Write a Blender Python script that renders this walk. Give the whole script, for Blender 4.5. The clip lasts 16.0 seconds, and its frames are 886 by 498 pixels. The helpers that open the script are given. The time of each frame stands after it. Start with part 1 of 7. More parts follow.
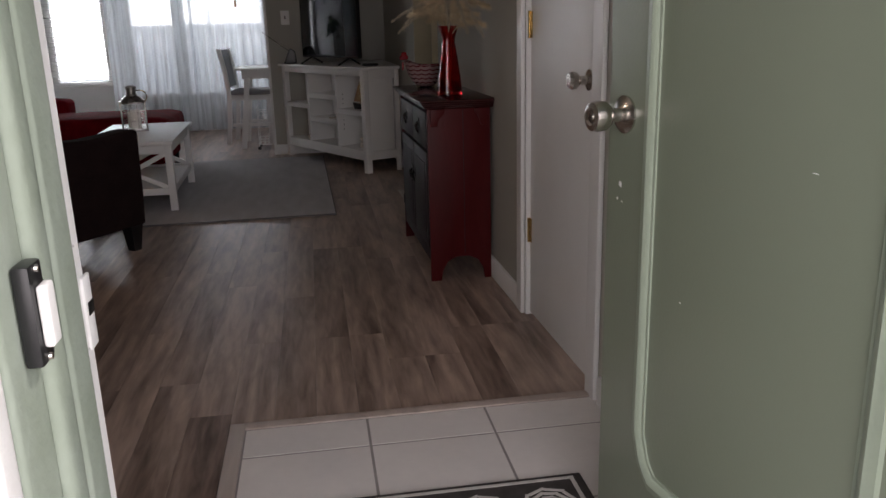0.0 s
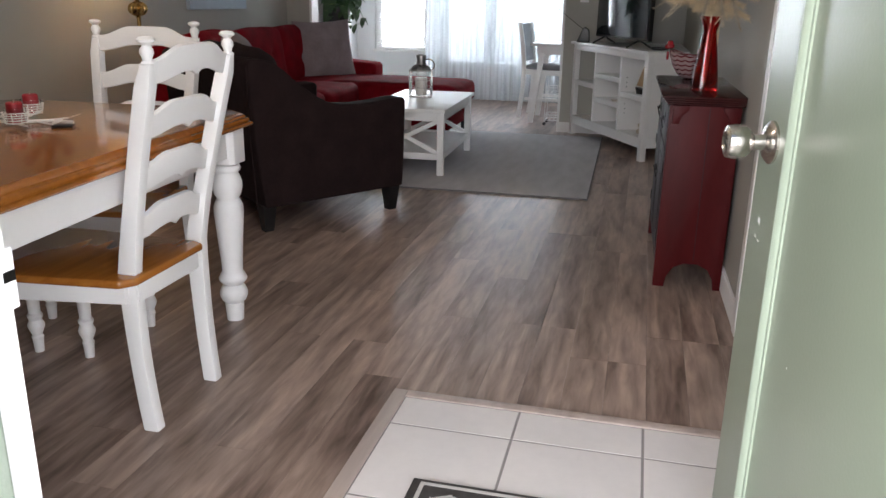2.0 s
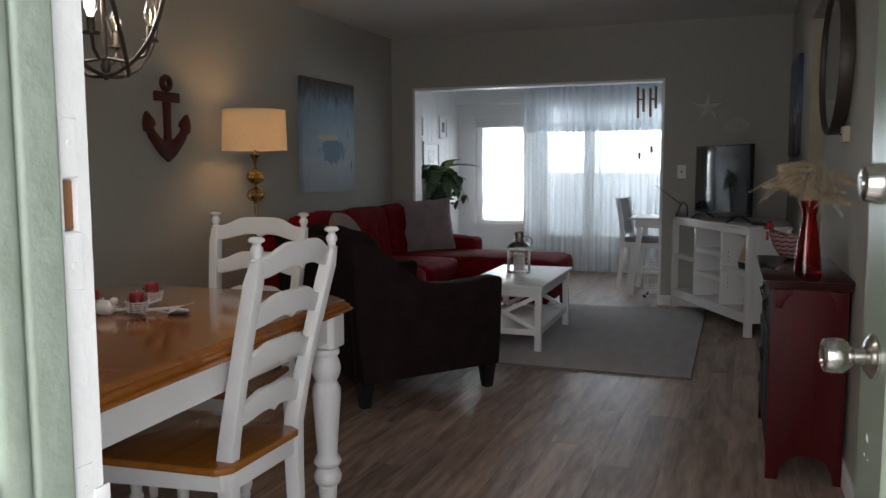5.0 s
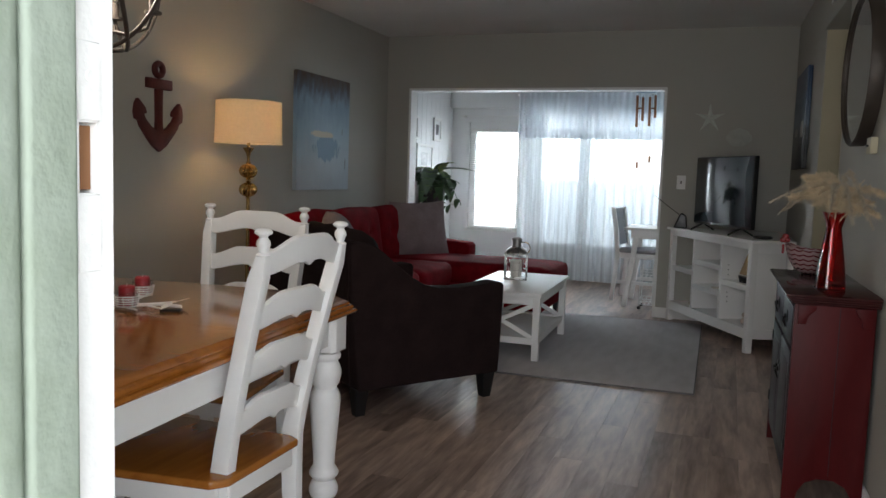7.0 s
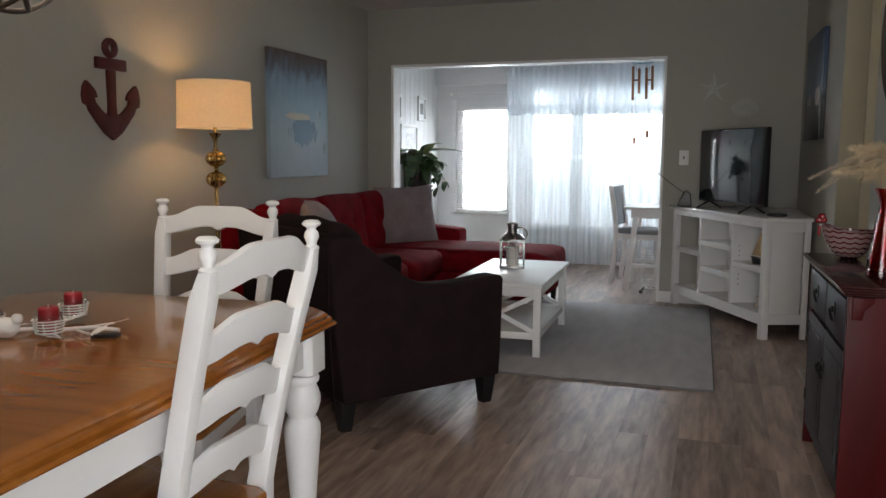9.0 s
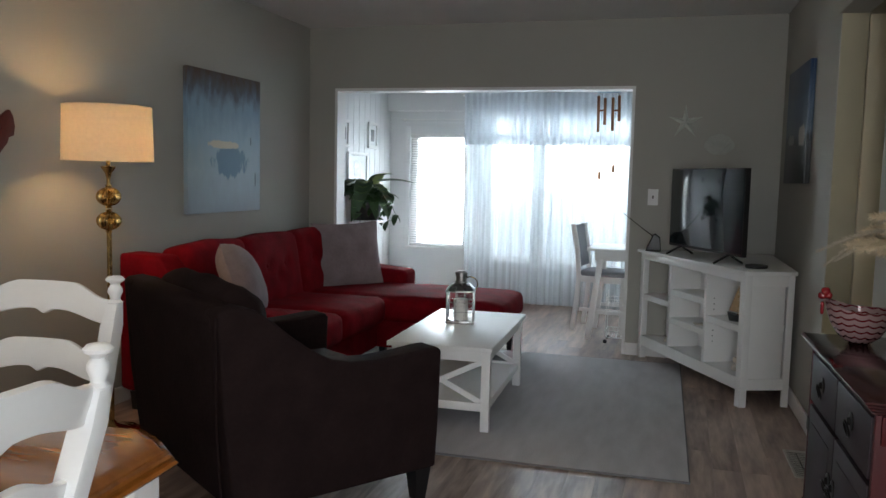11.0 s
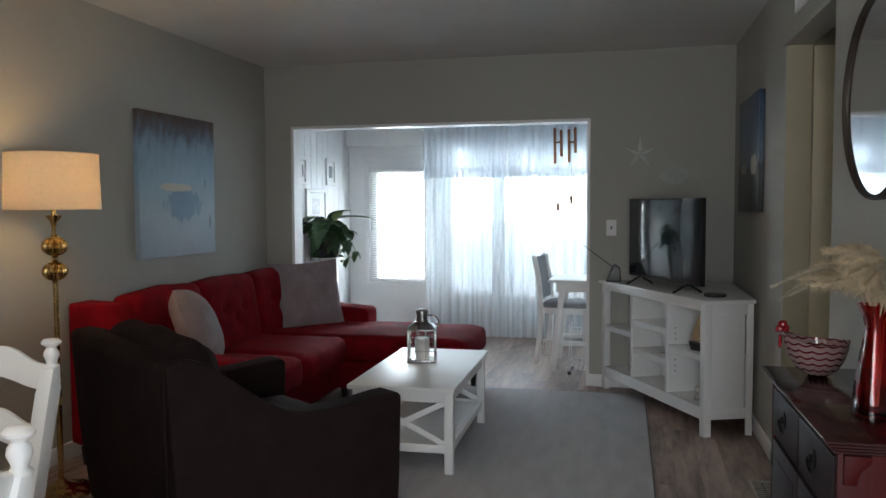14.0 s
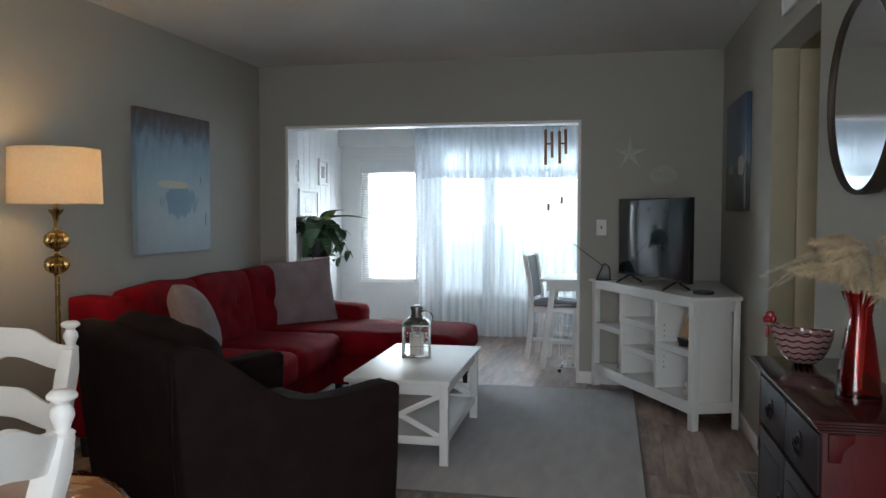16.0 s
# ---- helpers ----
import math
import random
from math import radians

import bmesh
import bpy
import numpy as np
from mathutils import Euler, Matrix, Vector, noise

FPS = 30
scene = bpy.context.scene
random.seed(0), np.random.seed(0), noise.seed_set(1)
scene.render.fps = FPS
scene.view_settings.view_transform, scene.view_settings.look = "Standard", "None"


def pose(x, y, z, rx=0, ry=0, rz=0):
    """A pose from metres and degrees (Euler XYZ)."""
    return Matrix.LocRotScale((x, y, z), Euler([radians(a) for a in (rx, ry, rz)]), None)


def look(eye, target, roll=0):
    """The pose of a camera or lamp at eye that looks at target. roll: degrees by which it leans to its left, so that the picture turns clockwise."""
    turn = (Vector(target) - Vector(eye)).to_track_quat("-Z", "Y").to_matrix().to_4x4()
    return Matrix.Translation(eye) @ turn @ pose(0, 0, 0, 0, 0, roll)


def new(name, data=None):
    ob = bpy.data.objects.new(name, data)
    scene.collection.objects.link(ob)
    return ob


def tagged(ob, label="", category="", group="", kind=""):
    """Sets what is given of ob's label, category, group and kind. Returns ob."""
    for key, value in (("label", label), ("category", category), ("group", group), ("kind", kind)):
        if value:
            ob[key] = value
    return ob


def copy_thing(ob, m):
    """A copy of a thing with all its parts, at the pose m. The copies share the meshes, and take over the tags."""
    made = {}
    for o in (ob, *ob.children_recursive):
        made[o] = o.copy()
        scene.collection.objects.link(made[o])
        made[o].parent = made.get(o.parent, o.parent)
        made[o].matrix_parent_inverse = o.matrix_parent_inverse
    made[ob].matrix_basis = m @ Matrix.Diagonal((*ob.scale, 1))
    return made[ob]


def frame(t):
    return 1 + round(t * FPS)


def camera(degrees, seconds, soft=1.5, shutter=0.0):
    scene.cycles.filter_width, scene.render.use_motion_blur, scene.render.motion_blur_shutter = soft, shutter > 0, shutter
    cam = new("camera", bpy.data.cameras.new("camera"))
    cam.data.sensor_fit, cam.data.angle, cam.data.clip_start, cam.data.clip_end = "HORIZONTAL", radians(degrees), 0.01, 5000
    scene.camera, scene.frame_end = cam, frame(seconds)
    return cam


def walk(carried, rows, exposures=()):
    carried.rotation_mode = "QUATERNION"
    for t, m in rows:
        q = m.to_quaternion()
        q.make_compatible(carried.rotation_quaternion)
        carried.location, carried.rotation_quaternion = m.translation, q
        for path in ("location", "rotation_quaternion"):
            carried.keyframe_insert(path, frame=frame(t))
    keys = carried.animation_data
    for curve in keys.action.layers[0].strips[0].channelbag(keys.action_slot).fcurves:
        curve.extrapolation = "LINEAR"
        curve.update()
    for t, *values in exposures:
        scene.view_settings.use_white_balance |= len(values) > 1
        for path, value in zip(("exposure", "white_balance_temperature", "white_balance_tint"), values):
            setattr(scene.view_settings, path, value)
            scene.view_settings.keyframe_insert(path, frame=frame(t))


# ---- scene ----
cam = camera(57.9, 16.0)
PATH = [
    (0, (0.152, 0.126, 1.086), (0.448, 2.028, 0.544), -1.5),
    (0.5, (0.358, 0.189, 1.095), (0.388, 2.113, 0.548), 1.7),
    (1, (0.452, 0.236, 1.121), (0.338, 2.155, 0.572), 2.4),
    (1.5, (0.48, 0.22, 1.129), (0.213, 2.117, 0.556), 2.4),
    (2, (0.501, 0.174, 1.128), (0.054, 2.029, 0.529), 1.0),
    (2.5, (0.514, 0.164, 1.135), (0.065, 2.013, 0.519), 0.1),
    (3, (0.522, 0.146, 1.15), (0.057, 1.989, 0.529), -0.4),
    (3.5, (0.521, 0.152, 1.178), (-0.095, 1.997, 0.714), -0.9),
    (4, (0.524, 0.161, 1.197), (-0.19, 2.004, 0.892), -0.6),
    (4.5, (0.529, 0.16, 1.207), (-0.183, 2.015, 0.98), -0.3),
    (7, (0.372, 0.289, 1.17), (-0.297, 2.165, 0.984), 1.9),
    (7.5, (0.316, 0.29, 1.165), (-0.325, 2.173, 0.962), 2.7),
    (8, (0.318, 0.351, 1.181), (-0.329, 2.23, 0.958), 1.2),
    (8.5, (0.273, 0.553, 1.18), (-0.372, 2.432, 0.953), 0.7),
    (9, (0.203, 0.696, 1.175), (-0.432, 2.578, 0.943), 0.3),
    (9.5, (0.157, 0.832, 1.189), (-0.417, 2.736, 0.973), -0.1),
    (10, (0.131, 1.057, 1.254), (-0.431, 2.968, 1.075), 1.2),
    (12.5, (0.185, 1.465, 1.292), (-0.367, 3.378, 1.108), 1.3),
    (13, (0.202, 1.457, 1.283), (-0.342, 3.374, 1.105), 0.9),
    (13.5, (0.183, 1.42, 1.283), (-0.358, 3.336, 1.099), 0.6),
    (14, (0.155, 1.418, 1.326), (-0.318, 3.358, 1.22), -0.2),
    (14.5, (0.135, 1.395, 1.345), (-0.3, 3.346, 1.266), -0.2),
    (15, (0.139, 1.373, 1.323), (-0.299, 3.323, 1.242), -0.3),
    (15.5, (0.143, 1.344, 1.295), (-0.293, 3.294, 1.208), 0.1),
    (16, (0.131, 1.325, 1.29), (-0.31, 3.274, 1.194), 0.1),
]
EXPOSURE = [(0.0, -0.75, 6550, 20), (0.5, 0.6, 6450, 20), (1.0, 0.8, 6400, 21), (2.0, 0.73, 6200, 14), (2.5, 0.62, 6150, 12), (3.0, 0.56, 6100, 11), (3.5, 0.07, 6200, 12), (4.0, -0.7, 6200, 12), (4.5, -0.52, 6200, 12), (7.0, 0.15, 6150, 10), (7.5, -0.34, 6100, 5), (8.0, -0.28, 6150, 8), (8.5, 0.43, 6350, 12), (9.5, 0.43, 6300, 11), (10.0, 0.46, 6050, 8), (12.5, 0.5, 5950, 8), (16.0, 0.48, 5850, 7)]
walk(cam, [(t, look(eye, target, roll)) for t, eye, target, roll in PATH], EXPOSURE)

# ---- world and large lights ----
world = bpy.data.worlds.new("sky")
world.use_nodes = True
scene.world = world
wn = world.node_tree.nodes
sky = wn.new("ShaderNodeTexSky")
sky.sky_type, sky.sun_disc = "NISHITA", False
sky.sun_elevation, sky.sun_rotation = radians(54), radians(95)
world.node_tree.links.new(sky.outputs[0], wn["Background"].inputs[0])
wn["Background"].inputs[1].default_value = 0.12

sun = new("sun", bpy.data.lights.new("sun", "SUN"))
sun.data.energy, sun.data.angle, sun.data.color = 2.5, radians(0.6), (1.0, 0.95, 0.88)
sun.matrix_basis = look((6.5, -0.6, 9.2), (0, 0, 0))


def window_light(name, x, y, z, w, h, watts, to, tint=(0.92, 0.99, 0.99)):
    lamp = new(name, bpy.data.lights.new(name, "AREA"))
    lamp.data.shape, lamp.data.size, lamp.data.size_y = "RECTANGLE", w, h
    lamp.data.energy, lamp.data.color = watts, tint
    lamp.matrix_basis = look((x, y, z), to)
    return lamp


window_light("window_daylight", -2.27, 9.62, 1.14, 0.56, 1.1, 30, (-2.27, 0, 1.14))
window_light("window_daylight", -0.55, 10.12, 1.57, 2.70, 0.84, 46, (-0.55, 0, 1.30))
window_light("door_daylight", 0.95, -1.3, 1.45, 4.4, 2.3, 250, (0.75, 1.5, 1.0), (1.0, 0.965, 0.93))

# ---- materials ----


def mat(name, color, rough=0.5, metal=0.0, vary=0.12, scale=6.0, fine=120.0, bump=0.05, spec=0.5, stretch=(1, 1, 1), coat=0.0, sheen=0.0, each=0.0, tint=None):
    """A surface with colour variation at two scales and fine relief."""
    m = bpy.data.materials.new(name)
    m.use_nodes = True
    n, l = m.node_tree.nodes, m.node_tree.links
    b = n["Principled BSDF"]
    co = n.new("ShaderNodeTexCoord")
    mp = n.new("ShaderNodeMapping")
    mp.inputs["Scale"].default_value = stretch
    l.new(co.outputs["Object"], mp.inputs[0])
    big, small = n.new("ShaderNodeTexNoise"), n.new("ShaderNodeTexNoise")
    for t, s, d in ((big, scale, 4), (small, fine, 3)):
        t.inputs["Scale"].default_value, t.inputs["Detail"].default_value = s, d
        l.new(mp.outputs[0], t.inputs["Vector"])
    mix = n.new("ShaderNodeMix")
    mix.data_type = "RGBA"
    dark = tint or tuple(c * (1 - 2.2 * vary) for c in color)
    mix.inputs[6].default_value, mix.inputs[7].default_value = (*dark, 1), (*(min(1, c * (1 + vary)) for c in color), 1)
    add = n.new("ShaderNodeMath")
    add.operation = "MULTIPLY_ADD"
    add.inputs[1].default_value = 0.35
    l.new(small.outputs[0], add.inputs[0])
    sub = n.new("ShaderNodeMath")
    sub.operation = "MULTIPLY_ADD"
    sub.inputs[1].default_value, sub.inputs[2].default_value = 1.2, -0.27
    l.new(big.outputs[0], sub.inputs[0])
    l.new(sub.outputs[0], add.inputs[2])
    last = add.outputs[0]
    if each:
        info, ea = n.new("ShaderNodeObjectInfo"), n.new("ShaderNodeMath")
        ea.operation = "MULTIPLY_ADD"
        ea.inputs[1].default_value = each
        l.new(info.outputs["Random"], ea.inputs[0])
        l.new(last, ea.inputs[2])
        cen = n.new("ShaderNodeMath")
        cen.operation = "SUBTRACT"
        cen.inputs[1].default_value = each / 2
        l.new(ea.outputs[0], cen.inputs[0])
        last = cen.outputs[0]
    l.new(last, mix.inputs[0])
    l.new(mix.outputs[2], b.inputs["Base Color"])
    rr = n.new("ShaderNodeMapRange")
    rr.inputs["To Min"].default_value, rr.inputs["To Max"].default_value = max(0.02, rough - 0.08), min(1, rough + 0.08)
    l.new(big.outputs[0], rr.inputs[0])
    l.new(rr.outputs[0], b.inputs["Roughness"])
    b.inputs["Metallic"].default_value = metal
    b.inputs["Specular IOR Level"].default_value = spec
    b.inputs["Coat Weight"].default_value = coat
    b.inputs["Coat Roughness"].default_value = 0.12
    b.inputs["Sheen Weight"].default_value = sheen
    if bump:
        bp = n.new("ShaderNodeBump")
        bp.inputs["Strength"].default_value, bp.inputs["Distance"].default_value = bump, 0.004
        l.new(small.outputs[0], bp.inputs["Height"])
        l.new(bp.outputs[0], b.inputs["Normal"])
    return m


def wood(name, light, dark, rough=0.4, scale=3.0, ring=9.0, along=(1, 0.06, 1), each=0.0, coat=0.0, knots=0.0):
    """Wood with stretched grain along one axis, and a tone of its own for each piece."""
    m = bpy.data.materials.new(name)
    m.use_nodes = True
    n, l = m.node_tree.nodes, m.node_tree.links
    b = n["Principled BSDF"]
    co, info = n.new("ShaderNodeTexCoord"), n.new("ShaderNodeObjectInfo")
    mp = n.new("ShaderNodeMapping")
    mp.inputs["Scale"].default_value = along
    l.new(co.outputs["Object"], mp.inputs[0])
    shift = n.new("ShaderNodeVectorMath")
    shift.operation = "SCALE"
    shift.inputs[0].default_value = (7.3, 5.1, 3.7)
    l.new(info.outputs["Random"], shift.inputs["Scale"])
    vadd = n.new("ShaderNodeVectorMath")
    l.new(mp.outputs[0], vadd.inputs[0])
    l.new(shift.outputs[0], vadd.inputs[1])
    a, g = n.new("ShaderNodeTexNoise"), n.new("ShaderNodeTexNoise")
    a.inputs["Scale"].default_value, a.inputs["Detail"].default_value, a.inputs["Distortion"].default_value = scale * 3, 5, 1.2
    g.inputs["Scale"].default_value, g.inputs["Detail"].default_value, g.inputs["Distortion"].default_value = ring * 6, 6, 0.4
    for t in (a, g):
        l.new(vadd.outputs[0], t.inputs["Vector"])
    ramp = n.new("ShaderNodeValToRGB")
    ramp.color_ramp.elements[0].position, ramp.color_ramp.elements[1].position = 0.30, 0.72
    ramp.color_ramp.elements[0].color, ramp.color_ramp.elements[1].color = (*dark, 1), (*light, 1)
    mix = n.new("ShaderNodeMath")
    mix.operation = "MULTIPLY_ADD"
    mix.inputs[1].default_value = 0.45
    half = n.new("ShaderNodeMath")
    half.operation = "MULTIPLY"
    half.inputs[1].default_value = 0.6
    l.new(a.outputs[0], half.inputs[0])
    l.new(g.outputs[0], mix.inputs[0])
    l.new(half.outputs[0], mix.inputs[2])
    ea = n.new("ShaderNodeMath")
    ea.operation = "MULTIPLY_ADD"
    ea.inputs[1].default_value = each
    l.new(info.outputs["Random"], ea.inputs[0])
    l.new(mix.outputs[0], ea.inputs[2])
    cen = n.new("ShaderNodeMath")
    cen.operation = "SUBTRACT"
    cen.inputs[1].default_value = each / 2
    l.new(ea.outputs[0], cen.inputs[0])
    l.new(cen.outputs[0], ramp.inputs[0])
    last = ramp.outputs[0]
    if knots:
        # dark mineral streaks and knots, longer than wide
        km, kn, kr, kx = n.new("ShaderNodeMapping"), n.new("ShaderNodeTexNoise"), n.new("ShaderNodeMapRange"), n.new("ShaderNodeMix")
        km.inputs["Scale"].default_value = (9, 1.7, 9)
        kn.inputs["Scale"].default_value, kn.inputs["Detail"].default_value, kn.inputs["Distortion"].default_value = 1.0, 4, 0.8
        va = n.new("ShaderNodeVectorMath")
        l.new(co.outputs["Object"], km.inputs[0])
        l.new(km.outputs[0], va.inputs[0])
        l.new(shift.outputs[0], va.inputs[1])
        l.new(va.outputs[0], kn.inputs["Vector"])
        kr.inputs["From Min"].default_value, kr.inputs["From Max"].default_value, kr.inputs["To Max"].default_value = 0.52, 0.74, knots
        l.new(kn.outputs[0], kr.inputs[0])
        kx.data_type = "RGBA"
        kx.inputs[7].default_value = (*dark, 1)
        l.new(kr.outputs[0], kx.inputs[0])
        l.new(last, kx.inputs[6])
        last = kx.outputs[2]
    l.new(last, b.inputs["Base Color"])
    rr = n.new("ShaderNodeMapRange")
    rr.inputs["To Min"].default_value, rr.inputs["To Max"].default_value = rough - 0.07, rough + 0.1
    l.new(g.outputs[0], rr.inputs[0])
    l.new(rr.outputs[0], b.inputs["Roughness"])
    b.inputs["Coat Weight"].default_value = coat
    b.inputs["Coat Roughness"].default_value = 0.1
    bp = n.new("ShaderNodeBump")
    bp.inputs["Strength"].default_value, bp.inputs["Distance"].default_value = 0.12, 0.002
    l.new(g.outputs[0], bp.inputs["Height"])
    l.new(bp.outputs[0], b.inputs["Normal"])
    return m


def glass(name, color=(1, 1, 1), rough=0.0, ior=1.45):
    m = bpy.data.materials.new(name)
    m.use_nodes = True
    b = m.node_tree.nodes["Principled BSDF"]
    b.inputs["Base Color"].default_value = (*color, 1)
    b.inputs["Transmission Weight"].default_value = 1
    b.inputs["Roughness"].default_value, b.inputs["IOR"].default_value = rough, ior
    return m


def thin(name, color, clear, glow=0.5, gather=0.0):
    """Thin cloth or paper: part clear, part scattering light through."""
    m = bpy.data.materials.new(name)
    m.use_nodes = True
    n, l = m.node_tree.nodes, m.node_tree.links
    out = n["Material Output"]
    n.remove(n["Principled BSDF"])
    d, t, c = n.new("ShaderNodeBsdfDiffuse"), n.new("ShaderNodeBsdfTranslucent"), n.new("ShaderNodeBsdfTransparent")
    co, no = n.new("ShaderNodeTexCoord"), n.new("ShaderNodeTexNoise")
    no.inputs["Scale"].default_value = 60
    l.new(co.outputs["Object"], no.inputs["Vector"])
    mr = n.new("ShaderNodeMix")
    mr.data_type = "RGBA"
    mr.inputs[6].default_value, mr.inputs[7].default_value = (*(x * 0.86 for x in color), 1), (*color, 1)
    l.new(no.outputs[0], mr.inputs[0])
    for k in (d, t):
        l.new(mr.outputs[2], k.inputs["Color"])
    m1, m2 = n.new("ShaderNodeMixShader"), n.new("ShaderNodeMixShader")
    m1.inputs[0].default_value, m2.inputs[0].default_value = glow, clear
    l.new(d.outputs[0], m1.inputs[1])
    l.new(t.outputs[0], m1.inputs[2])
    if gather:
        # cloth gathered into denser and looser upright folds
        mp, gn, mv = n.new("ShaderNodeMapping"), n.new("ShaderNodeTexNoise"), n.new("ShaderNodeMapRange")
        mp.inputs["Scale"].default_value = (24, 0, 0.35)
        gn.inputs["Scale"].default_value, gn.inputs["Detail"].default_value = 1.0, 3
        l.new(co.outputs["Object"], mp.inputs[0])
        l.new(mp.outputs[0], gn.inputs["Vector"])
        mv.inputs["From Min"].default_value, mv.inputs["From Max"].default_value = 0.35, 0.65
        mv.inputs["To Min"].default_value, mv.inputs["To Max"].default_value = clear * (1 - gather), clear * (1 + gather)
        l.new(gn.outputs[0], mv.inputs[0])
        l.new(mv.outputs[0], m2.inputs[0])
    l.new(m1.outputs[0], m2.inputs[1])
    l.new(c.outputs[0], m2.inputs[2])
    l.new(m2.outputs[0], out.inputs[0])
    return m


def glow(name, color, strength):
    m = bpy.data.materials.new(name)
    m.use_nodes = True
    b = m.node_tree.nodes["Principled BSDF"]
    b.inputs["Base Color"].default_value = (*color, 1)
    b.inputs["Emission Color"].default_value = (*color, 1)
    b.inputs["Emission Strength"].default_value = strength
    return m


WALL = mat("greige_wall_paint", (0.425, 0.418, 0.375), 0.75, vary=0.03, scale=1.5, fine=260, bump=0.12)
CREAM = mat("cream_hall_paint", (0.50, 0.455, 0.32), 0.7, vary=0.04, bump=0.1)
PALECREAM = mat("pale_cream_trim_paint", (0.76, 0.69, 0.50), 0.5, vary=0.04, bump=0.05)
CEIL = mat("white_ceiling_paint", (0.68, 0.685, 0.66), 0.85, vary=0.05, scale=2, fine=180, bump=0.3)
WHITE = mat("white_satin_paint", (0.84, 0.84, 0.83), 0.38, vary=0.03, scale=4, fine=90, bump=0.05)
CHIPPED = mat("chipped_white_paint", (0.82, 0.82, 0.80), 0.45, vary=0.06, scale=14, fine=70, bump=0.35)
SUNWALL = mat("white_panel_paint", (0.82, 0.83, 0.84), 0.5, vary=0.02, bump=0.05)
GREEN = mat("sage_green_gloss_paint", (0.222, 0.258, 0.192), 0.30, vary=0.012, scale=1.2, fine=140, bump=0.06)
GREENFADE = mat("faded_green_jamb_paint", (0.30, 0.345, 0.295), 0.72, vary=0.08, scale=16, fine=60, bump=0.5, spec=0.2, tint=(0.22, 0.265, 0.20))
GREENLIGHT = mat("pale_green_moulding_paint", (0.31, 0.37, 0.285), 0.33, vary=0.06, scale=8, bump=0.1)
PLANK = wood("weathered_oak_plank", (0.56, 0.42, 0.345), (0.075, 0.043, 0.031), 0.35, 2.5, 6.5, (1, 0.13, 1), each=0.13, knots=0.35)
STRIP = wood("grey_oak_strip", (0.56, 0.47, 0.42), (0.36, 0.29, 0.25), 0.4, 2, 6, (1, 0.12, 1))
TILE = mat("off_white_ceramic_tile", (0.80, 0.76, 0.735), 0.25, vary=0.05, scale=5, fine=40, bump=0.03, each=0.15)
GROUT = mat("grey_grout", (0.30, 0.275, 0.265), 0.9, vary=0.1, fine=200, bump=0.4)
HONEY = wood("honey_oak_varnish", (0.40, 0.142, 0.022), (0.25, 0.078, 0.011), 0.12, 1.6, 6, (0.10, 1, 1), coat=0.45)
HONEYY = wood("honey_oak_seat", (0.46, 0.18, 0.03), (0.25, 0.075, 0.012), 0.22, 1.6, 6, (1, 0.10, 1), coat=0.4)
RED = mat("crimson_microfibre", (0.22, 0.005, 0.012), 0.9, vary=0.26, scale=9, fine=70, bump=0.5, spec=0.08)
CHARCOAL = mat("charcoal_upholstery", (0.024, 0.015, 0.015), 0.95, vary=0.22, scale=8, fine=60, bump=0.5, spec=0.08)
TAUPE = mat("taupe_velvet", (0.30, 0.245, 0.26), 0.85, vary=0.14, scale=11, fine=70, bump=0.45, sheen=0.1, spec=0.15)
RUG = mat("grey_low_pile_rug", (0.53, 0.52, 0.53), 0.97, vary=0.10, scale=14, fine=240, bump=0.6, stretch=(1, 0.25, 1), spec=0.1)
BLACK = mat("black_satin", (0.012, 0.012, 0.013), 0.35, vary=0.1, bump=0.02)
DARKWOOD = wood("dark_cherry_lacquer", (0.055, 0.012, 0.012), (0.022, 0.006, 0.007), 0.10, 2, 6, (1, 0.1, 1), coat=0.1)
CHESTRED = mat("barn_red_distressed_paint", (0.078, 0.006, 0.007), 0.45, vary=0.25, scale=6, fine=70, bump=0.18, spec=0.15, stretch=(1, 1, 0.25))
CHESTDARK = mat("dark_slate_painted_wood", (0.030, 0.019, 0.023), 0.5, vary=0.16, scale=6, fine=90, bump=0.15, spec=0.15)
IRON = mat("black_iron", (0.015, 0.014, 0.013), 0.42, metal=0.7, vary=0.2, bump=0.2)
BRASS = mat("antique_brass", (0.50, 0.34, 0.13), 0.26, metal=1.0, vary=0.15, scale=20, bump=0.05)
NICKEL = mat("brushed_nickel", (0.60, 0.57, 0.53), 0.24, metal=1.0, vary=0.05, scale=30, bump=0.03, stretch=(1, 1, 6))
PEWTER = mat("dark_pewter", (0.30, 0.29, 0.28), 0.28, metal=1.0, vary=0.1, scale=20, bump=0.03)
SCREEN = mat("dark_tv_screen", (0.022, 0.032, 0.038), 0.05, vary=0.02, bump=0.0, spec=0.62)
MIRROR = mat("mirror_silver", (0.88, 0.89, 0.90), 0.02, metal=1.0, vary=0.0, bump=0.0)
BRONZE = mat("aged_bronze_frame", (0.055, 0.043, 0.034), 0.45, metal=0.3, vary=0.15, bump=0.1)
ANCHOR = mat("barn_red_wood", (0.10, 0.012, 0.010), 0.6, vary=0.3, scale=9, fine=60, bump=0.3)
CONCRETE = mat("pale_concrete", (0.42, 0.40, 0.37), 0.9, vary=0.12, scale=3, fine=80, bump=0.4)
SIDING = mat("white_siding_paint", (0.76, 0.76, 0.74), 0.5, vary=0.04, bump=0.15)
OUTSIDE = mat("sunlit_pale_ground", (0.5, 0.5, 0.46), 0.9, vary=0.12, scale=0.6, fine=10, bump=0.1)
SHEER = thin("white_sheer_curtain", (0.90, 0.96, 1.0), 0.38, 0.62, gather=0.45)
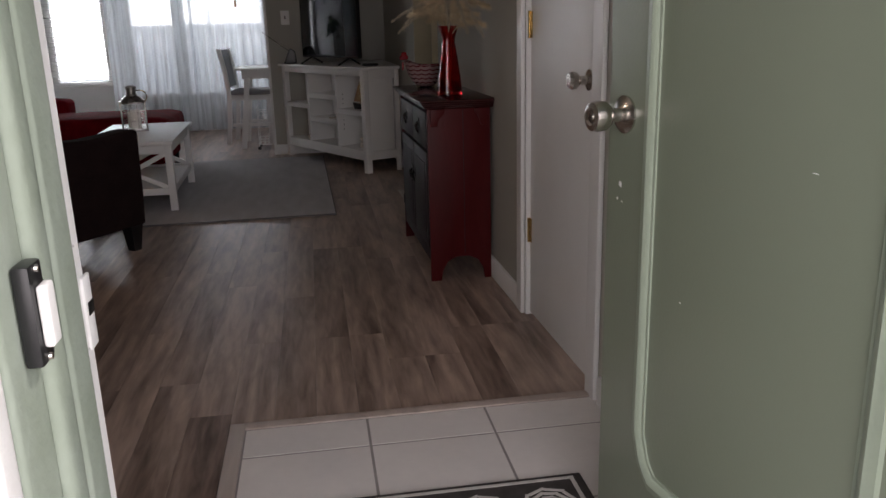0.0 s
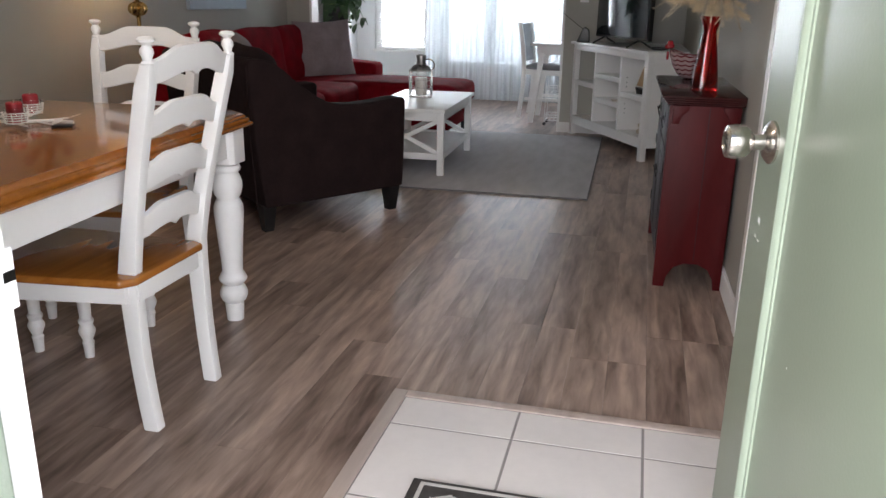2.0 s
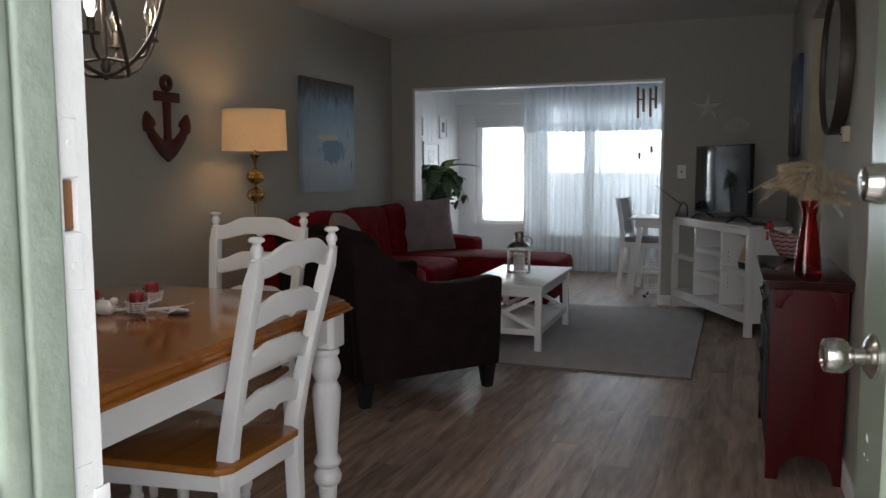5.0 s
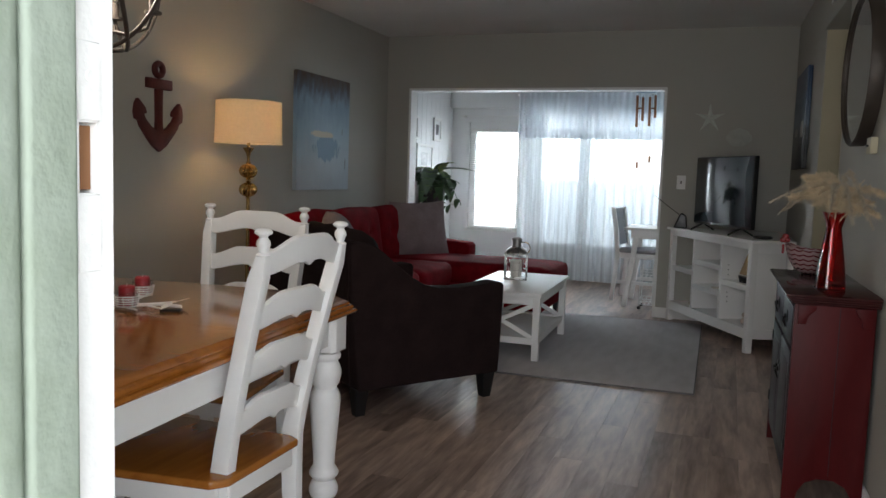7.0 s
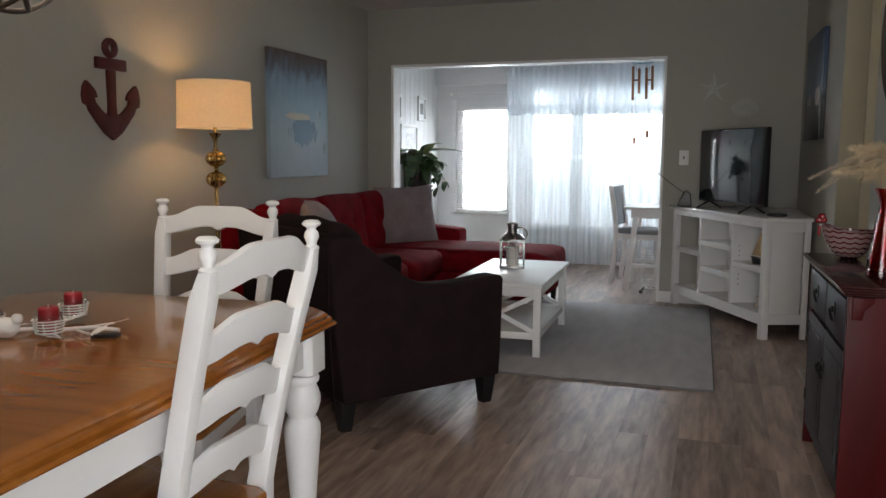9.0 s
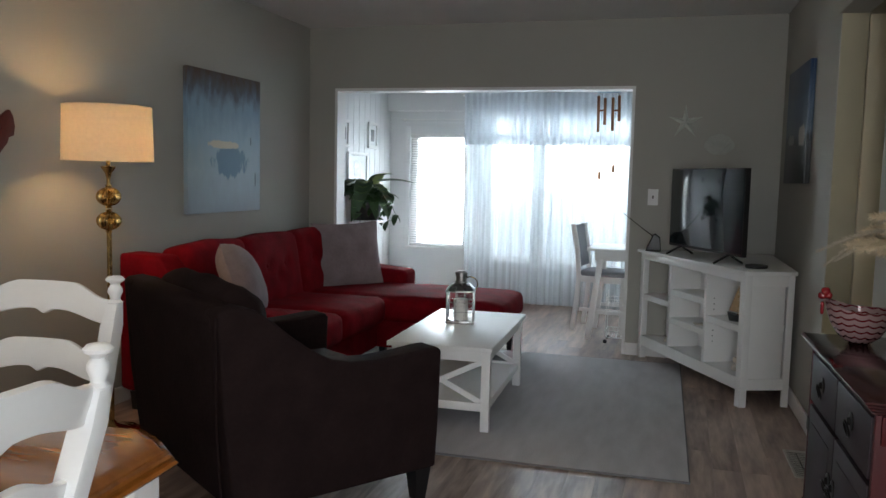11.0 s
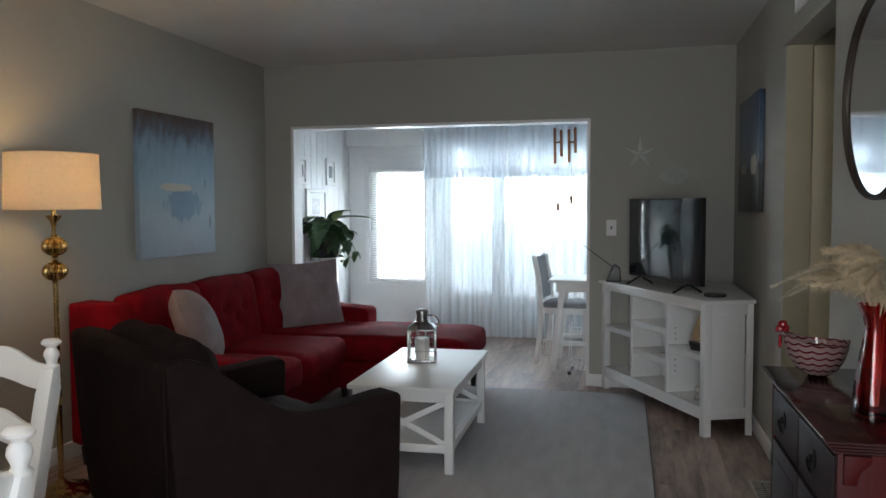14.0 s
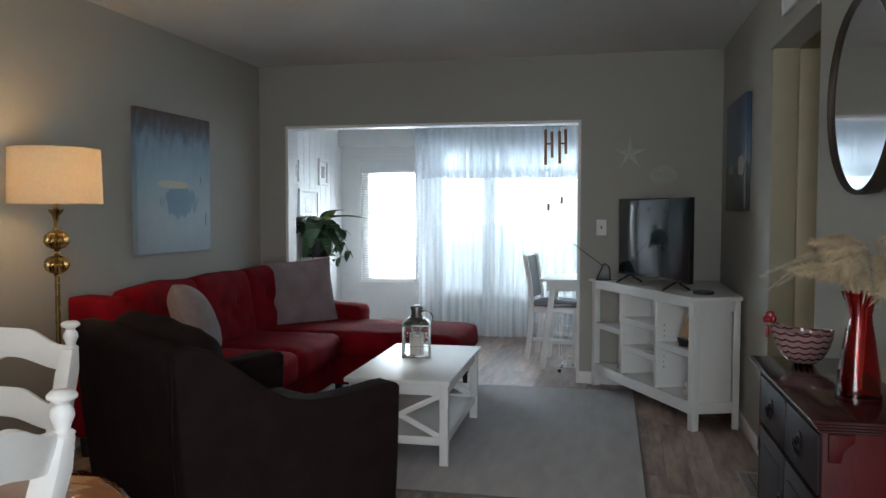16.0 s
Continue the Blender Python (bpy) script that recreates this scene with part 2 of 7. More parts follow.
VALANCE = thin("white_gathered_voile", (0.90, 0.95, 1.0), 0.09, 0.58, gather=0.8)
LACE = thin("white_lace", (0.86, 0.91, 0.96), 0.07, 0.46, gather=0.5)
PANE = glass("window_glass")
REDGLASS = glass("ruby_glass", (0.72, 0.030, 0.030), 0.01)
CLEAR = glass("clear_glass", (0.96, 0.97, 0.97))
CANDLE = mat("red_candle_wax", (0.30, 0.012, 0.020), 0.45, vary=0.08, bump=0.05)
STRAW = mat("dried_pampas", (0.80, 0.66, 0.44), 0.9, vary=0.2, scale=20, bump=0.0)
STRAWPALE = mat("dried_seed_heads", (0.55, 0.48, 0.36), 0.9, vary=0.2, scale=20, bump=0.0)
LEAF = mat("dark_green_leaf", (0.045, 0.095, 0.030), 0.38, vary=0.3, scale=12, bump=0.1)
LEAFLIGHT = mat("yellow_green_leaf_vein", (0.36, 0.44, 0.16), 0.45, vary=0.15, scale=20, bump=0.1)
BIRD = mat("white_painted_metal", (0.72, 0.70, 0.66), 0.5, vary=0.08, bump=0.1)
BARE = wood("bare_splintered_wood", (0.28, 0.13, 0.05), (0.12, 0.045, 0.015), 0.7, 4, 9, (1, 1, 0.2))

# ---- mesh helpers ----


def box(bm, x0, x1, y0, y1, z0, z1, turn=None):
    v = [bm.verts.new((x, y, z)) for x in (x0, x1) for y in (y0, y1) for z in (z0, z1)]
    if turn:
        for p in v:
            p.co = turn @ p.co
    for f in ((0, 1, 3, 2), (4, 6, 7, 5), (0, 4, 5, 1), (2, 3, 7, 6), (0, 2, 6, 4), (1, 5, 7, 3)):
        bm.faces.new([v[i] for i in f])
    return v


def soften(bm, w=0.003, seg=2, angle=30):
    bmesh.ops.recalc_face_normals(bm, faces=bm.faces)
    sharp = [e for e in bm.edges if len(e.link_faces) == 2 and e.calc_face_angle(0) > radians(angle)]
    bmesh.ops.bevel(bm, geom=sharp, offset=w, segments=seg, profile=0.6, affect="EDGES", clamp_overlap=True)
    return bm


def cube(x0, x1, y0, y1, z0, z1, w=0.003, seg=2):
    bm = bmesh.new()
    box(bm, x0, x1, y0, y1, z0, z1)
    return soften(bm, w, seg) if w else bm


def prism(bm, pts, a, b, m=None):
    """A flat outline in local x, y, drawn out from z = a to z = b, laid by m."""
    m = m or Matrix()
    lo = [bm.verts.new(m @ Vector((x, y, a))) for x, y in pts]
    hi = [bm.verts.new(m @ Vector((x, y, b))) for x, y in pts]
    k = len(pts)
    bm.faces.new(lo[::-1])
    bm.faces.new(hi)
    for i in range(k):
        bm.faces.new((lo[i], lo[(i + 1) % k], hi[(i + 1) % k], hi[i]))
    bmesh.ops.recalc_face_normals(bm, faces=bm.faces)
    return bm


def lathe(prof, n=24, m=None, bm=None, flute=0, depth=0.0):
    """A turned shape from (radius, height) pairs."""
    bm = bm or bmesh.new()
    m = m or Matrix()
    rings = []
    for r, z in prof:
        ring = []
        for i in range(n):
            a = 2 * math.pi * i / n
            q = r * (1 - depth * (0.5 + 0.5 * math.cos(flute * a)) if flute else 1)
            ring.append(bm.verts.new(m @ Vector((q * math.cos(a), q * math.sin(a), z))))
        rings.append(ring)
    for lo, hi in zip(rings, rings[1:]):
        for i in range(n):
            bm.faces.new((lo[i], lo[(i + 1) % n], hi[(i + 1) % n], hi[i]))
    bm.faces.new(rings[0][::-1])
    bm.faces.new(rings[-1])
    return bm


def tube(pts, r, n=8, bm=None, taper=None):
    """A round rod along a line of points."""
    bm = bm or bmesh.new()
    pts = [Vector(p) for p in pts]
    rings, up = [], Vector((0.13, 0.27, 0.95))
    for i, p in enumerate(pts):
        d = (pts[min(i + 1, len(pts) - 1)] - pts[max(i - 1, 0)]).normalized()
        s = d.cross(up)
        s = s.normalized() if s.length > 1e-3 else d.orthogonal().normalized()
        u = s.cross(d)
        q = r * (taper[i] if taper else 1)
        rings.append([bm.verts.new(p + q * (math.cos(2 * math.pi * k / n) * s + math.sin(2 * math.pi * k / n) * u)) for k in range(n)])
    for lo, hi in zip(rings, rings[1:]):
        for k in range(n):
            bm.faces.new((lo[k], lo[(k + 1) % n], hi[(k + 1) % n], hi[k]))
    bm.faces.new(rings[0][::-1])
    bm.faces.new(rings[-1])
    return bm


def ring(c, r, thick, axis=Vector((0, 0, 1)), n=48, k=8, bm=None):
    """A hoop round an axis."""
    bm = bm or bmesh.new()
    q = axis.to_track_quat("Z", "Y")
    loops = []
    for i in range(n):
        a = 2 * math.pi * i / n
        loops.append([bm.verts.new(Vector(c) + q @ Vector(((r + thick * math.cos(b)) * math.cos(a), (r + thick * math.cos(b)) * math.sin(a), thick * math.sin(b)))) for b in (2 * math.pi * j / k for j in range(k))])
    for i in range(n):
        lo, hi = loops[i], loops[(i + 1) % n]
        for j in range(k):
            bm.faces.new((lo[j], hi[j], hi[(j + 1) % k], lo[(j + 1) % k]))
    return bm


def puff(x0, x1, y0, y1, z0, z1, round_=0.06, dome=0.02, cuts=10, wrinkle=0.004, seed=0.0):
    """A stuffed cushion: a box with rounded edges, domed faces and slight wrinkles."""
    bm = bmesh.new()
    box(bm, -1, 1, -1, 1, -1, 1)
    bmesh.ops.subdivide_edges(bm, edges=bm.edges[:], cuts=cuts, use_grid_fill=True)
    h = Vector(((x1 - x0) / 2, (y1 - y0) / 2, (z1 - z0) / 2))
    c = Vector(((x1 + x0) / 2, (y1 + y0) / 2, (z1 + z0) / 2))
    r = min(round_, *(0.98 * k for k in h))
    for v in bm.verts:
        s = v.co.copy()
        p = Vector((s.x * h.x, s.y * h.y, s.z * h.z))
        inner = Vector([max(-(k - r), min(k - r, a)) for k, a in zip(h, p)])
        off = p - inner
        if off.length > 1e-6:
            p = inner + off.normalized() * r if sum(abs(abs(a) - 1) < 1e-4 for a in s) >= 1 else p
        bulge = Vector((s.x * (1 - s.y**2) * (1 - s.z**2), s.y * (1 - s.x**2) * (1 - s.z**2), s.z * (1 - s.x**2) * (1 - s.y**2))) * dome
        w = noise.noise_vector((p + c) * 7 + Vector((seed, 0, 0))) * wrinkle
        v.co = c + p + bulge + w
    return bm


def finish(ob, material, angle=38):
    me = ob.data
    me.materials.append(material)
    for p in me.polygons:
        p.use_smooth = True
    me.set_sharp_from_angle(angle=radians(angle))
    return ob


def mesh_of(name, bm, material, angle=38):
    me = bpy.data.meshes.new(name)
    bm.to_mesh(me)
    bm.free()
    return finish(new(name, me), material, angle)


def part(name, bm, material, parent, label="", angle=38):
    ob = mesh_of(name, bm, material, angle)
    ob.parent = parent
    return tagged(ob, label)


def thing(name, label, category, m=None, group=""):
    ob = new(name)
    ob.empty_display_size = 0.05
    ob.matrix_basis = m or Matrix()
    return tagged(ob, label, category, group)


def structure(name, bm, material, label=""):
    return tagged(mesh_of(name, bm, material), label, kind="structure")


def join(*bms):
    """Several meshes as one."""
    out = bmesh.new()
    for b in bms:
        me = bpy.data.meshes.new("tmp")
        b.to_mesh(me)
        b.free()
        out.from_mesh(me)
        bpy.data.meshes.remove(me)
    return out


# ---- large structure ----
L, R, F, B, H = -2.76, 0.915, 7.36, 0.73, 2.44   # wall faces of the living room
# the right wall stands 1.29 degrees out of square; its things are laid in its own square axes and turned with it
ASKEW = Matrix.Translation((R, 2.6, 0)) @ Matrix.Rotation(radians(1.29), 4, "Z") @ Matrix.Translation((-R, -2.6, 0))
SY, SZ, SL, SR = 9.46, 2.30, -2.83, 0.95                   # sunroom
structure("ground", cube(-80, 80, -80, 80, -0.40, -0.20, 0), OUTSIDE, "pale open ground outside the house")
structure("porch_floor", cube(-2.5, 2.5, -2.6, 0.60, -0.199, -0.05, 0.01), CONCRETE, "pale concrete porch before the front door")
floor = structure("floor", cube(L - 0.1, 2.2, 0.6, SY + 0.15, -0.198, -0.008, 0), GROUT, "weathered grey-brown wood plank floor")


def wall(name, boxes, material, label):
    bm = bmesh.new()
    for b in boxes:
        box(bm, *b)
    return structure(name, bm, material, label)


wall("wall_left", [(L - 0.12, L, 0.60, 7.50, -0.008, H)], WALL, "plain greige painted wall with lamp and painting")
OX0, OX1, OZ = -2.535, -0.188, 1.962
wall("wall_far", [(L, OX0, F, 7.50, -0.008, H), (OX1, 1.05, F, 7.50, -0.008, H), (OX0, OX1, F, 7.50, OZ, H)], WALL, "greige wall with a wide opening to the sunroom")
CY0, CY1 = 2.26, 2.955
HY0, HY1 = 4.72, 5.63
wall("wall_right", [(R, R + 0.12, B - 0.02, CY0, -0.008, H), (R, R + 0.12, CY1, HY0, -0.008, H), (R, R + 0.12, CY0, CY1, 2.03, H), (R, R + 0.12, HY0, HY1, 2.10, H), (R, R + 0.12, HY1, F + 0.06, -0.008, H)], WALL, "greige wall with closet door and hall opening").matrix_basis = ASKEW
DX0, DX1, DZ = -0.031, 0.862, 2.06
wall("wall_front", [(L - 0.12, DX0 - 0.03, 0.58, B, -0.19, H), (DX1 + 0.03, R + 0.12, 0.58, B, -0.19, H), (DX0 - 0.03, DX1 + 0.03, 0.58, B, DZ + 0.03, H)], WALL, "greige front wall round the entrance door")
structure("ceiling", cube(L - 0.12, R + 0.12, 0.60, 7.50, H, H + 0.12, 0), CEIL, "plain white textured ceiling")
# hall beyond the side opening
wall("wall_hall", [(2.1, 2.2, 4.2, 6.0, -0.008, H), (R + 0.123, 2.1, 4.2, 4.3, -0.008, H), (R + 0.123, 2.1, 5.70, 5.8, -0.008, H)], CREAM, "cream painted hall walls").matrix_basis = ASKEW
structure("ceiling_hall", cube(R + 0.123, 2.2, 4.2, 6.0, H, H + 0.12, 0), CEIL, "white hall ceiling").matrix_basis = ASKEW
structure("hall_return", cube(R + 0.003, R + 0.118, HY1 - 0.006, HY1 - 0.001, 0, 2.098, 0), CREAM, "cream painted side of the hall opening").matrix_basis = ASKEW
structure("hall_casing", cube(R + 0.122, R + 0.32, HY1 - 0.02, HY1 + 0.055, 0, 2.09, 0.004), PALECREAM, "pale cream door casing in the hall").matrix_basis = ASKEW
structure("hall_lintel_trim", cube(R - 0.012, R - 0.001, HY0 + 0.02, HY1 + 0.02, 2.098, 2.125, 0.004), WALL, "thin painted moulding over the hall opening").matrix_basis = ASKEW
# sunroom shell with window openings
W1 = (-2.60, -1.945, 0.535, 1.72)
W2 = (-1.76, -1.26, 0.38, 1.95)
W3 = (-1.20, 0.55, 0.38, 1.95)
xs = [SL - 0.1, W1[0], W1[1], W2[0], W2[1], W3[0], W3[1], SR + 0.1]
cols = [(xs[0], xs[1], -0.008, SZ), (xs[2], xs[3], -0.008, SZ), (xs[4], xs[5], -0.008, SZ), (xs[6], xs[7], -0.008, SZ)]
for w in (W1, W2, W3):
    cols += [(w[0], w[1], -0.008, w[2]), (w[0], w[1], w[3], SZ)]
wall("wall_sunroom_back", [(a, b, SY, SY + 0.14, c, d) for a, b, c, d in cols], SUNWALL, "white sunroom wall with windows")
wall("wall_sunroom_left", [(SL - 0.1, SL, 7.50, SY, -0.008, SZ)], SUNWALL, "white panelled sunroom wall with picture frames")
wall("wall_sunroom_right", [(SR, SR + 0.1, 7.50, SY, -0.008, SZ)], SUNWALL, "white sunroom wall")
wall("wall_sunroom_front", [(SL, OX0 - 0.002, 7.501, 7.506, -0.008, SZ), (OX1 + 0.002, SR, 7.501, 7.506, -0.008, SZ), (OX0 - 0.002, OX1 + 0.002, 7.501, 7.506, OZ + 0.002, SZ)], SUNWALL, "white sunroom side of the opening wall")
structure("ceiling_sunroom", cube(SL - 0.1, SR + 0.1, 7.50, SY + 0.14, SZ, SZ + 0.1, 0), SUNWALL, "white sunroom ceiling")
structure("bulkhead", cube(SL, SR, SY - 0.10, SY - 0.001, 1.955, SZ - 0.001, 0.004), SUNWALL, "white boxed beam above the sunroom windows")
bm = bmesh.new()
for y in np.arange(7.6, SY, 0.14):
    box(bm, SL + 0.001, SL + 0.004, y, y + 0.137, 0.0, SZ - 0.001)
structure("panelling", soften(bm, 0.003, 1), SUNWALL, "white vertical board panelling")
# opening lining
T = 0.022
wall("opening_trim", [(OX0, OX0 + T, F - 0.004, 7.512, 0, OZ), (OX1 - T, OX1, F - 0.004, 7.512, 0, OZ), (OX0 + T, OX1 - T, F - 0.004, 7.512, OZ - T, OZ)], WHITE, "thin white lining of the wide opening")


def base_run(name, x0, x1, y0, y1, h=0.09, m=None):
    bm = bmesh.new()
    box(bm, x0, x1, y0, y1, 0, h)
    structure(name, soften(bm, 0.005, 2), WHITE, "white painted baseboard").matrix_basis = m or Matrix()


base_run("baseboard", L, L + 0.014, B, F)
base_run("baseboard", L + 0.014, OX0, F - 0.014, F)
base_run("baseboard", OX1, 0.79, F - 0.014, F)
base_run("baseboard", OX1 + 0.001, OX1 + 0.013, F - 0.016, F + 0.15)
base_run("baseboard", R - 0.014, R, 3.03, HY0, m=ASKEW)
base_run("baseboard", R - 0.014, R, B, 2.17, m=ASKEW)
base_run("baseboard", R - 0.014, R, HY1, F - 0.016, m=ASKEW)
base_run("baseboard", SL + 0.006, 0.5, SY - 0.014, SY, 0.07)

# ---- entrance ----


def moulding(pts, w, h, m=None):
    """A raised half-round frame along a closed outline in local x, z on a face at y = 0, proud towards +y."""
    bm = bmesh.new()
    prof = [(-w / 2, 0), (-w * 0.42, h * 0.55), (-w * 0.15, h * 0.75), (0, h), (w * 0.22, h * 0.8), (w * 0.34, h * 0.35), (w / 2, h * 0.3), (w / 2, 0)]
    k = len(pts)
    loops = []
    for i in range(k):
        p, a, b = Vector(pts[i]), Vector(pts[i - 1]), Vector(pts[(i + 1) % k])
        d1, d2 = (p - a).normalized(), (b - p).normalized()
        n1, n2 = Vector((-d1.y, d1.x)), Vector((-d2.y, d2.x))
        s = (n1 + n2) / max(0.3, 1 + n1.dot(n2))
        loops.append([bm.verts.new((p.x + s.x * o, y, p.y + s.y * o)) for o, y in prof])
    for i in range(k):
        lo, hi = loops[i], loops[(i + 1) % k]
        for j in range(len(prof) - 1):
            bm.faces.new((lo[j], lo[j + 1], hi[j + 1], hi[j]))
    bmesh.ops.recalc_face_normals(bm, faces=bm.faces)
    return bm


def knob_set(parent, x, z, y, side=1, m=NICKEL):
    """A round door knob with rosette, standing out along y."""
    turn = Matrix.Translation((x, y, z)) @ Matrix.Rotation(radians(-90 * side), 4, "X")
    prof = [(0.001, 0), (0.034, 0), (0.034, 0.004), (0.026, 0.010), (0.013, 0.014), (0.012, 0.030), (0.020, 0.036), (0.026, 0.044), (0.0275, 0.058), (0.025, 0.070), (0.016, 0.073), (0.012, 0.070), (0.001, 0.0705)]
    k = part("knob", lathe(prof, 32, turn), m, parent, "brushed nickel door knob")
    part("keyhole", lathe([(0.001, 0.0706), (0.006, 0.0706), (0.006, 0.0725), (0.001, 0.0725)], 16, turn), m, k)
    return k


door = thing("front_door", "sage green panelled front door standing open inwards", "door", pose(0.852, 0.733, 0, 0, 0, 100.6))
DW = 0.845
part("slab", cube(0.004, DW, -0.044, 0, 0.012, 2.04, 0.002), GREEN, door)
c = 0.05
panel_line = [(0.20 + c, 0.245), (0.705 - c, 0.245), (0.705 - 0.02, 0.275), (0.705, 0.33), (0.705, 1.78), (0.705 - c, 1.85), (0.20 + c, 1.85), (0.20, 1.78), (0.20, 0.33), (0.22, 0.275)]
part("moulding", moulding(panel_line, 0.038, 0.011), GREENLIGHT, door, "pale green raised panel moulding")
knob_set(door, 0.79, 0.92, 0.0)
turn = Matrix.Translation((0.79, 0, 1.18)) @ Matrix.Rotation(radians(-90), 4, "X")
bolt = part("deadbolt", lathe([(0.001, 0), (0.031, 0), (0.031, 0.006), (0.027, 0.020), (0.025, 0.027), (0.019, 0.029), (0.001, 0.029)], 32, turn), NICKEL, door, "brushed nickel deadbolt cylinder")
part("keyhole", lathe([(0.001, 0.0291), (0.010, 0.0291), (0.010, 0.031), (0.001, 0.031)], 20, turn), NICKEL, bolt)
part("latch_plate", cube(DW - 0.001, DW + 0.002, -0.035, -0.010, 0.89, 0.95, 0.001), NICKEL, door)
bm = bmesh.new()
for dx, dz, w, h in ((0.795, 0.785, 0.010, 0.012), (0.806, 0.760, 0.004, 0.006), (0.789, 0.757, 0.006, 0.004), (0.33, 0.885, 0.012, 0.002), (0.60, 0.62, 0.004, 0.003)):
    prism(bm, [(dx, dz), (dx + w, dz + h * 0.3), (dx + w * 0.7, dz + h), (dx + w * 0.1, dz + h * 0.8)], 0.0002, 0.0006, Matrix(((1, 0, 0, 0), (0, 0, 1, 0), (0, 1, 0, 0), (0, 0, 0, 1))))
part("paint_chips", bm, CHIPPED, door, "small chips of bare primer")

frame_door = tagged(mesh_of("door_1", join(cube(DX0 - 0.03, DX0, 0.585, 0.690, -0.05, DZ, 0.004), cube(DX1, DX1 + 0.03, 0.585, 0.700, -0.05, DZ, 0.004), cube(DX0 - 0.03, DX1 + 0.03, 0.585, 0.700, DZ, DZ + 0.03, 0.004)), GREENFADE), "faded green door frame with chipped paint", kind="structure")
part("outer_stop", cube(DX0 - 0.02, DX0 + 0.0125, 0.586, 0.6395, -0.01, DZ, 0.006, 3), GREENFADE, frame_door, "faded green outer stop")
part("bead", cube(DX0 - 0.02, DX0 + 0.018, 0.640, 0.6745, -0.01, DZ, 0.011, 4), GREENFADE, frame_door, "rounded pale green bead")
part("door_stop", cube(DX0 - 0.02, DX0 + 0.018, 0.675, 0.716, -0.01, DZ, 0.005, 3), GREENFADE, frame_door, "worn green door stop")
part("weather_strip", cube(DX0 + 0.0005, DX0 + 0.009, 0.7165, 0.7195, 0.0, DZ, 0.001), mat("brown_weather_strip", (0.20, 0.10, 0.025), 0.8, vary=0.3, scale=20, bump=0.3), frame_door, "brown felt weather strip")


def rebate():
    """The white jamb face with mortises cut for the deadbolt and the latch."""
    bm = bmesh.new()
    z = [-0.01, 0.868, 0.902, 1.150, 1.196, DZ]
    for a, b in ((z[0], z[1]), (z[2], z[3]), (z[4], z[5])):
        box(bm, DX0 - 0.03, DX0 + 0.010, 0.720, 0.7535, a, b)
    for a, b in ((z[1], z[2]), (z[3], z[4])):
        box(bm, DX0 - 0.03, DX0 + 0.010, 0.720, 0.7235, a, b)
        box(bm, DX0 - 0.03, DX0 + 0.010, 0.7385, 0.7535, a, b)
        box(bm, DX0 - 0.03, DX0 - 0.012, 0.7235, 0.7385, a, b)
    return bm


part("jamb_face", rebate(), CHIPPED, frame_door, "thickly painted white jamb with chips")
for z, h in ((1.173, 0.075), (0.885, 0.055)):
    bm = bmesh.new()
    y0, y1 = 0.7215, 0.7405
    box(bm, DX0 + 0.010, DX0 + 0.0115, y0, y1, z - h, z - 0.024)
    box(bm, DX0 + 0.010, DX0 + 0.0115, y0, y1, z + 0.024, z + h)
    sp = part("strike_plate", soften(bm, 0.0006, 1), CHIPPED, frame_door, "strike plate painted over in white")
    for dz in (-h + 0.022, h - 0.022):
        part("screw", lathe([(0.0005, 0), (0.0035, 0), (0.003, 0.001), (0.0005, 0.0012)], 12, Matrix.Translation((DX0 + 0.0115, 0.731, z + dz)) @ Matrix.Rotation(radians(90), 4, "Y")), CHIPPED, sp)
for a, b in ((0.870, 0.900), (1.152, 1.194)):
    part("mortise", cube(DX0 - 0.0119, DX0 + 0.005, 0.7236, 0.7384, a, b, 0.0005), BARE, frame_door, "bare splintered wood in the mortise")
lip = part("strike_lip", cube(DX0 + 0.0102, DX0 + 0.013, 0.741, 0.759, 0.858, 0.914, 0.001), CHIPPED, frame_door, "bent strike lip with thick white paint")
part("lip_slot", cube(DX0 + 0.0131, DX0 + 0.0138, 0.744, 0.758, 0.884, 0.894, 0.0005), IRON, lip)
part("outer_casing", cube(DX0 - 0.105, DX0 - 0.0305, 0.565, 0.599, -0.05, DZ + 0.09, 0.008, 3), SIDING, frame_door, "white outer casing")
part("outer_casing", cube(DX1 + 0.0305, DX1 + 0.105, 0.565, 0.599, -0.05, DZ + 0.09, 0.008, 3), SIDING, frame_door, "white outer casing")
part("back_band", cube(DX0 - 0.030, DX0 + 0.011, 0.560, 0.5850, -0.05, DZ, 0.005, 3), SIDING, frame_door, "white moulded edge")
part("threshold", cube(DX0, DX1, 0.59, 0.73, -0.05, 0.004, 0.004), NICKEL, frame_door, "worn metal threshold")
bm = bmesh.new()
for i in range(16):
    z = -0.05 + i * 0.16
    prism(bm, [(0.60, z), (0.578, z), (0.592, z + 0.159), (0.60, z + 0.159)], L - 0.2, DX0 - 0.107, Matrix(((0, 0, 1, 0), (1, 0, 0, 0), (0, 1, 0, 0), (0, 0, 0, 1))))
    prism(bm, [(0.60, z), (0.578, z), (0.592, z + 0.159), (0.60, z + 0.159)], DX1 + 0.107, R + 0.12, Matrix(((0, 0, 1, 0), (1, 0, 0, 0), (0, 1, 0, 0), (0, 0, 0, 1))))
structure("siding", bm, SIDING, "white lapped siding outside the door").location = (0, -0.021, 0)
bell = thing("doorbell", "dark doorbell with worn pale button on the door jamb", "doorbell", pose(-0.0222, 0.597, 0.930) @ Matrix.Scale(0.9, 4))
part("base", cube(0.0005, 0.012, -0.013, 0.013, -0.034, 0.034, 0.003), BLACK, bell)
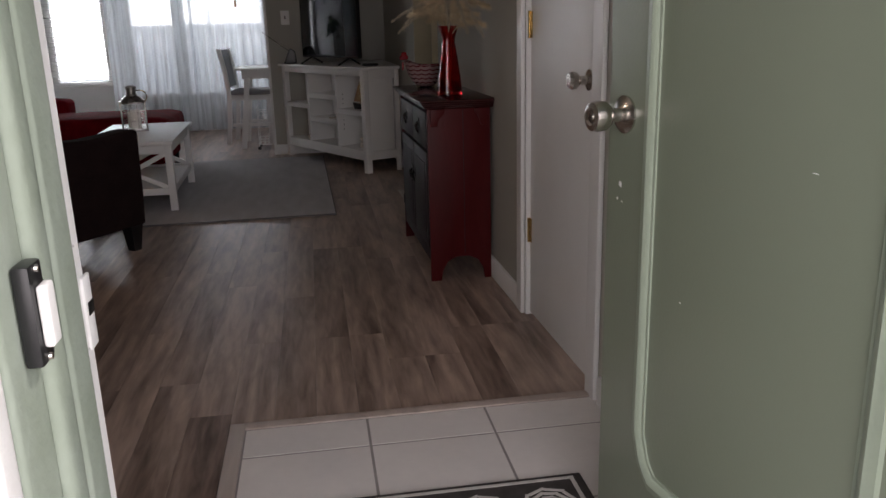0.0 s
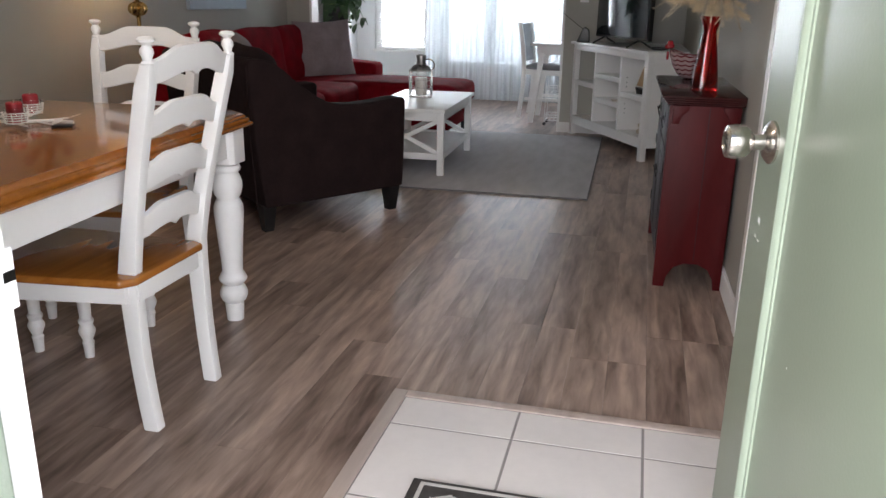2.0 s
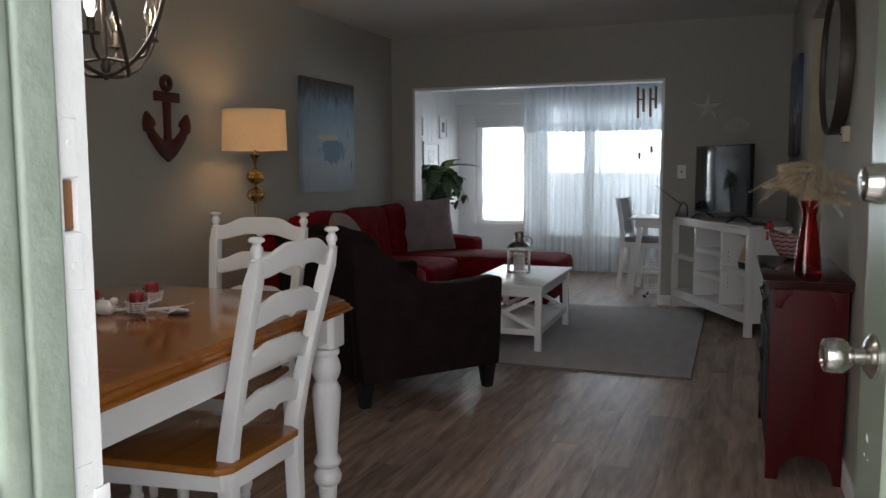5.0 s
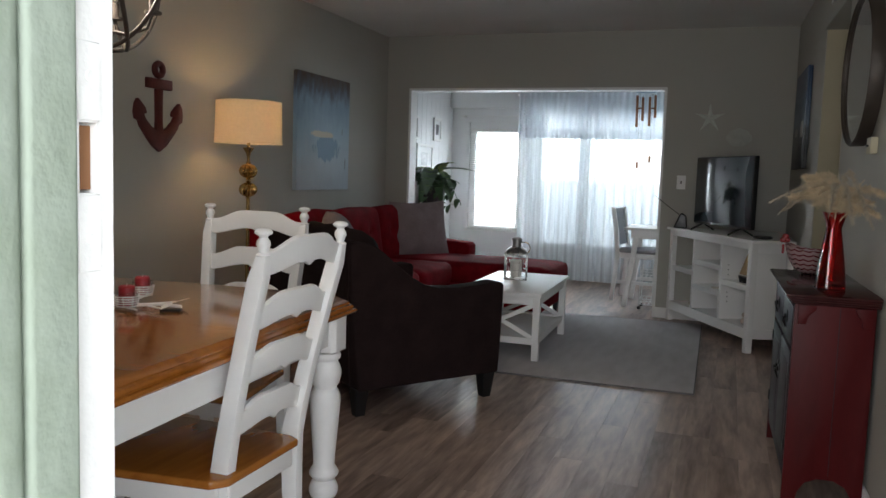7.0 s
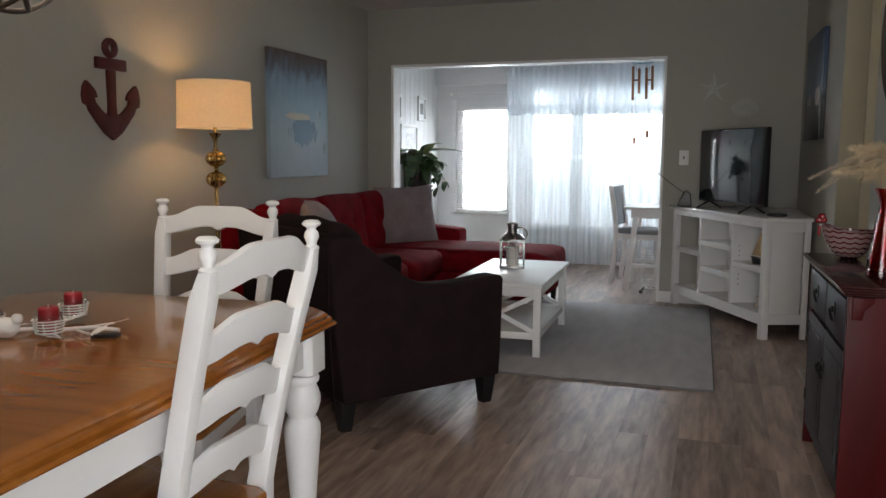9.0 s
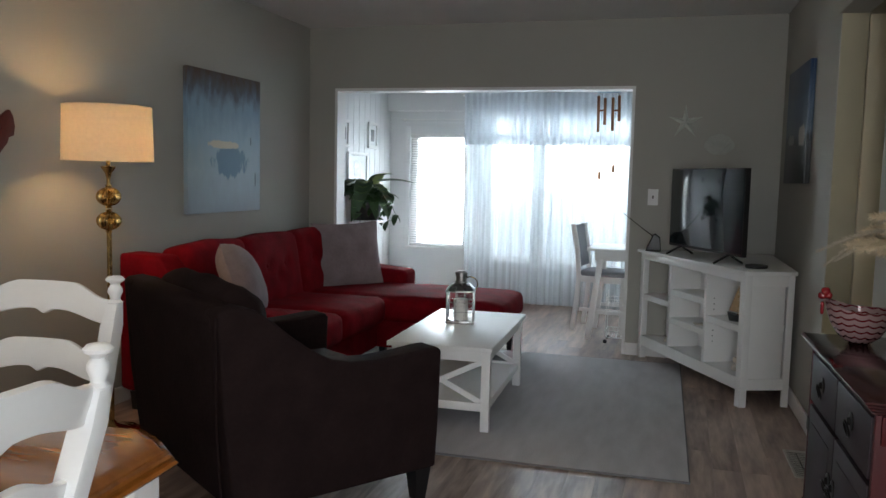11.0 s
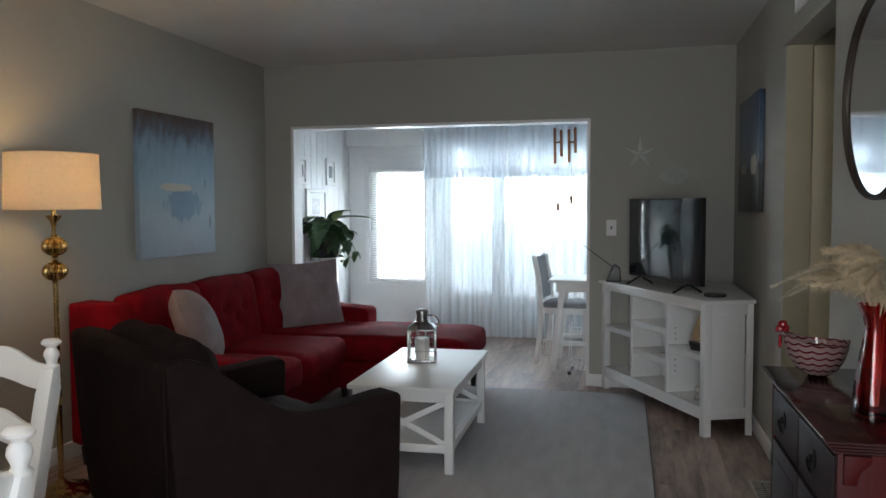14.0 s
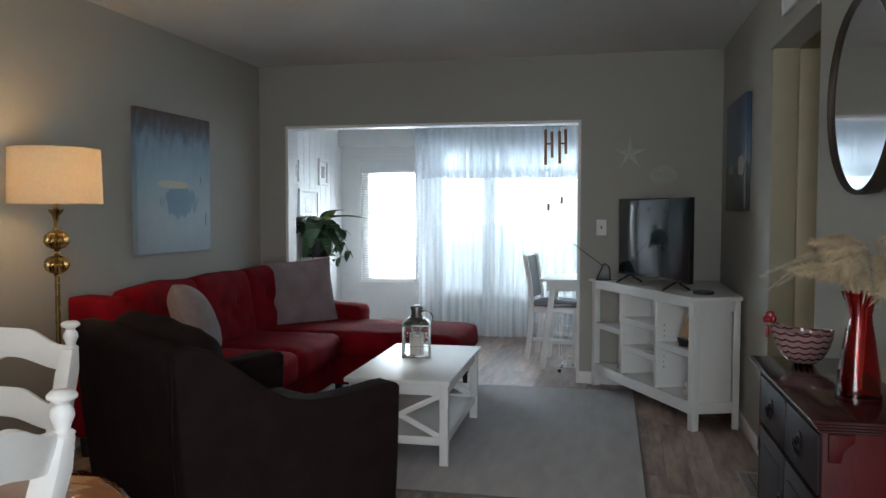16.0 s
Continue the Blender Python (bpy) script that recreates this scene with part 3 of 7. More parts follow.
part("cover", cube(0.0122, 0.019, -0.008, 0.009, -0.022, 0.020, 0.003, 3), SIDING, bell, "cracked pale plastic cover")
for z in (-0.030, 0.030):
    part("screw", lathe([(0.0005, 0), (0.003, 0), (0.0025, 0.002), (0.0005, 0.0022)], 12, Matrix.Translation((0.012, 0, z)) @ Matrix.Rotation(radians(90), 4, "Y")), NICKEL, bell)
frame_door.location = (-0.004, -0.025, 0)
closet = thing("closet_door", "plain white closet door with nickel knob and brass hinges", "door", ASKEW @ pose(R + 0.012, CY0, 0))
part("slab", cube(0.004, 0.036, 0.012, CY1 - CY0 - 0.012, 0.012, 2.018, 0.002), WHITE, closet)
kt = Matrix.Translation((0.004, 0.10, 0.92)) @ Matrix.Rotation(radians(-90), 4, "Y")
part("knob", lathe([(0.001, 0), (0.030, 0), (0.030, 0.004), (0.013, 0.012), (0.012, 0.030), (0.024, 0.042), (0.026, 0.054), (0.020, 0.064), (0.001, 0.065)], 28, kt), NICKEL, closet, "brushed nickel knob")
for z in (0.335, 1.075, 1.82):
    h = part("hinge", join(cube(0.0005, 0.0039, CY1 - CY0 - 0.030, CY1 - CY0 - 0.012, z - 0.045, z + 0.045, 0.001), lathe([(0.001, z - 0.046), (0.006, z - 0.046), (0.006, z + 0.046), (0.001, z + 0.046)], 12, Matrix.Translation((-0.002, CY1 - CY0 - 0.012, 0)))), BRASS, closet, "brass hinge")
bm = bmesh.new()
for a, b in ((CY0 - 0.075, CY0 - 0.002), (CY1 + 0.002, CY1 + 0.065)):
    box(bm, R - 0.017, R - 0.001, a, b, 0, 2.10)
box(bm, R - 0.017, R - 0.001, CY0 - 0.002, CY1 + 0.002, 2.032, 2.10)
structure("closet_trim", soften(bm, 0.005, 3), WHITE, "white closet door casing").matrix_basis = ASKEW
bm = bmesh.new()
for a, b in ((CY0 + 0.0005, CY0 + 0.010), (CY1 - 0.010, CY1 - 0.0005)):
    box(bm, R - 0.001, R + 0.10, a, b, 0, 2.03)
structure("closet_jamb", bm, WHITE, "white closet door jamb").matrix_basis = ASKEW

matt = thing("door_mat", "dark grey entrance mat with white interlaced rosettes", "mat", pose(0.392, 1.52, 0.005))
GREYMAT = mat("dark_grey_woven_mat", (0.085, 0.078, 0.075), 0.95, vary=0.2, scale=30, fine=260, bump=0.6, spec=0.1)
MATWHITE = mat("off_white_woven_yarn", (0.60, 0.58, 0.55), 0.95, vary=0.1, scale=40, fine=260, bump=0.5, spec=0.1)
part("pad", cube(-0.347, 0.347, -0.285, 0.285, 0, 0.008, 0.003), GREYMAT, matt)
bm = bmesh.new()
for a, b, c, d in ((-0.325, 0.325, 0.262, 0.272), (-0.325, 0.325, -0.272, -0.262), (-0.325, -0.315, -0.262, 0.262), (0.315, 0.325, -0.262, 0.262)):
    box(bm, a, b, c, d, 0.008, 0.0092)
part("border", bm, MATWHITE, matt, "white woven border line")
for cx in (-0.24, -0.08, 0.08, 0.24):
    for cy in (-0.17, 0.0, 0.17):
        bm = bmesh.new()
        for k in range(8):
            a = math.pi / 4 * k
            for r0, r1, da in ((0.068, 0.058, 0.0), (0.050, 0.040, 0.16), (0.032, 0.024, 0.32)):
                q = [(cx + r * math.cos(a + da + e), cy + r * math.sin(a + da + e)) for r, e in ((r0, 0), (r0 * 0.93, math.pi / 4), (r1 * 0.93, math.pi / 4), (r1, 0))]
                prism(bm, q, 0.008, 0.0092)
        part("rosette", bm, MATWHITE, matt, "white interlaced octagon")

# ---- dining corner ----


def slat_outline(w, h, arch):
    """A ladder-back slat: low shoulders, a broad crown in the middle and a small cusp below."""
    n, top, low = 32, [], []

    def ease(v):
        v = max(0.0, min(1.0, v))
        return v * v * (3 - 2 * v)

    for i in range(n + 1):
        u = i / n * 2 - 1
        top.append((u * w / 2, h / 2 + arch * ease((0.92 - abs(u)) / 0.55) + 0.006 * (1 - u * u)))
        cusp = -0.012 * max(0.0, 1 - abs(u) / 0.13)
        low.append((u * w / 2, -h / 2 + 0.80 * arch * ease((0.96 - abs(u)) / 0.72) + cusp))
    return top[::-1] + low


FINIAL = [(0.001, 0), (0.017, 0), (0.018, 0.004), (0.011, 0.010), (0.013, 0.018), (0.0175, 0.028), (0.016, 0.038), (0.010, 0.046), (0.012, 0.050), (0.021, 0.055), (0.022, 0.060), (0.016, 0.066), (0.001, 0.068)]


def chair(m, rack=1.0):
    """A ladder-back dining chair. Local: the seat points to -x, the back posts are at x = 0; rack sets an old frame askew."""
    ch = thing("dining_chair", "white ladder-back dining chair with honey oak seat", "chair", m, "chairs round the table")
    seat_z = 0.425

    def bend(z, foot, knee, crown):
        """The line of a post: straight-backed below the seat, then leaning away above it."""
        if z < 0.42:
            return knee + (foot - knee) * ((0.42 - z) / 0.42) ** 2.4
        return knee + (crown - knee) * ((z - 0.42) / 0.60) ** 1.15

    def post_x(z):
        return bend(z, 0.0, -0.062, 0.043)

    def half(z):
        return bend(z, 0.155, 0.166, 0.204)

    def skew(z):
        return rack * bend(z, 0.0, 0.060, 0.124)

    for s in (-1, 1):
        bm = bmesh.new()
        rows = []
        for i in range(19):
            z = 0.962 * i / 18
            d = 0.022 + 0.004 * math.exp(-(((z - 0.40) / 0.16) ** 2))
            w = 0.0185
            x, y = post_x(z), s * half(z) + skew(z)
            if i == 18:
                d, w = d * 0.62, w * 0.72
            rows.append([bm.verts.new((x + a * d, y + b * w, z)) for a, b in ((-1, -1), (1, -1), (1, 1), (-1, 1))])
        for lo, hi in zip(rows, rows[1:]):
            for k in range(4):
                bm.faces.new((lo[k], lo[(k + 1) % 4], hi[(k + 1) % 4], hi[k]))
        bm.faces.new(rows[0][::-1])
        bm.faces.new(rows[-1])
        p = part("back_post", soften(bm, 0.005, 2, 50), WHITE, ch)
        part("finial", lathe(FINIAL, 20, Matrix.Translation((post_x(0.962), s * half(0.962) + skew(0.962), 0.960))), WHITE, p)
    for z, h, arch in ((0.940, 0.058, 0.030), (0.803, 0.058, 0.028), (0.668, 0.058, 0.028), (0.535, 0.058, 0.028)):
        w = 2 * half(z) - 0.02
        lean = math.atan2(post_x(z + 0.03) - post_x(z - 0.03), 0.06)
        m2 = Matrix.Translation((post_x(z) - 0.004, skew(z), z)) @ Matrix.Rotation(lean, 4, "Y") @ Matrix(((0, 0, 1, 0), (1, 0, 0, 0), (0, 1, 0, 0), (0, 0, 0, 1)))
        bm = bmesh.new()
        prism(bm, slat_outline(w, h, arch), -0.008, 0.008, m2)
        for v in bm.verts:
            v.co.x += 0.020 * (1 - min(1, ((v.co.y - skew(z)) / (w / 2)) ** 2))
        part("back_slat", soften(bm, 0.003, 2, 60), WHITE, ch)
    bm = bmesh.new()
    prism(bm, [(-0.050, -0.178), (-0.018, -0.140), (-0.018, 0.185), (-0.050, 0.205), (-0.465, 0.222), (-0.500, 0.197), (-0.510, 0), (-0.500, -0.197), (-0.465, -0.222)], seat_z - 0.022, seat_z)
    part("seat", soften(bm, 0.008, 3), HONEYY, ch, "honey oak seat")
    for s in (-1, 1):
        bm = bmesh.new()
        prism(bm, [(-0.055, s * 0.150 + 0.02), (-0.055, s * 0.168 + 0.02), (-0.445, s * 0.208), (-0.445, s * 0.190)], seat_z - 0.075, seat_z - 0.0225)
        part("side_rail", soften(bm, 0.003), WHITE, ch)
        leg = [(r * 1.2, z) for r, z in [(0.001, 0), (0.012, 0), (0.014, 0.04), (0.016, 0.052), (0.0125, 0.060), (0.021, 0.085), (0.022, 0.095), (0.016, 0.112), (0.019, 0.120), (0.020, 0.128), (0.015, 0.136), (0.017, 0.20), (0.020, 0.28), (0.021, 0.34), (0.021, seat_z - 0.022), (0.001, seat_z - 0.022)]]
        part("front_leg", lathe(leg, 20, Matrix.Translation((-0.458, s * 0.190, 0))), WHITE, ch)
    part("front_rail", cube(-0.480, -0.464, -0.170, 0.170, seat_z - 0.075, seat_z - 0.0225, 0.003), WHITE, ch)
    part("back_rail", cube(-0.050, -0.030, -0.120, 0.175, seat_z - 0.075, seat_z - 0.0225, 0.003), WHITE, ch)
    return ch


chair(pose(-0.700, 2.017, 0))
straight = chair(pose(-1.345, 2.925, 0, 0, 0, 95), 0.0)
copy_thing(straight, pose(-1.80, 2.01, 0, 0, 0, 180))

table = thing("dining_table", "honey oak dining table with white turned legs", "table", pose(-1.278, 1.965, 0, 0, 0, 3.3))


def clipped(hx, hy, c):
    return [(hx - c, -hy), (hx, -hy + c), (hx, hy - c), (hx - c, hy), (-hx + c, hy), (-hx, hy - c), (-hx, -hy + c), (-hx + c, -hy)]


def tabletop(sign):
    """One half of the top, with a stepped ogee edge."""
    bm = bmesh.new()
    steps = [(0.0, 0.700), (0.012, 0.7005), (0.016, 0.706), (0.012, 0.712), (0.004, 0.714), (0.006, 0.720), (0.003, 0.726), (-0.004, 0.729), (-0.004, 0.733), (-0.009, 0.739), (-0.018, 0.744), (-0.026, 0.745)]
    rings = [[bm.verts.new((x, y, z)) for x, y in clipped(0.518 + o, 0.778 + o, 0.09)] for o, z in steps]
    for lo, hi in zip(rings, rings[1:]):
        for k in range(8):
            bm.faces.new((lo[k], lo[(k + 1) % 8], hi[(k + 1) % 8], hi[k]))
    bm.faces.new(rings[0][::-1])
    bm.faces.new(rings[-1])
    bmesh.ops.bisect_plane(bm, geom=bm.verts[:] + bm.edges[:] + bm.faces[:], plane_co=(0, sign * 0.0008 + 0.08, 0), plane_no=(0, -sign, 0), clear_outer=True)
    holes = [e for e in bm.edges if len(e.link_faces) == 1]
    bmesh.ops.holes_fill(bm, edges=holes)
    bmesh.ops.recalc_face_normals(bm, faces=bm.faces)
    return bm


for s in (-1, 1):
    part("tabletop", tabletop(s), HONEY, table, "honey oak top half with ridged edge", 25)
for a, b, c, d in ((-0.397, 0.397, 0.670, 0.690), (-0.397, 0.397, -0.690, -0.670), (0.466, 0.486, -0.585, 0.585), (-0.486, -0.466, -0.585, 0.585)):
    part("apron", cube(a, b, c, d, 0.600, 0.699, 0.003), WHITE, table)
LEG = [(0.001, 0), (0.030, 0), (0.034, 0.066), (0.031, 0.069), (0.042, 0.076), (0.049, 0.092), (0.049, 0.108), (0.042, 0.126), (0.032, 0.134), (0.038, 0.139), (0.049, 0.152), (0.050, 0.160), (0.044, 0.172), (0.036, 0.184), (0.0375, 0.22), (0.043, 0.29), (0.0485, 0.36), (0.0515, 0.40), (0.0505, 0.425), (0.043, 0.443), (0.038, 0.449), (0.038, 0.454), (0.046, 0.466), (0.0525, 0.490), (0.0525, 0.508), (0.046, 0.530), (0.041, 0.538), (0.041, 0.544), (0.048, 0.550), (0.050, 0.560), (0.046, 0.569), (0.001, 0.576)]
for sx in (-1, 1):
    for sy in (-1, 1):
        lx, ly = sx * 0.452, sy * 0.640
        lg = part("leg", lathe(LEG, 28, Matrix.Translation((lx, ly, 0))), WHITE, table, "white turned leg")
        bm = bmesh.new()
        prism(bm, [(0.054, -0.040), (0.054, 0.040), (0.040, 0.054), (-0.040, 0.054), (-0.054, 0.040), (-0.054, -0.040), (-0.040, -0.054), (0.040, -0.054)], 0.577, 0.699, Matrix.Translation((lx, ly, 0)))
        part("leg_block", soften(bm, 0.003), WHITE, lg)

centre = thing("candle_holder", "white wire branch candle holder with birds and leaves", "candle holder", pose(-1.315, 2.165, 0.746, 0, 0, 24))
WIRE = BIRD
branch = [(-0.19, -0.01, 0.012), (-0.12, 0.015, 0.010), (-0.06, -0.012, 0.012), (0.0, 0.012, 0.011), (0.06, -0.01, 0.012), (0.12, 0.015, 0.011), (0.19, 0.0, 0.007)]
part("branch", tube(branch, 0.005, 8), WIRE, centre)
for x, y, a in ((-0.17, -0.06, 0.4), (-0.10, 0.07, -0.5), (-0.02, 0.12, 0.5), (0.03, -0.10, -0.9), (0.09, -0.07, 0.5), (0.10, 0.06, -0.2)):
    tw = part("twig", tube([(x, y * 0.1, 0.011), (x + 0.03, y * 0.6, 0.012), (x + 0.06, y, 0.012)], 0.003, 6), WIRE, centre)
    bm = bmesh.new()
    q = [(0.0, 0), (0.012, 0.010), (0.030, 0.011), (0.050, 0), (0.030, -0.011), (0.012, -0.010)]
    prism(bm, q, 0.0, 0.0015, Matrix.Translation((x + 0.058, y, 0.011)) @ Matrix.Rotation(a * 2, 4, "Z") @ Matrix.Rotation(-0.3, 4, "Y"))
    part("leaf", bm, WIRE, tw)
cups = [(v.x, v.y) for v in (centre.matrix_basis.inverted() @ Vector((x, y, 0.746)) for x, y in ((0, 0), (-1.423, 2.128), (-1.255, 2.142), (-1.352, 2.322)))]
for x, y in cups[1:]:
    bm = bmesh.new()
    for k, z in enumerate((0.016, 0.023, 0.030, 0.037, 0.044)):
        ring((x, y, z), 0.030 + 0.0016 * k, 0.0016, n=24, k=6, bm=bm)
    for k in range(8):
        a = math.pi / 4 * k
        tube([(x + 0.029 * math.cos(a), y + 0.029 * math.sin(a), 0.012), (x + 0.037 * math.cos(a), y + 0.037 * math.sin(a), 0.046)], 0.0014, 5, bm=bm)
    part("wire_cup", bm, WIRE, centre, "white wire candle cup")
part("bird", join(puff(-0.085, -0.025, -0.060, -0.025, 0.006, 0.046, 0.018, 0.004, 6, 0), puff(-0.038, -0.014, -0.054, -0.032, 0.034, 0.058, 0.010, 0, 4, 0)), WIRE, centre, "small white bird figure")
cm = centre.matrix_basis
for x, y in cups[1:]:
    cd = thing("candle", "red pillar candle in a clear glass cup", "candle", cm @ pose(x, y, 0.012), "red candles on the table")
    part("glass_cup", lathe([(0.001, 0), (0.027, 0), (0.029, 0.003), (0.030, 0.046), (0.0285, 0.046), (0.0272, 0.005), (0.001, 0.004)], 24), CLEAR, cd)
    part("wax", lathe([(0.001, 0.005), (0.0225, 0.005), (0.0225, 0.058), (0.019, 0.062), (0.001, 0.060)], 24), CANDLE, cd, "red wax")
    part("wick", tube([(0, 0, 0.060), (0.001, 0, 0.069)], 0.0012, 6), BIRD, cd)
coaster = thing("coaster", "small dark rectangular plaque lying on the table", "plaque", pose(-1.142, 2.198, 0.7455, 0, 0, 20))
part("plate", cube(-0.030, 0.030, -0.016, 0.016, 0, 0.008, 0.001), BLACK, coaster)
part("label_bar", cube(-0.022, 0.022, -0.004, 0.004, 0.008, 0.0086, 0), BRONZE, coaster)

lamp = thing("chandelier", "bronze orb chandelier with clear candle bulbs", "chandelier", pose(-1.19, 1.985, 1.715))
for ax in ((1, 0.1, 0.05), (0.15, 1, -0.05), (0.75, 0.72, 0.25)):
    part("hoop", ring((0, 0, 0), 0.252, 0.006, Vector(ax).normalized(), 64, 8), BRONZE, lamp)
part("stem", lathe([(0.001, -0.262), (0.006, -0.26), (0.009, -0.25), (0.004, -0.243), (0.012, -0.235), (0.014, -0.22), (0.007, -0.20), (0.007, 0.05), (0.012, 0.06), (0.006, 0.08), (0.006, 0.25), (0.001, 0.25)], 16), BRONZE, lamp)
part("rod", tube([(0, 0, 0.25), (0, 0, 0.67)], 0.005, 8), BRONZE, lamp)
part("canopy", lathe([(0.001, 0.665), (0.02, 0.665), (0.055, 0.70), (0.06, 0.724), (0.001, 0.724)], 24), BRONZE, lamp)
BULB = glow("warm_filament", (1.0, 0.62, 0.28), 12)
for k in range(4):
    a = math.pi / 2 * k + 0.5
    ca, sa = math.cos(a), math.sin(a)
    part("arm", tube([(0.005 * ca, 0.005 * sa, -0.20), (0.06 * ca, 0.06 * sa, -0.21), (0.11 * ca, 0.11 * sa, -0.19), (0.125 * ca, 0.125 * sa, -0.15)], 0.005, 8), BRONZE, lamp)
    so = part("socket", lathe([(0.001, -0.155), (0.022, -0.153), (0.022, -0.147), (0.011, -0.145), (0.011, -0.11), (0.001, -0.11)], 16, Matrix.Translation((0.125 * ca, 0.125 * sa, 0))), BRONZE, lamp)
    part("bulb", lathe([(0.001, -0.11), (0.008, -0.108), (0.016, -0.085), (0.017, -0.07), (0.010, -0.045), (0.002, -0.025), (0.0005, -0.024)], 16, Matrix.Translation((0.125 * ca, 0.125 * sa, 0))), CLEAR, so, "clear candle bulb")
    part("filament", tube([(0.125 * ca, 0.125 * sa, -0.098), (0.125 * ca + 0.003, 0.125 * sa, -0.08), (0.125 * ca, 0.125 * sa, -0.064)], 0.0008, 5), BULB, so)

bulbs = new("chandelier_light", bpy.data.lights.new("chandelier_light", "POINT"))
bulbs.data.energy, bulbs.data.color, bulbs.data.shadow_soft_size = 11, (1.0, 0.84, 0.66), 0.10
bulbs.location = (-1.22, 1.985, 1.70)

# ---- left wall ----
anchor = thing("wall_anchor", "dark red wooden anchor hung on the wall", "anchor", Matrix.Translation((L + 0.002, 4.105, 1.495)) @ Matrix(((0, 0, 1, 0), (1, 0, 0, 0), (0, 1, 0, 0), (0, 0, 0, 1))))
half_o = [(0.028, 0.105), (0.024, -0.07), (0.030, -0.13), (0.075, -0.105), (0.118, -0.068), (0.130, -0.045), (0.108, -0.040), (0.118, -0.010), (0.150, 0.020), (0.178, 0.040), (0.197, 0.010), (0.205, -0.035), (0.198, -0.075), (0.170, -0.085), (0.160, -0.110), (0.110, -0.165), (0.060, -0.215), (0.0, -0.252)]
bm = bmesh.new()
prism(bm, [(0.0 + x, y) for x, y in half_o] + [(-x, y) for x, y in half_o[-2::-1]], 0, 0.022)
part("shank", soften(bm, 0.004, 2), ANCHOR, anchor)
part("stock", cube(-0.105, 0.105, 0.105, 0.163, 0, 0.026, 0.006), ANCHOR, anchor)
bm = ring((0, 0.215, 0.012), 0.034, 0.018, Vector((0, 0, 1)), 32, 10)
part("eye", bm, ANCHOR, anchor)

fl = thing("floor_lamp", "antique brass floor lamp with fluted spheres and lit drum shade", "lamp", pose(-2.445, 4.56, 0))
part("base", lathe([(0.001, 0), (0.14, 0), (0.145, 0.008), (0.135, 0.02), (0.06, 0.034), (0.025, 0.05), (0.014, 0.07), (0.001, 0.07)], 40), BRASS, fl)
part("pole", lathe([(0.001, 0.06), (0.0125, 0.06), (0.0125, 0.55), (0.0145, 0.552), (0.0145, 0.562), (0.0115, 0.564), (0.0115, 0.985), (0.001, 0.985)], 20), BRASS, fl)
for z in (1.035, 1.150):
    pr = [(0.001, -0.056), (0.014, -0.055), (0.016, -0.050), (0.010, -0.047)] + [(0.0565 * math.cos(a), 0.045 * math.sin(a)) for a in np.linspace(-1.3, 1.3, 15)] + [(0.010, 0.047), (0.016, 0.050), (0.014, 0.056), (0.001, 0.057)]
    part("sphere", lathe(pr, 96, Matrix.Translation((0, 0, z)), flute=22, depth=0.16), BRASS, fl, "fluted brass sphere", 60)
part("neck", lathe([(0.001, 1.195), (0.009, 1.195), (0.009, 1.235), (0.016, 1.262), (0.032, 1.285), (0.034, 1.292), (0.010, 1.296), (0.009, 1.40), (0.001, 1.40)], 24), BRASS, fl)
sh = bmesh.new()
lo = [(0.2035, 1.318), (0.2045, 1.318), (0.1975, 1.572), (0.1965, 1.572)]
loops = [[sh.verts.new((r * math.cos(2 * math.pi * i / 64), r * math.sin(2 * math.pi * i / 64), z)) for i in range(64)] for r, z in lo]
for a in range(4):
    p, q = loops[a], loops[(a + 1) % 4]
    for i in range(64):
        sh.faces.new((p[i], p[(i + 1) % 64], q[(i + 1) % 64], q[i]))
SHADE = thin("cream_linen_shade", (0.92, 0.83, 0.70), 0.0, 0.55)
shade = part("shade", sh, SHADE, fl, "cream linen drum shade glowing warm")
part("shade_rim", ring((0, 0, 1.319), 0.204, 0.0025, n=64, k=6), SHADE, shade)
part("shade_rim", ring((0, 0, 1.571), 0.197, 0.0025, n=64, k=6), SHADE, shade)
part("spider", join(tube([(-0.196, 0, 1.52), (0.196, 0, 1.52)], 0.002, 6), tube([(0, 0, 1.40), (0, 0, 1.53)], 0.004, 6)), BRASS, fl)
part("bulb", lathe([(0.001, 1.40), (0.014, 1.402), (0.016, 1.42), (0.030, 1.45), (0.030, 1.47), (0.018, 1.492), (0.001, 1.496)], 20), glow("warm_bulb", (1.0, 0.66, 0.32), 25), fl)
warm = new("lamp_light", bpy.data.lights.new("lamp_light", "POINT"))
warm.data.energy, warm.data.color, warm.data.shadow_soft_size = 20, (1.0, 0.55, 0.22), 0.035
warm.location = (-2.445, 4.56, 1.455)


def canvas(name, label, m, w, h, material, depth=0.035):
    """A stretched canvas; local x across, y up, z out of the wall."""
    c = thing(name, label, "painting", m)
    part("canvas", cube(-w / 2, w / 2, -h / 2, h / 2, 0.012, depth, 0.004, 2), material, c)
    part("stretcher", cube(-w / 2 + 0.002, w / 2 - 0.002, -h / 2 + 0.002, h / 2 - 0.002, 0, 0.0119, 0.002), material, c, "painted canvas edge on its stretcher")
    return c


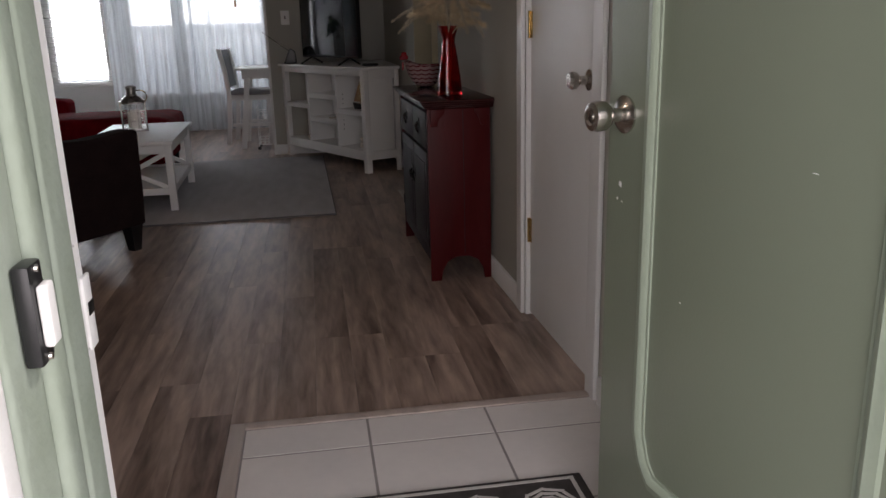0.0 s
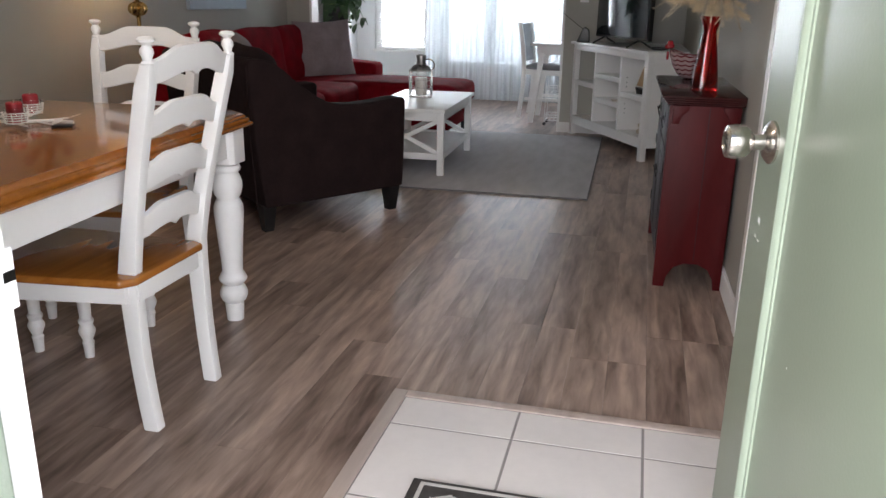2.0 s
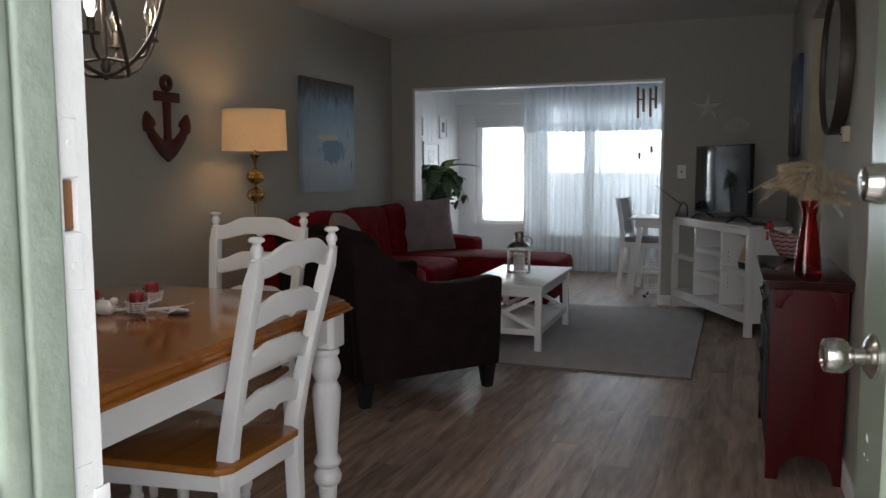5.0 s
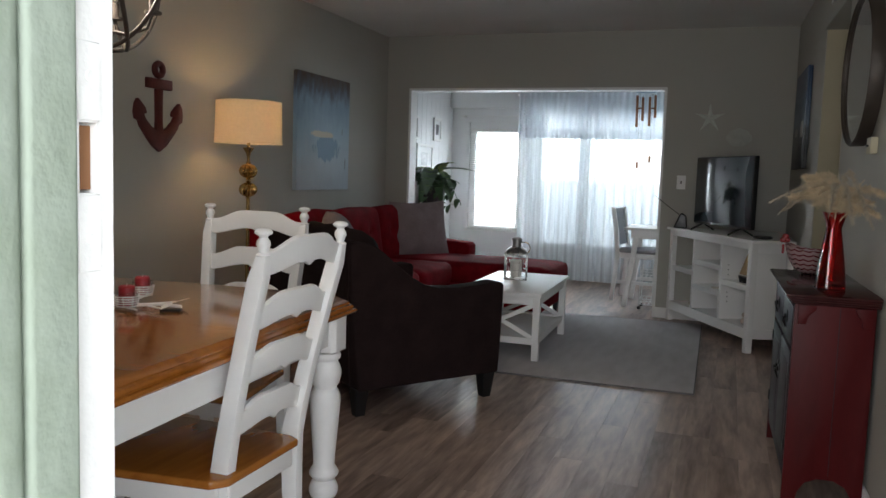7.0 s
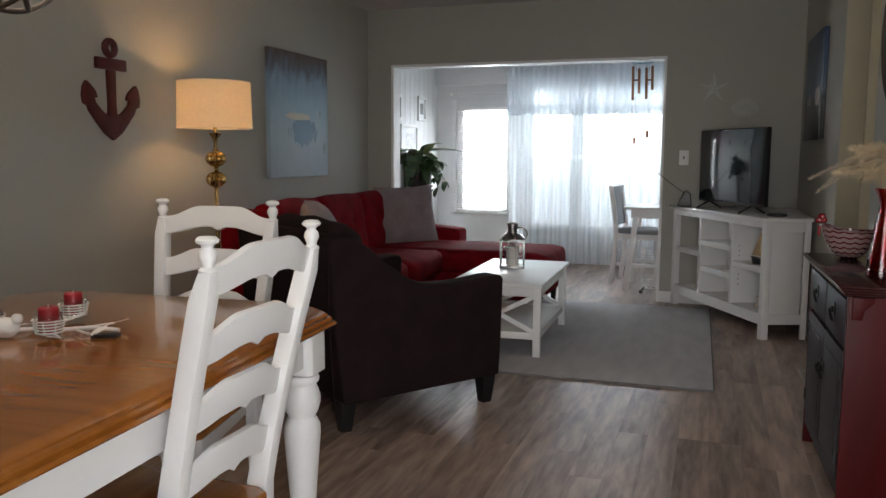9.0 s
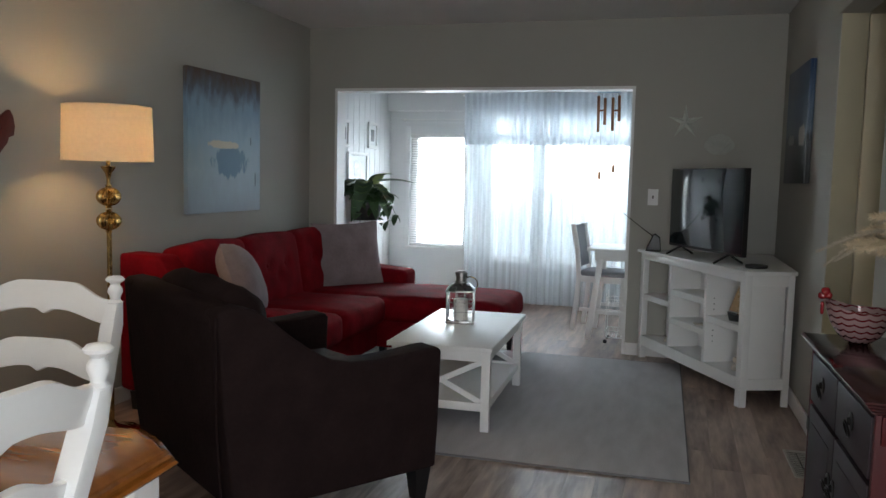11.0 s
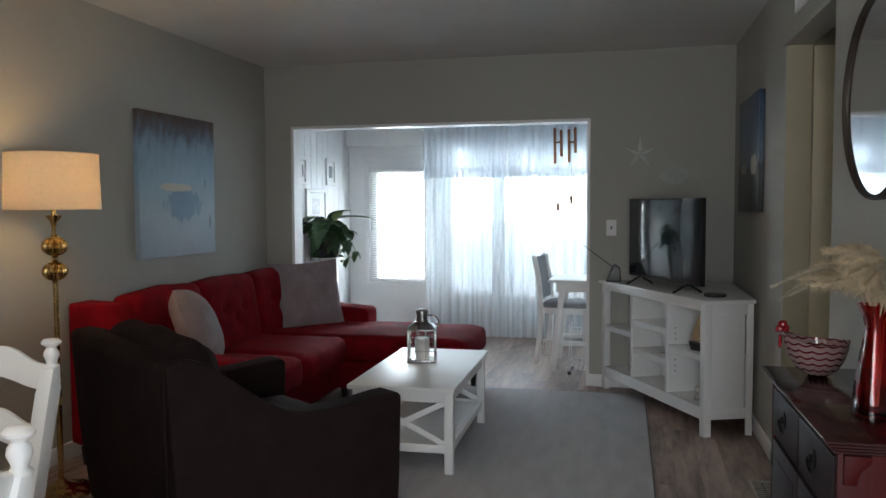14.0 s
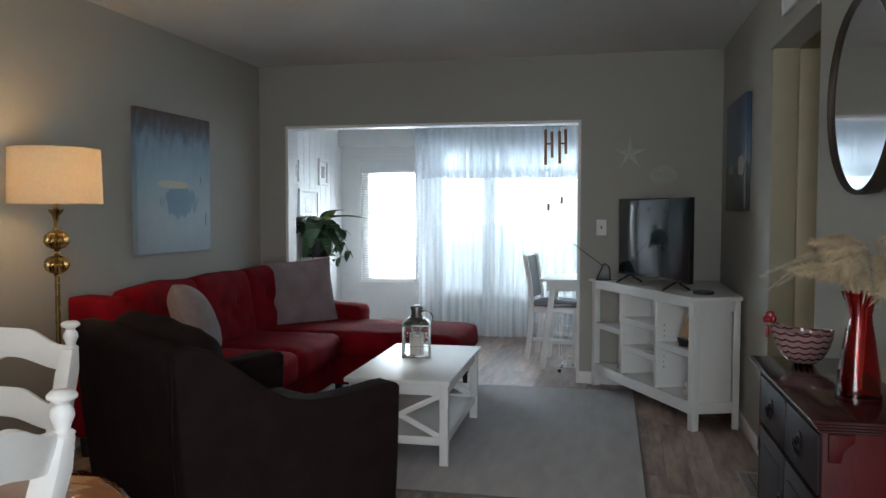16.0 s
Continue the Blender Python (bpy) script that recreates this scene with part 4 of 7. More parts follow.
def blend_paint(name, stops, blob=None, streak=(3, 9, 1), rough=0.6):
    """Painted canvas: bands of colour up the height, broken by brush noise, with one brighter patch."""
    m = bpy.data.materials.new(name)
    m.use_nodes = True
    n, l = m.node_tree.nodes, m.node_tree.links
    b = n["Principled BSDF"]
    co, sep = n.new("ShaderNodeTexCoord"), n.new("ShaderNodeSeparateXYZ")
    l.new(co.outputs["Generated"], sep.inputs[0])
    no, mp = n.new("ShaderNodeTexNoise"), n.new("ShaderNodeMapping")
    mp.inputs["Scale"].default_value = streak
    no.inputs["Scale"].default_value, no.inputs["Detail"].default_value = 2.2, 8
    l.new(co.outputs["Generated"], mp.inputs[0])
    l.new(mp.outputs[0], no.inputs["Vector"])
    ma = n.new("ShaderNodeMath")
    ma.operation = "MULTIPLY_ADD"
    ma.inputs[1].default_value = 0.30
    l.new(no.outputs[0], ma.inputs[0])
    l.new(sep.outputs[1], ma.inputs[2])
    sb = n.new("ShaderNodeMath")
    sb.operation = "SUBTRACT"
    sb.inputs[1].default_value = 0.15
    l.new(ma.outputs[0], sb.inputs[0])
    ramp = n.new("ShaderNodeValToRGB")
    els = ramp.color_ramp.elements
    els[0].position, els[0].color = stops[0][0], (*stops[0][1], 1)
    els[1].position, els[1].color = stops[-1][0], (*stops[-1][1], 1)
    for p, c in stops[1:-1]:
        e = els.new(p)
        e.color = (*c, 1)
    l.new(sb.outputs[0], ramp.inputs[0])
    last = ramp.outputs[0]
    for centre_, size, color in blob or ():
        vm = n.new("ShaderNodeVectorMath")
        vm.operation = "SUBTRACT"
        vm.inputs[1].default_value = centre_
        l.new(co.outputs["Generated"], vm.inputs[0])
        sc = n.new("ShaderNodeVectorMath")
        sc.operation = "DIVIDE"
        sc.inputs[1].default_value = size
        l.new(vm.outputs[0], sc.inputs[0])
        ln = n.new("ShaderNodeVectorMath")
        ln.operation = "LENGTH"
        l.new(sc.outputs[0], ln.inputs[0])
        wob = n.new("ShaderNodeMath")
        wob.operation = "MULTIPLY_ADD"
        wob.inputs[1].default_value = 1.3
        l.new(no.outputs[0], wob.inputs[0])
        l.new(ln.outputs["Value"], wob.inputs[2])
        mr = n.new("ShaderNodeMapRange")
        mr.inputs["From Min"].default_value, mr.inputs["From Max"].default_value = 1.66, 1.50
        l.new(wob.outputs[0], mr.inputs[0])
        mx = n.new("ShaderNodeMix")
        mx.data_type = "RGBA"
        mx.inputs[7].default_value = (*color, 1)
        l.new(mr.outputs[0], mx.inputs[0])
        l.new(last, mx.inputs[6])
        last = mx.outputs[2]
    l.new(last, b.inputs["Base Color"])
    b.inputs["Roughness"].default_value = rough
    bp = n.new("ShaderNodeBump")
    bp.inputs["Strength"].default_value, bp.inputs["Distance"].default_value = 0.3, 0.003
    l.new(no.outputs[0], bp.inputs["Height"])
    l.new(bp.outputs[0], b.inputs["Normal"])
    return m


SEA = blend_paint("blue_abstract_paint", [(0.0, (0.38, 0.45, 0.52)), (0.3, (0.43, 0.55, 0.62)), (0.55, (0.34, 0.49, 0.60)), (0.76, (0.25, 0.37, 0.51)), (0.88, (0.13, 0.15, 0.19)), (1.0, (0.11, 0.075, 0.055))],
                  [((0.55, 0.37, 1), (0.26, 0.115, 4), (0.17, 0.29, 0.43)), ((0.46, 0.49, 1), (0.24, 0.030, 4), (0.62, 0.60, 0.50)), ((0.92, 0.24, 1), (0.012, 0.06, 4), (0.14, 0.18, 0.22)), ((0.85, 0.53, 1), (0.008, 0.035, 4), (0.14, 0.18, 0.22))], streak=(7, 3.2, 1))
to_left = Matrix(((0, 0, 1, 0), (1, 0, 0, 0), (0, 1, 0, 0), (0, 0, 0, 1)))
canvas("abstract_painting", "blue and grey abstract seascape canvas on the wall", Matrix.Translation((L + 0.001, 6.055, 1.463)) @ to_left, 0.872, 0.90, SEA, 0.036)

# ---- seating ----
sofa = thing("sectional_sofa", "crimson microfibre sectional sofa with chaise", "sofa", pose(0, 0, 0))
SB = -2.70
part("base", cube(-2.66, -1.80, 4.93, 6.46, 0.10, 0.295, 0.02, 3), RED, sofa)
part("chaise_base", cube(-2.66, -0.985, 6.465, 7.225, 0.10, 0.285, 0.02, 3), RED, sofa)
part("back_frame", puff(SB, -2.46, 4.935, 7.26, 0.12, 0.80, 0.05, 0.0, 14, 0.002), RED, sofa)
part("seat_cushion", puff(-2.48, -1.735, 5.10, 5.745, 0.27, 0.455, 0.05, 0.02, 14, 0.006, 1), RED, sofa, "sagging red seat cushion")
part("seat_cushion", puff(-2.48, -1.735, 5.75, 6.455, 0.27, 0.455, 0.05, 0.02, 14, 0.006, 2), RED, sofa, "sagging red seat cushion")
part("chaise_cushion", puff(-2.48, -0.93, 6.46, 7.235, 0.265, 0.455, 0.06, 0.018, 16, 0.007, 3), RED, sofa, "long red chaise cushion")


def back_cushion(y0, y1, seed):
    bm = puff(-0.10, 0.10, y0, y1, 0.0, 0.47, 0.05, 0.018, 18, 0.006, seed)
    mid = (y0 + y1) / 2
    for v in bm.verts:
        if v.co.x > 0.02:
            for dy, z in ((-0.12, 0.27), (0.12, 0.27), (0.0, 0.20)):
                d = ((v.co.y - mid - dy) ** 2 + (v.co.z - z) ** 2) ** 0.5
                v.co.x -= 0.030 * math.exp(-((d / 0.045) ** 2))
    for v in bm.verts:
        v.co = Matrix.Translation((-2.41, 0, 0.402)) @ Matrix.Rotation(radians(-9), 4, "Y") @ v.co
    return bm


for i, (a, b) in enumerate(((5.105, 5.728), (5.732, 6.402), (6.406, 7.06))):
    cu = part("back_cushion", back_cushion(a, b, i * 3.1), RED, sofa, "button-tufted red back cushion")
    for dy in (-0.12, 0.12):
        m2 = Matrix.Translation((-2.41, 0, 0.402)) @ Matrix.Rotation(radians(-9), 4, "Y") @ Matrix.Translation((0.088, (a + b) / 2 + dy, 0.27)) @ Matrix.Rotation(radians(90), 4, "Y")
        part("button", lathe([(0.001, 0), (0.013, 0), (0.012, 0.006), (0.004, 0.010), (0.001, 0.010)], 12, m2), RED, cu)


def sloped_arm(y0, y1, xf, zf):
    """An arm that slopes down from the back to a lower front."""
    bm = bmesh.new()
    pts = [(SB + 0.02, 0.11), (xf, 0.11), (xf, zf - 0.02), (xf - 0.03, zf), (-2.10, zf + 0.02), (-2.30, zf + 0.10), (-2.44, 0.83), (SB + 0.02, 0.84)]
    prism(bm, pts, y0, y1, Matrix(((1, 0, 0, 0), (0, 0, 1, 0), (0, 1, 0, 0), (0, 0, 0, 1))))
    return soften(bm, 0.025, 3)


part("arm", sloped_arm(4.92, 5.10, -1.76, 0.57), RED, sofa)
part("arm", sloped_arm(7.065, 7.285, -1.80, 0.565), RED, sofa)
for x, y in ((-1.82, 4.95), (-1.78, 6.52), (-1.02, 6.52), (-1.02, 7.18), (-2.6, 4.95), (-2.6, 7.18)):
    part("foot", lathe([(0.001, 0), (0.022, 0), (0.032, 0.101), (0.001, 0.101)], 4, Matrix.Translation((x, y, 0)) @ Matrix.Rotation(radians(45), 4, "Z")), BLACK, sofa)


def pillow(name, label, m, w=0.46, t=0.13, soft=0.0):
    bm = bmesh.new()
    n = 22
    grid = {}
    for s in (1, -1):
        for i in range(n + 1):
            for j in range(n + 1):
                u, v = i / n * 2 - 1, j / n * 2 - 1
                edge = (i in (0, n)) or (j in (0, n))
                if edge and s < 0:
                    grid[s, i, j] = grid[1, i, j]
                    continue
                pinch = 1 - 0.07 * (1 - u * u) * abs(v) ** 3 if abs(v) >= abs(u) else 1 - 0.07 * (1 - v * v) * abs(u) ** 3
                z = s * t / 2 * ((1 - abs(u) ** 2.6) * (1 - abs(v) ** 2.6)) ** 0.62
                pinch *= 1 - soft * (u * v) ** 2
                p = Vector((u * w / 2 * pinch, v * w / 2 * pinch, z))
                z_w = noise.noise(p * 9 + Vector((w * 31, s, 0))) * 0.008
                grid[s, i, j] = bm.verts.new(p + Vector((0, 0, 0 if edge else z_w)))
        for i in range(n):
            for j in range(n):
                q = [grid[s, i, j], grid[s, i + 1, j], grid[s, i + 1, j + 1], grid[s, i, j + 1]]
                bm.faces.new(q if s > 0 else q[::-1])
    p = thing(name, label, "pillow", m)
    part("cover", bm, TAUPE, p)
    edge = [(-1, -1), (-0.4, -0.935), (0, -0.93), (0.4, -0.935), (1, -1), (0.935, -0.4), (0.93, 0), (0.935, 0.4), (1, 1), (0.4, 0.935), (0, 0.93), (-0.4, 0.935), (-1, 1), (-0.935, 0.4), (-0.93, 0), (-0.935, -0.4), (-1, -1)]
    part("piping", tube([(u * w / 2 * (1 - soft * (u * v) ** 2), v * w / 2 * (1 - soft * (u * v) ** 2), 0) for u, v in edge], 0.004, 6), TAUPE, p)
    return p


pillow("throw_pillow", "taupe velvet square pillow leaning on the red sofa", look((-2.21, 6.90, 0.665), (-2.86, 7.55, 0.42), 2), 0.53, 0.15)
pillow("throw_pillow", "pale taupe velvet pillow leaning beside the sofa arm", look((-2.16, 5.29, 0.685), (-2.80, 5.08, 0.39), -14), 0.44, 0.20, 0.16)

arm_m = Matrix.Translation((-0.755, 4.30, 0)) @ Matrix.Rotation(math.atan2(0.811, 0.585), 4, "Z")
ac = thing("armchair", "dark charcoal upholstered armchair with swooping arms", "armchair", arm_m)
# local: x forward (front edge at 0), y to the far side (0 to 1.005), z up


def arm_side(y0, y1):
    pts = [(0.035, 0.135), (0.045, 0.30), (0.055, 0.60), (0.035, 0.618), (-0.02, 0.616), (-0.12, 0.606), (-0.24, 0.600), (-0.36, 0.606), (-0.44, 0.625), (-0.52, 0.668), (-0.60, 0.725), (-0.67, 0.785), (-0.73, 0.825), (-0.79, 0.842), (-0.845, 0.838), (-0.865, 0.82), (-0.840, 0.45), (-0.80, 0.13)]
    bm = bmesh.new()
    prism(bm, pts, y0, y1, Matrix(((1, 0, 0, 0), (0, 0, 1, 0), (0, 1, 0, 0), (0, 0, 0, 1))))
    soften(bm, 0.018, 3, 25)
    return bm


part("arm", arm_side(0.0, 0.115), CHARCOAL, ac)
part("arm", arm_side(0.890, 1.005), CHARCOAL, ac)
bm = bmesh.new()
prism(bm, [(-0.80, 0.13), (-0.842, 0.45), (-0.868, 0.80), (-0.85, 0.838), (-0.80, 0.846), (-0.745, 0.825), (-0.70, 0.45), (-0.66, 0.13)], 0.06, 0.95, Matrix(((1, 0, 0, 0), (0, 0, 1, 0), (0, 1, 0, 0), (0, 0, 0, 1))))
part("back", soften(bm, 0.02, 3, 25), CHARCOAL, ac)
part("seat_base", cube(-0.72, 0.025, 0.10, 0.905, 0.135, 0.30, 0.012), CHARCOAL, ac)
part("seat_cushion", puff(-0.66, 0.05, 0.117, 0.888, 0.29, 0.46, 0.05, 0.025, 12, 0.005, 7), CHARCOAL, ac)
bm = puff(-0.09, 0.09, 0.12, 0.885, 0.0, 0.41, 0.08, 0.04, 16, 0.014, 9)
for v in bm.verts:
    v.co = Matrix.Translation((-0.635, 0, 0.455)) @ Matrix.Rotation(radians(-13), 4, "Y") @ v.co
part("back_cushion", bm, CHARCOAL, ac)
part("seam", tube([(-0.848, 0.004, 0.14), (-0.868, 0.004, 0.45), (-0.87, 0.006, 0.81)], 0.004, 6), CHARCOAL, ac)
for x, y in ((-0.015, 0.05), (-0.015, 0.95), (-0.77, 0.06), (-0.77, 0.94)):
    part("leg", lathe([(0.001, 0), (0.032, 0), (0.052, 0.136), (0.001, 0.136)], 4, Matrix.Translation((x, y, 0)) @ Matrix.Rotation(radians(45), 4, "Z")), BLACK, ac, "black tapered wooden leg")

rug = thing("area_rug", "pale grey low-pile rug under the coffee table", "rug", pose(-0.585, 5.965, 0.0005, 0, 0, 0.9))
bm = cube(-0.81, 0.81, -1.14, 1.14, 0, 0.011, 0.004)
part("rug_body", bm, RUG, rug)
bm = bmesh.new()
for a, b, c, d in ((-0.815, 0.815, -1.146, -1.138), (-0.815, 0.815, 1.138, 1.146), (-0.816, -0.808, -1.138, 1.138), (0.808, 0.816, -1.138, 1.138)):
    box(bm, a, b, c, d, 0.0, 0.0108)
# binding darker than the pile: the rug edge's thin shadow, put into its colour
part("binding", soften(bm, 0.003, 2), mat("shadow_grey_binding", (0.20, 0.19, 0.19), 0.95, vary=0.1, fine=240, bump=0.4, spec=0.1), rug, "bound edge coloured dark for the shadow line round the rug")

ct = thing("coffee_table", "white painted coffee table with X-shaped ends and shelf", "coffee table", pose(-0.985, 5.665, 0.012, 0, 0, 1.6))
part("top", cube(-0.272, 0.272, -0.535, 0.535, 0.412, 0.435, 0.004), WHITE, ct)
CX, CYY = 0.235, 0.475
for sx in (-1, 1):
    for sy in (-1, 1):
        part("leg", cube(sx * CX - 0.022, sx * CX + 0.022, sy * CYY - 0.022, sy * CYY + 0.022, 0, 0.4115, 0.003), WHITE, ct)
for sx in (-1, 1):
    part("side_apron", cube(sx * CX - 0.011, sx * CX + 0.011, -CYY + 0.023, CYY - 0.023, 0.352, 0.4115, 0.002), WHITE, ct)
    part("side_rail", cube(sx * CX - 0.011, sx * CX + 0.011, -CYY + 0.023, CYY - 0.023, 0.100, 0.142, 0.002), WHITE, ct)
for sy in (-1, 1):
    part("end_apron", cube(-CX + 0.023, CX - 0.023, sy * CYY - 0.011, sy * CYY + 0.011, 0.352, 0.4115, 0.002), WHITE, ct)
    part("end_rail", cube(-CX + 0.023, CX - 0.023, sy * CYY - 0.011, sy * CYY + 0.011, 0.100, 0.142, 0.002), WHITE, ct)
    for d in (-1, 1):
        a = math.atan2(0.21, 2 * CX - 0.046) * d
        bm = bmesh.new()
        box(bm, -0.232, 0.232, -0.007 + 0.002 * d, 0.007 + 0.002 * d, -0.014, 0.014, Matrix.Translation((0, sy * CYY, 0.247)) @ Matrix.Rotation(a, 4, "Y"))
        part("brace", soften(bm, 0.002), WHITE, ct, "white diagonal cross brace")
part("shelf", cube(-CX + 0.012, CX - 0.012, -CYY + 0.012, CYY - 0.012, 0.112, 0.130, 0.002), WHITE, ct)

lan = thing("lantern", "silver metal candle lantern with glass panes", "lantern", pose(-1.035, 5.79, 0.4475, 0, 0, 12) @ Matrix.Diagonal((1.14, 1.14, 1.03, 1)))
part("base", cube(-0.072, 0.072, -0.072, 0.072, 0, 0.014, 0.003), PEWTER, lan)
for sx in (-1, 1):
    for sy in (-1, 1):
        part("corner_post", cube(sx * 0.066 - 0.004, sx * 0.066 + 0.004, sy * 0.066 - 0.004, sy * 0.066 + 0.004, 0.014, 0.176, 0.001), PEWTER, lan)
for k in range(4):
    m2 = Matrix.Rotation(math.pi / 2 * k, 4, "Z")
    bm = bmesh.new()
    box(bm, -0.062, 0.062, 0.0655, 0.0667, 0.016, 0.174, m2)
    g = part("pane", bm, CLEAR, lan, "clear glass pane")
    g.visible_shadow = False
    bm = bmesh.new()
    for z in (0.065, 0.118):
        box(bm, -0.064, 0.064, 0.0670, 0.0690, z - 0.0012, z + 0.0012, m2)
    for x in (-0.021, 0.021):
        box(bm, x - 0.0012, x + 0.0012, 0.0691, 0.0707, 0.014, 0.176, m2)
    part("guard_wire", bm, PEWTER, lan)
bm = bmesh.new()
lv = [(0.073, 0.176), (0.073, 0.184), (0.045, 0.212), (0.030, 0.222)]
rows = [[bm.verts.new((a * r, b * r, z)) for a, b in ((-1, -1), (1, -1), (1, 1), (-1, 1))] for r, z in lv]
for lo_, hi_ in zip(rows, rows[1:]):
    for k in range(4):
        bm.faces.new((lo_[k], lo_[(k + 1) % 4], hi_[(k + 1) % 4], hi_[k]))
bm.faces.new(rows[0][::-1])
bm.faces.new(rows[-1])
part("roof", soften(bm, 0.002), PEWTER, lan)
part("chimney", lathe([(0.001, 0.222), (0.031, 0.222), (0.031, 0.230), (0.027, 0.232), (0.027, 0.258), (0.030, 0.260), (0.030, 0.266), (0.032, 0.268), (0.031, 0.280), (0.020, 0.287), (0.001, 0.288)], 28), PEWTER, lan)
part("handle", ring((0.045, 0, 0.215), 0.040, 0.003, Vector((0.3, 1, 0)), 32, 6), BRASS, lan)
lc = thing("pillar_candle", "white pillar candle inside the lantern", "candle", lan.matrix_basis @ pose(0, 0, 0.014))
part("wax", lathe([(0.001, 0), (0.036, 0), (0.036, 0.112), (0.030, 0.117), (0.001, 0.112)], 28), mat("ivory_wax", (0.62, 0.58, 0.52), 0.5, vary=0.05), lc)
part("wick", tube([(0, 0, 0.112), (0.001, 0, 0.122)], 0.0012, 6), BLACK, lc)

# ---- television corner ----
con = thing("corner_console", "white open-shelf corner media console", "media console")
A, Bp, C, D = Vector((-0.095, 7.325, 0)), Vector((0.530, 6.155, 0)), Vector((0.805, 6.265, 0)), Vector((0.805, 7.325, 0))
ang = math.atan2(Bp.y - A.y, Bp.x - A.x)
fm = Matrix.Translation(A) @ Matrix.Rotation(ang, 4, "Z")          # local x along the front, y inwards
W = (Bp - A).length
part("top", soften(prism(bmesh.new(), [(-0.125, 7.338), (0.522, 6.118), (0.812, 6.235), (0.790, 7.338)], 0.768, 0.790), 0.004), WHITE, con)
part("base_panel", soften(prism(bmesh.new(), [(-0.08, 7.32), (0.525, 6.175), (0.795, 6.28), (0.780, 7.32)], 0.150, 0.168), 0.002), WHITE, con)
part("back_panel", soften(prism(bmesh.new(), [(0.10, 7.315), (0.785, 6.42), (0.796, 6.42), (0.780, 7.322), (0.10, 7.322)], 0.169, 0.767), 0.002), WHITE, con)


def fbox(x0, x1, y0, y1, z0, z1, w=0.002):
    bm = bmesh.new()
    box(bm, x0, x1, y0, y1, z0, z1, fm)
    return soften(bm, w)


for x0, x1 in ((0, 0.045), (W - 0.05, W)):
    part("front_post", fbox(x0, x1, 0, 0.045, 0, 0.767, 0.003), WHITE, con)
part("back_post", cube(0.765, 0.803, 6.262, 6.30, 0, 0.767, 0.003), WHITE, con)
part("front_rail", fbox(0.0455, W - 0.0505, 0.004, 0.024, 0.722, 0.767), WHITE, con)
part("bottom_rail", fbox(0.0455, W - 0.0505, 0.004, 0.024, 0.095, 0.168), WHITE, con)
sm = Matrix.Translation(Bp) @ Matrix.Rotation(math.atan2(C.y - Bp.y, C.x - Bp.x), 4, "Z")
bm = bmesh.new()
box(bm, 0.02, 0.25, 0.018, 0.030, 0.13, 0.767, sm)
part("side_panel", soften(bm, 0.002), WHITE, con)
bm = bmesh.new()
box(bm, 0.005, 0.262, 0.006, 0.0178, 0.700, 0.7665, sm)
part("side_rail", soften(bm, 0.002), WHITE, con)
bm = bmesh.new()
box(bm, 0.005, 0.262, 0.006, 0.0178, 0.100, 0.165, sm)
part("side_rail", soften(bm, 0.002), WHITE, con)
D1, D2 = 0.425, 0.882
for x in (D1, D2):
    part("divider", fbox(x, x + 0.026, 0.006, 0.34, 0.169, 0.721), WHITE, con)
deep = 0.33
part("shelf", fbox(0.046, D1 - 0.0005, 0.008, 0.19, 0.432, 0.472), WHITE, con)
part("shelf", fbox(D1 + 0.0265, D2 - 0.0005, 0.008, deep, 0.524, 0.563), WHITE, con)
part("shelf", fbox(D1 + 0.0265, D2 - 0.0005, 0.008, deep, 0.332, 0.371), WHITE, con)
part("shelf", fbox(D2 + 0.0265, W - 0.051, 0.008, deep, 0.427, 0.466), WHITE, con)
part("inner_back", fbox(0.047, D2 + 0.3, 0.342, 0.350, 0.169, 0.699), WHITE, con)
for z in (0.30, 0.335, 0.37, 0.50, 0.535, 0.57):
    part("peg_hole", lathe([(0.0005, 0), (0.004, 0), (0.004, 0.0012), (0.0005, 0.0012)], 10, fm @ Matrix.Translation((D2 + 0.0261, 0.06, z)) @ Matrix.Rotation(radians(90), 4, "Y")), BLACK, con)


def ship():
    s = thing("model_sailboat", "small dark wooden sailboat model on the shelf", "model boat", fm @ pose(W - 0.155, 0.060, 0.4665, 0, 0, 25))
    bm = bmesh.new()
    sec = [(-0.07, 0.002), (-0.05, 0.018), (0, 0.024), (0.05, 0.016), (0.085, 0.001)]
    rows = [[bm.verts.new((x, -w, 0.045 + 0.012 * abs(x) / 0.08)), bm.verts.new((x * 0.8, -w * 0.4, 0.004)), bm.verts.new((x * 0.8, w * 0.4, 0.004)), bm.verts.new((x, w, 0.045 + 0.012 * abs(x) / 0.08))] for x, w in sec]
    for lo_, hi_ in zip(rows, rows[1:]):
        for k in range(4):
            bm.faces.new((lo_[k], lo_[(k + 1) % 4], hi_[(k + 1) % 4], hi_[k]))
    bm.faces.new(rows[0])
    bm.faces.new(rows[-1][::-1])
    part("hull", bm, BLACK, s)
    part("mast", tube([(0, 0, 0.04), (0, 0, 0.215)], 0.002, 6), BRASS, s)
    SAIL = mat("tan_sail_cloth", (0.42, 0.30, 0.18), 0.9, vary=0.1, bump=0.1)
    for pts in ([(-0.004, 0.06), (-0.06, 0.065), (-0.004, 0.21)], [(0.004, 0.06), (0.07, 0.062), (0.004, 0.19)]):
        part("sail", prism(bmesh.new(), pts, -0.0008, 0.0008, Matrix(((1, 0, 0, 0), (0, 0, 1, 0), (0, 1, 0, 0), (0, 0, 0, 1)))), SAIL, s)


ship()
SHELL = mat("pale_sea_shell", (0.66, 0.60, 0.52), 0.5, vary=0.15, scale=40, bump=0.3)


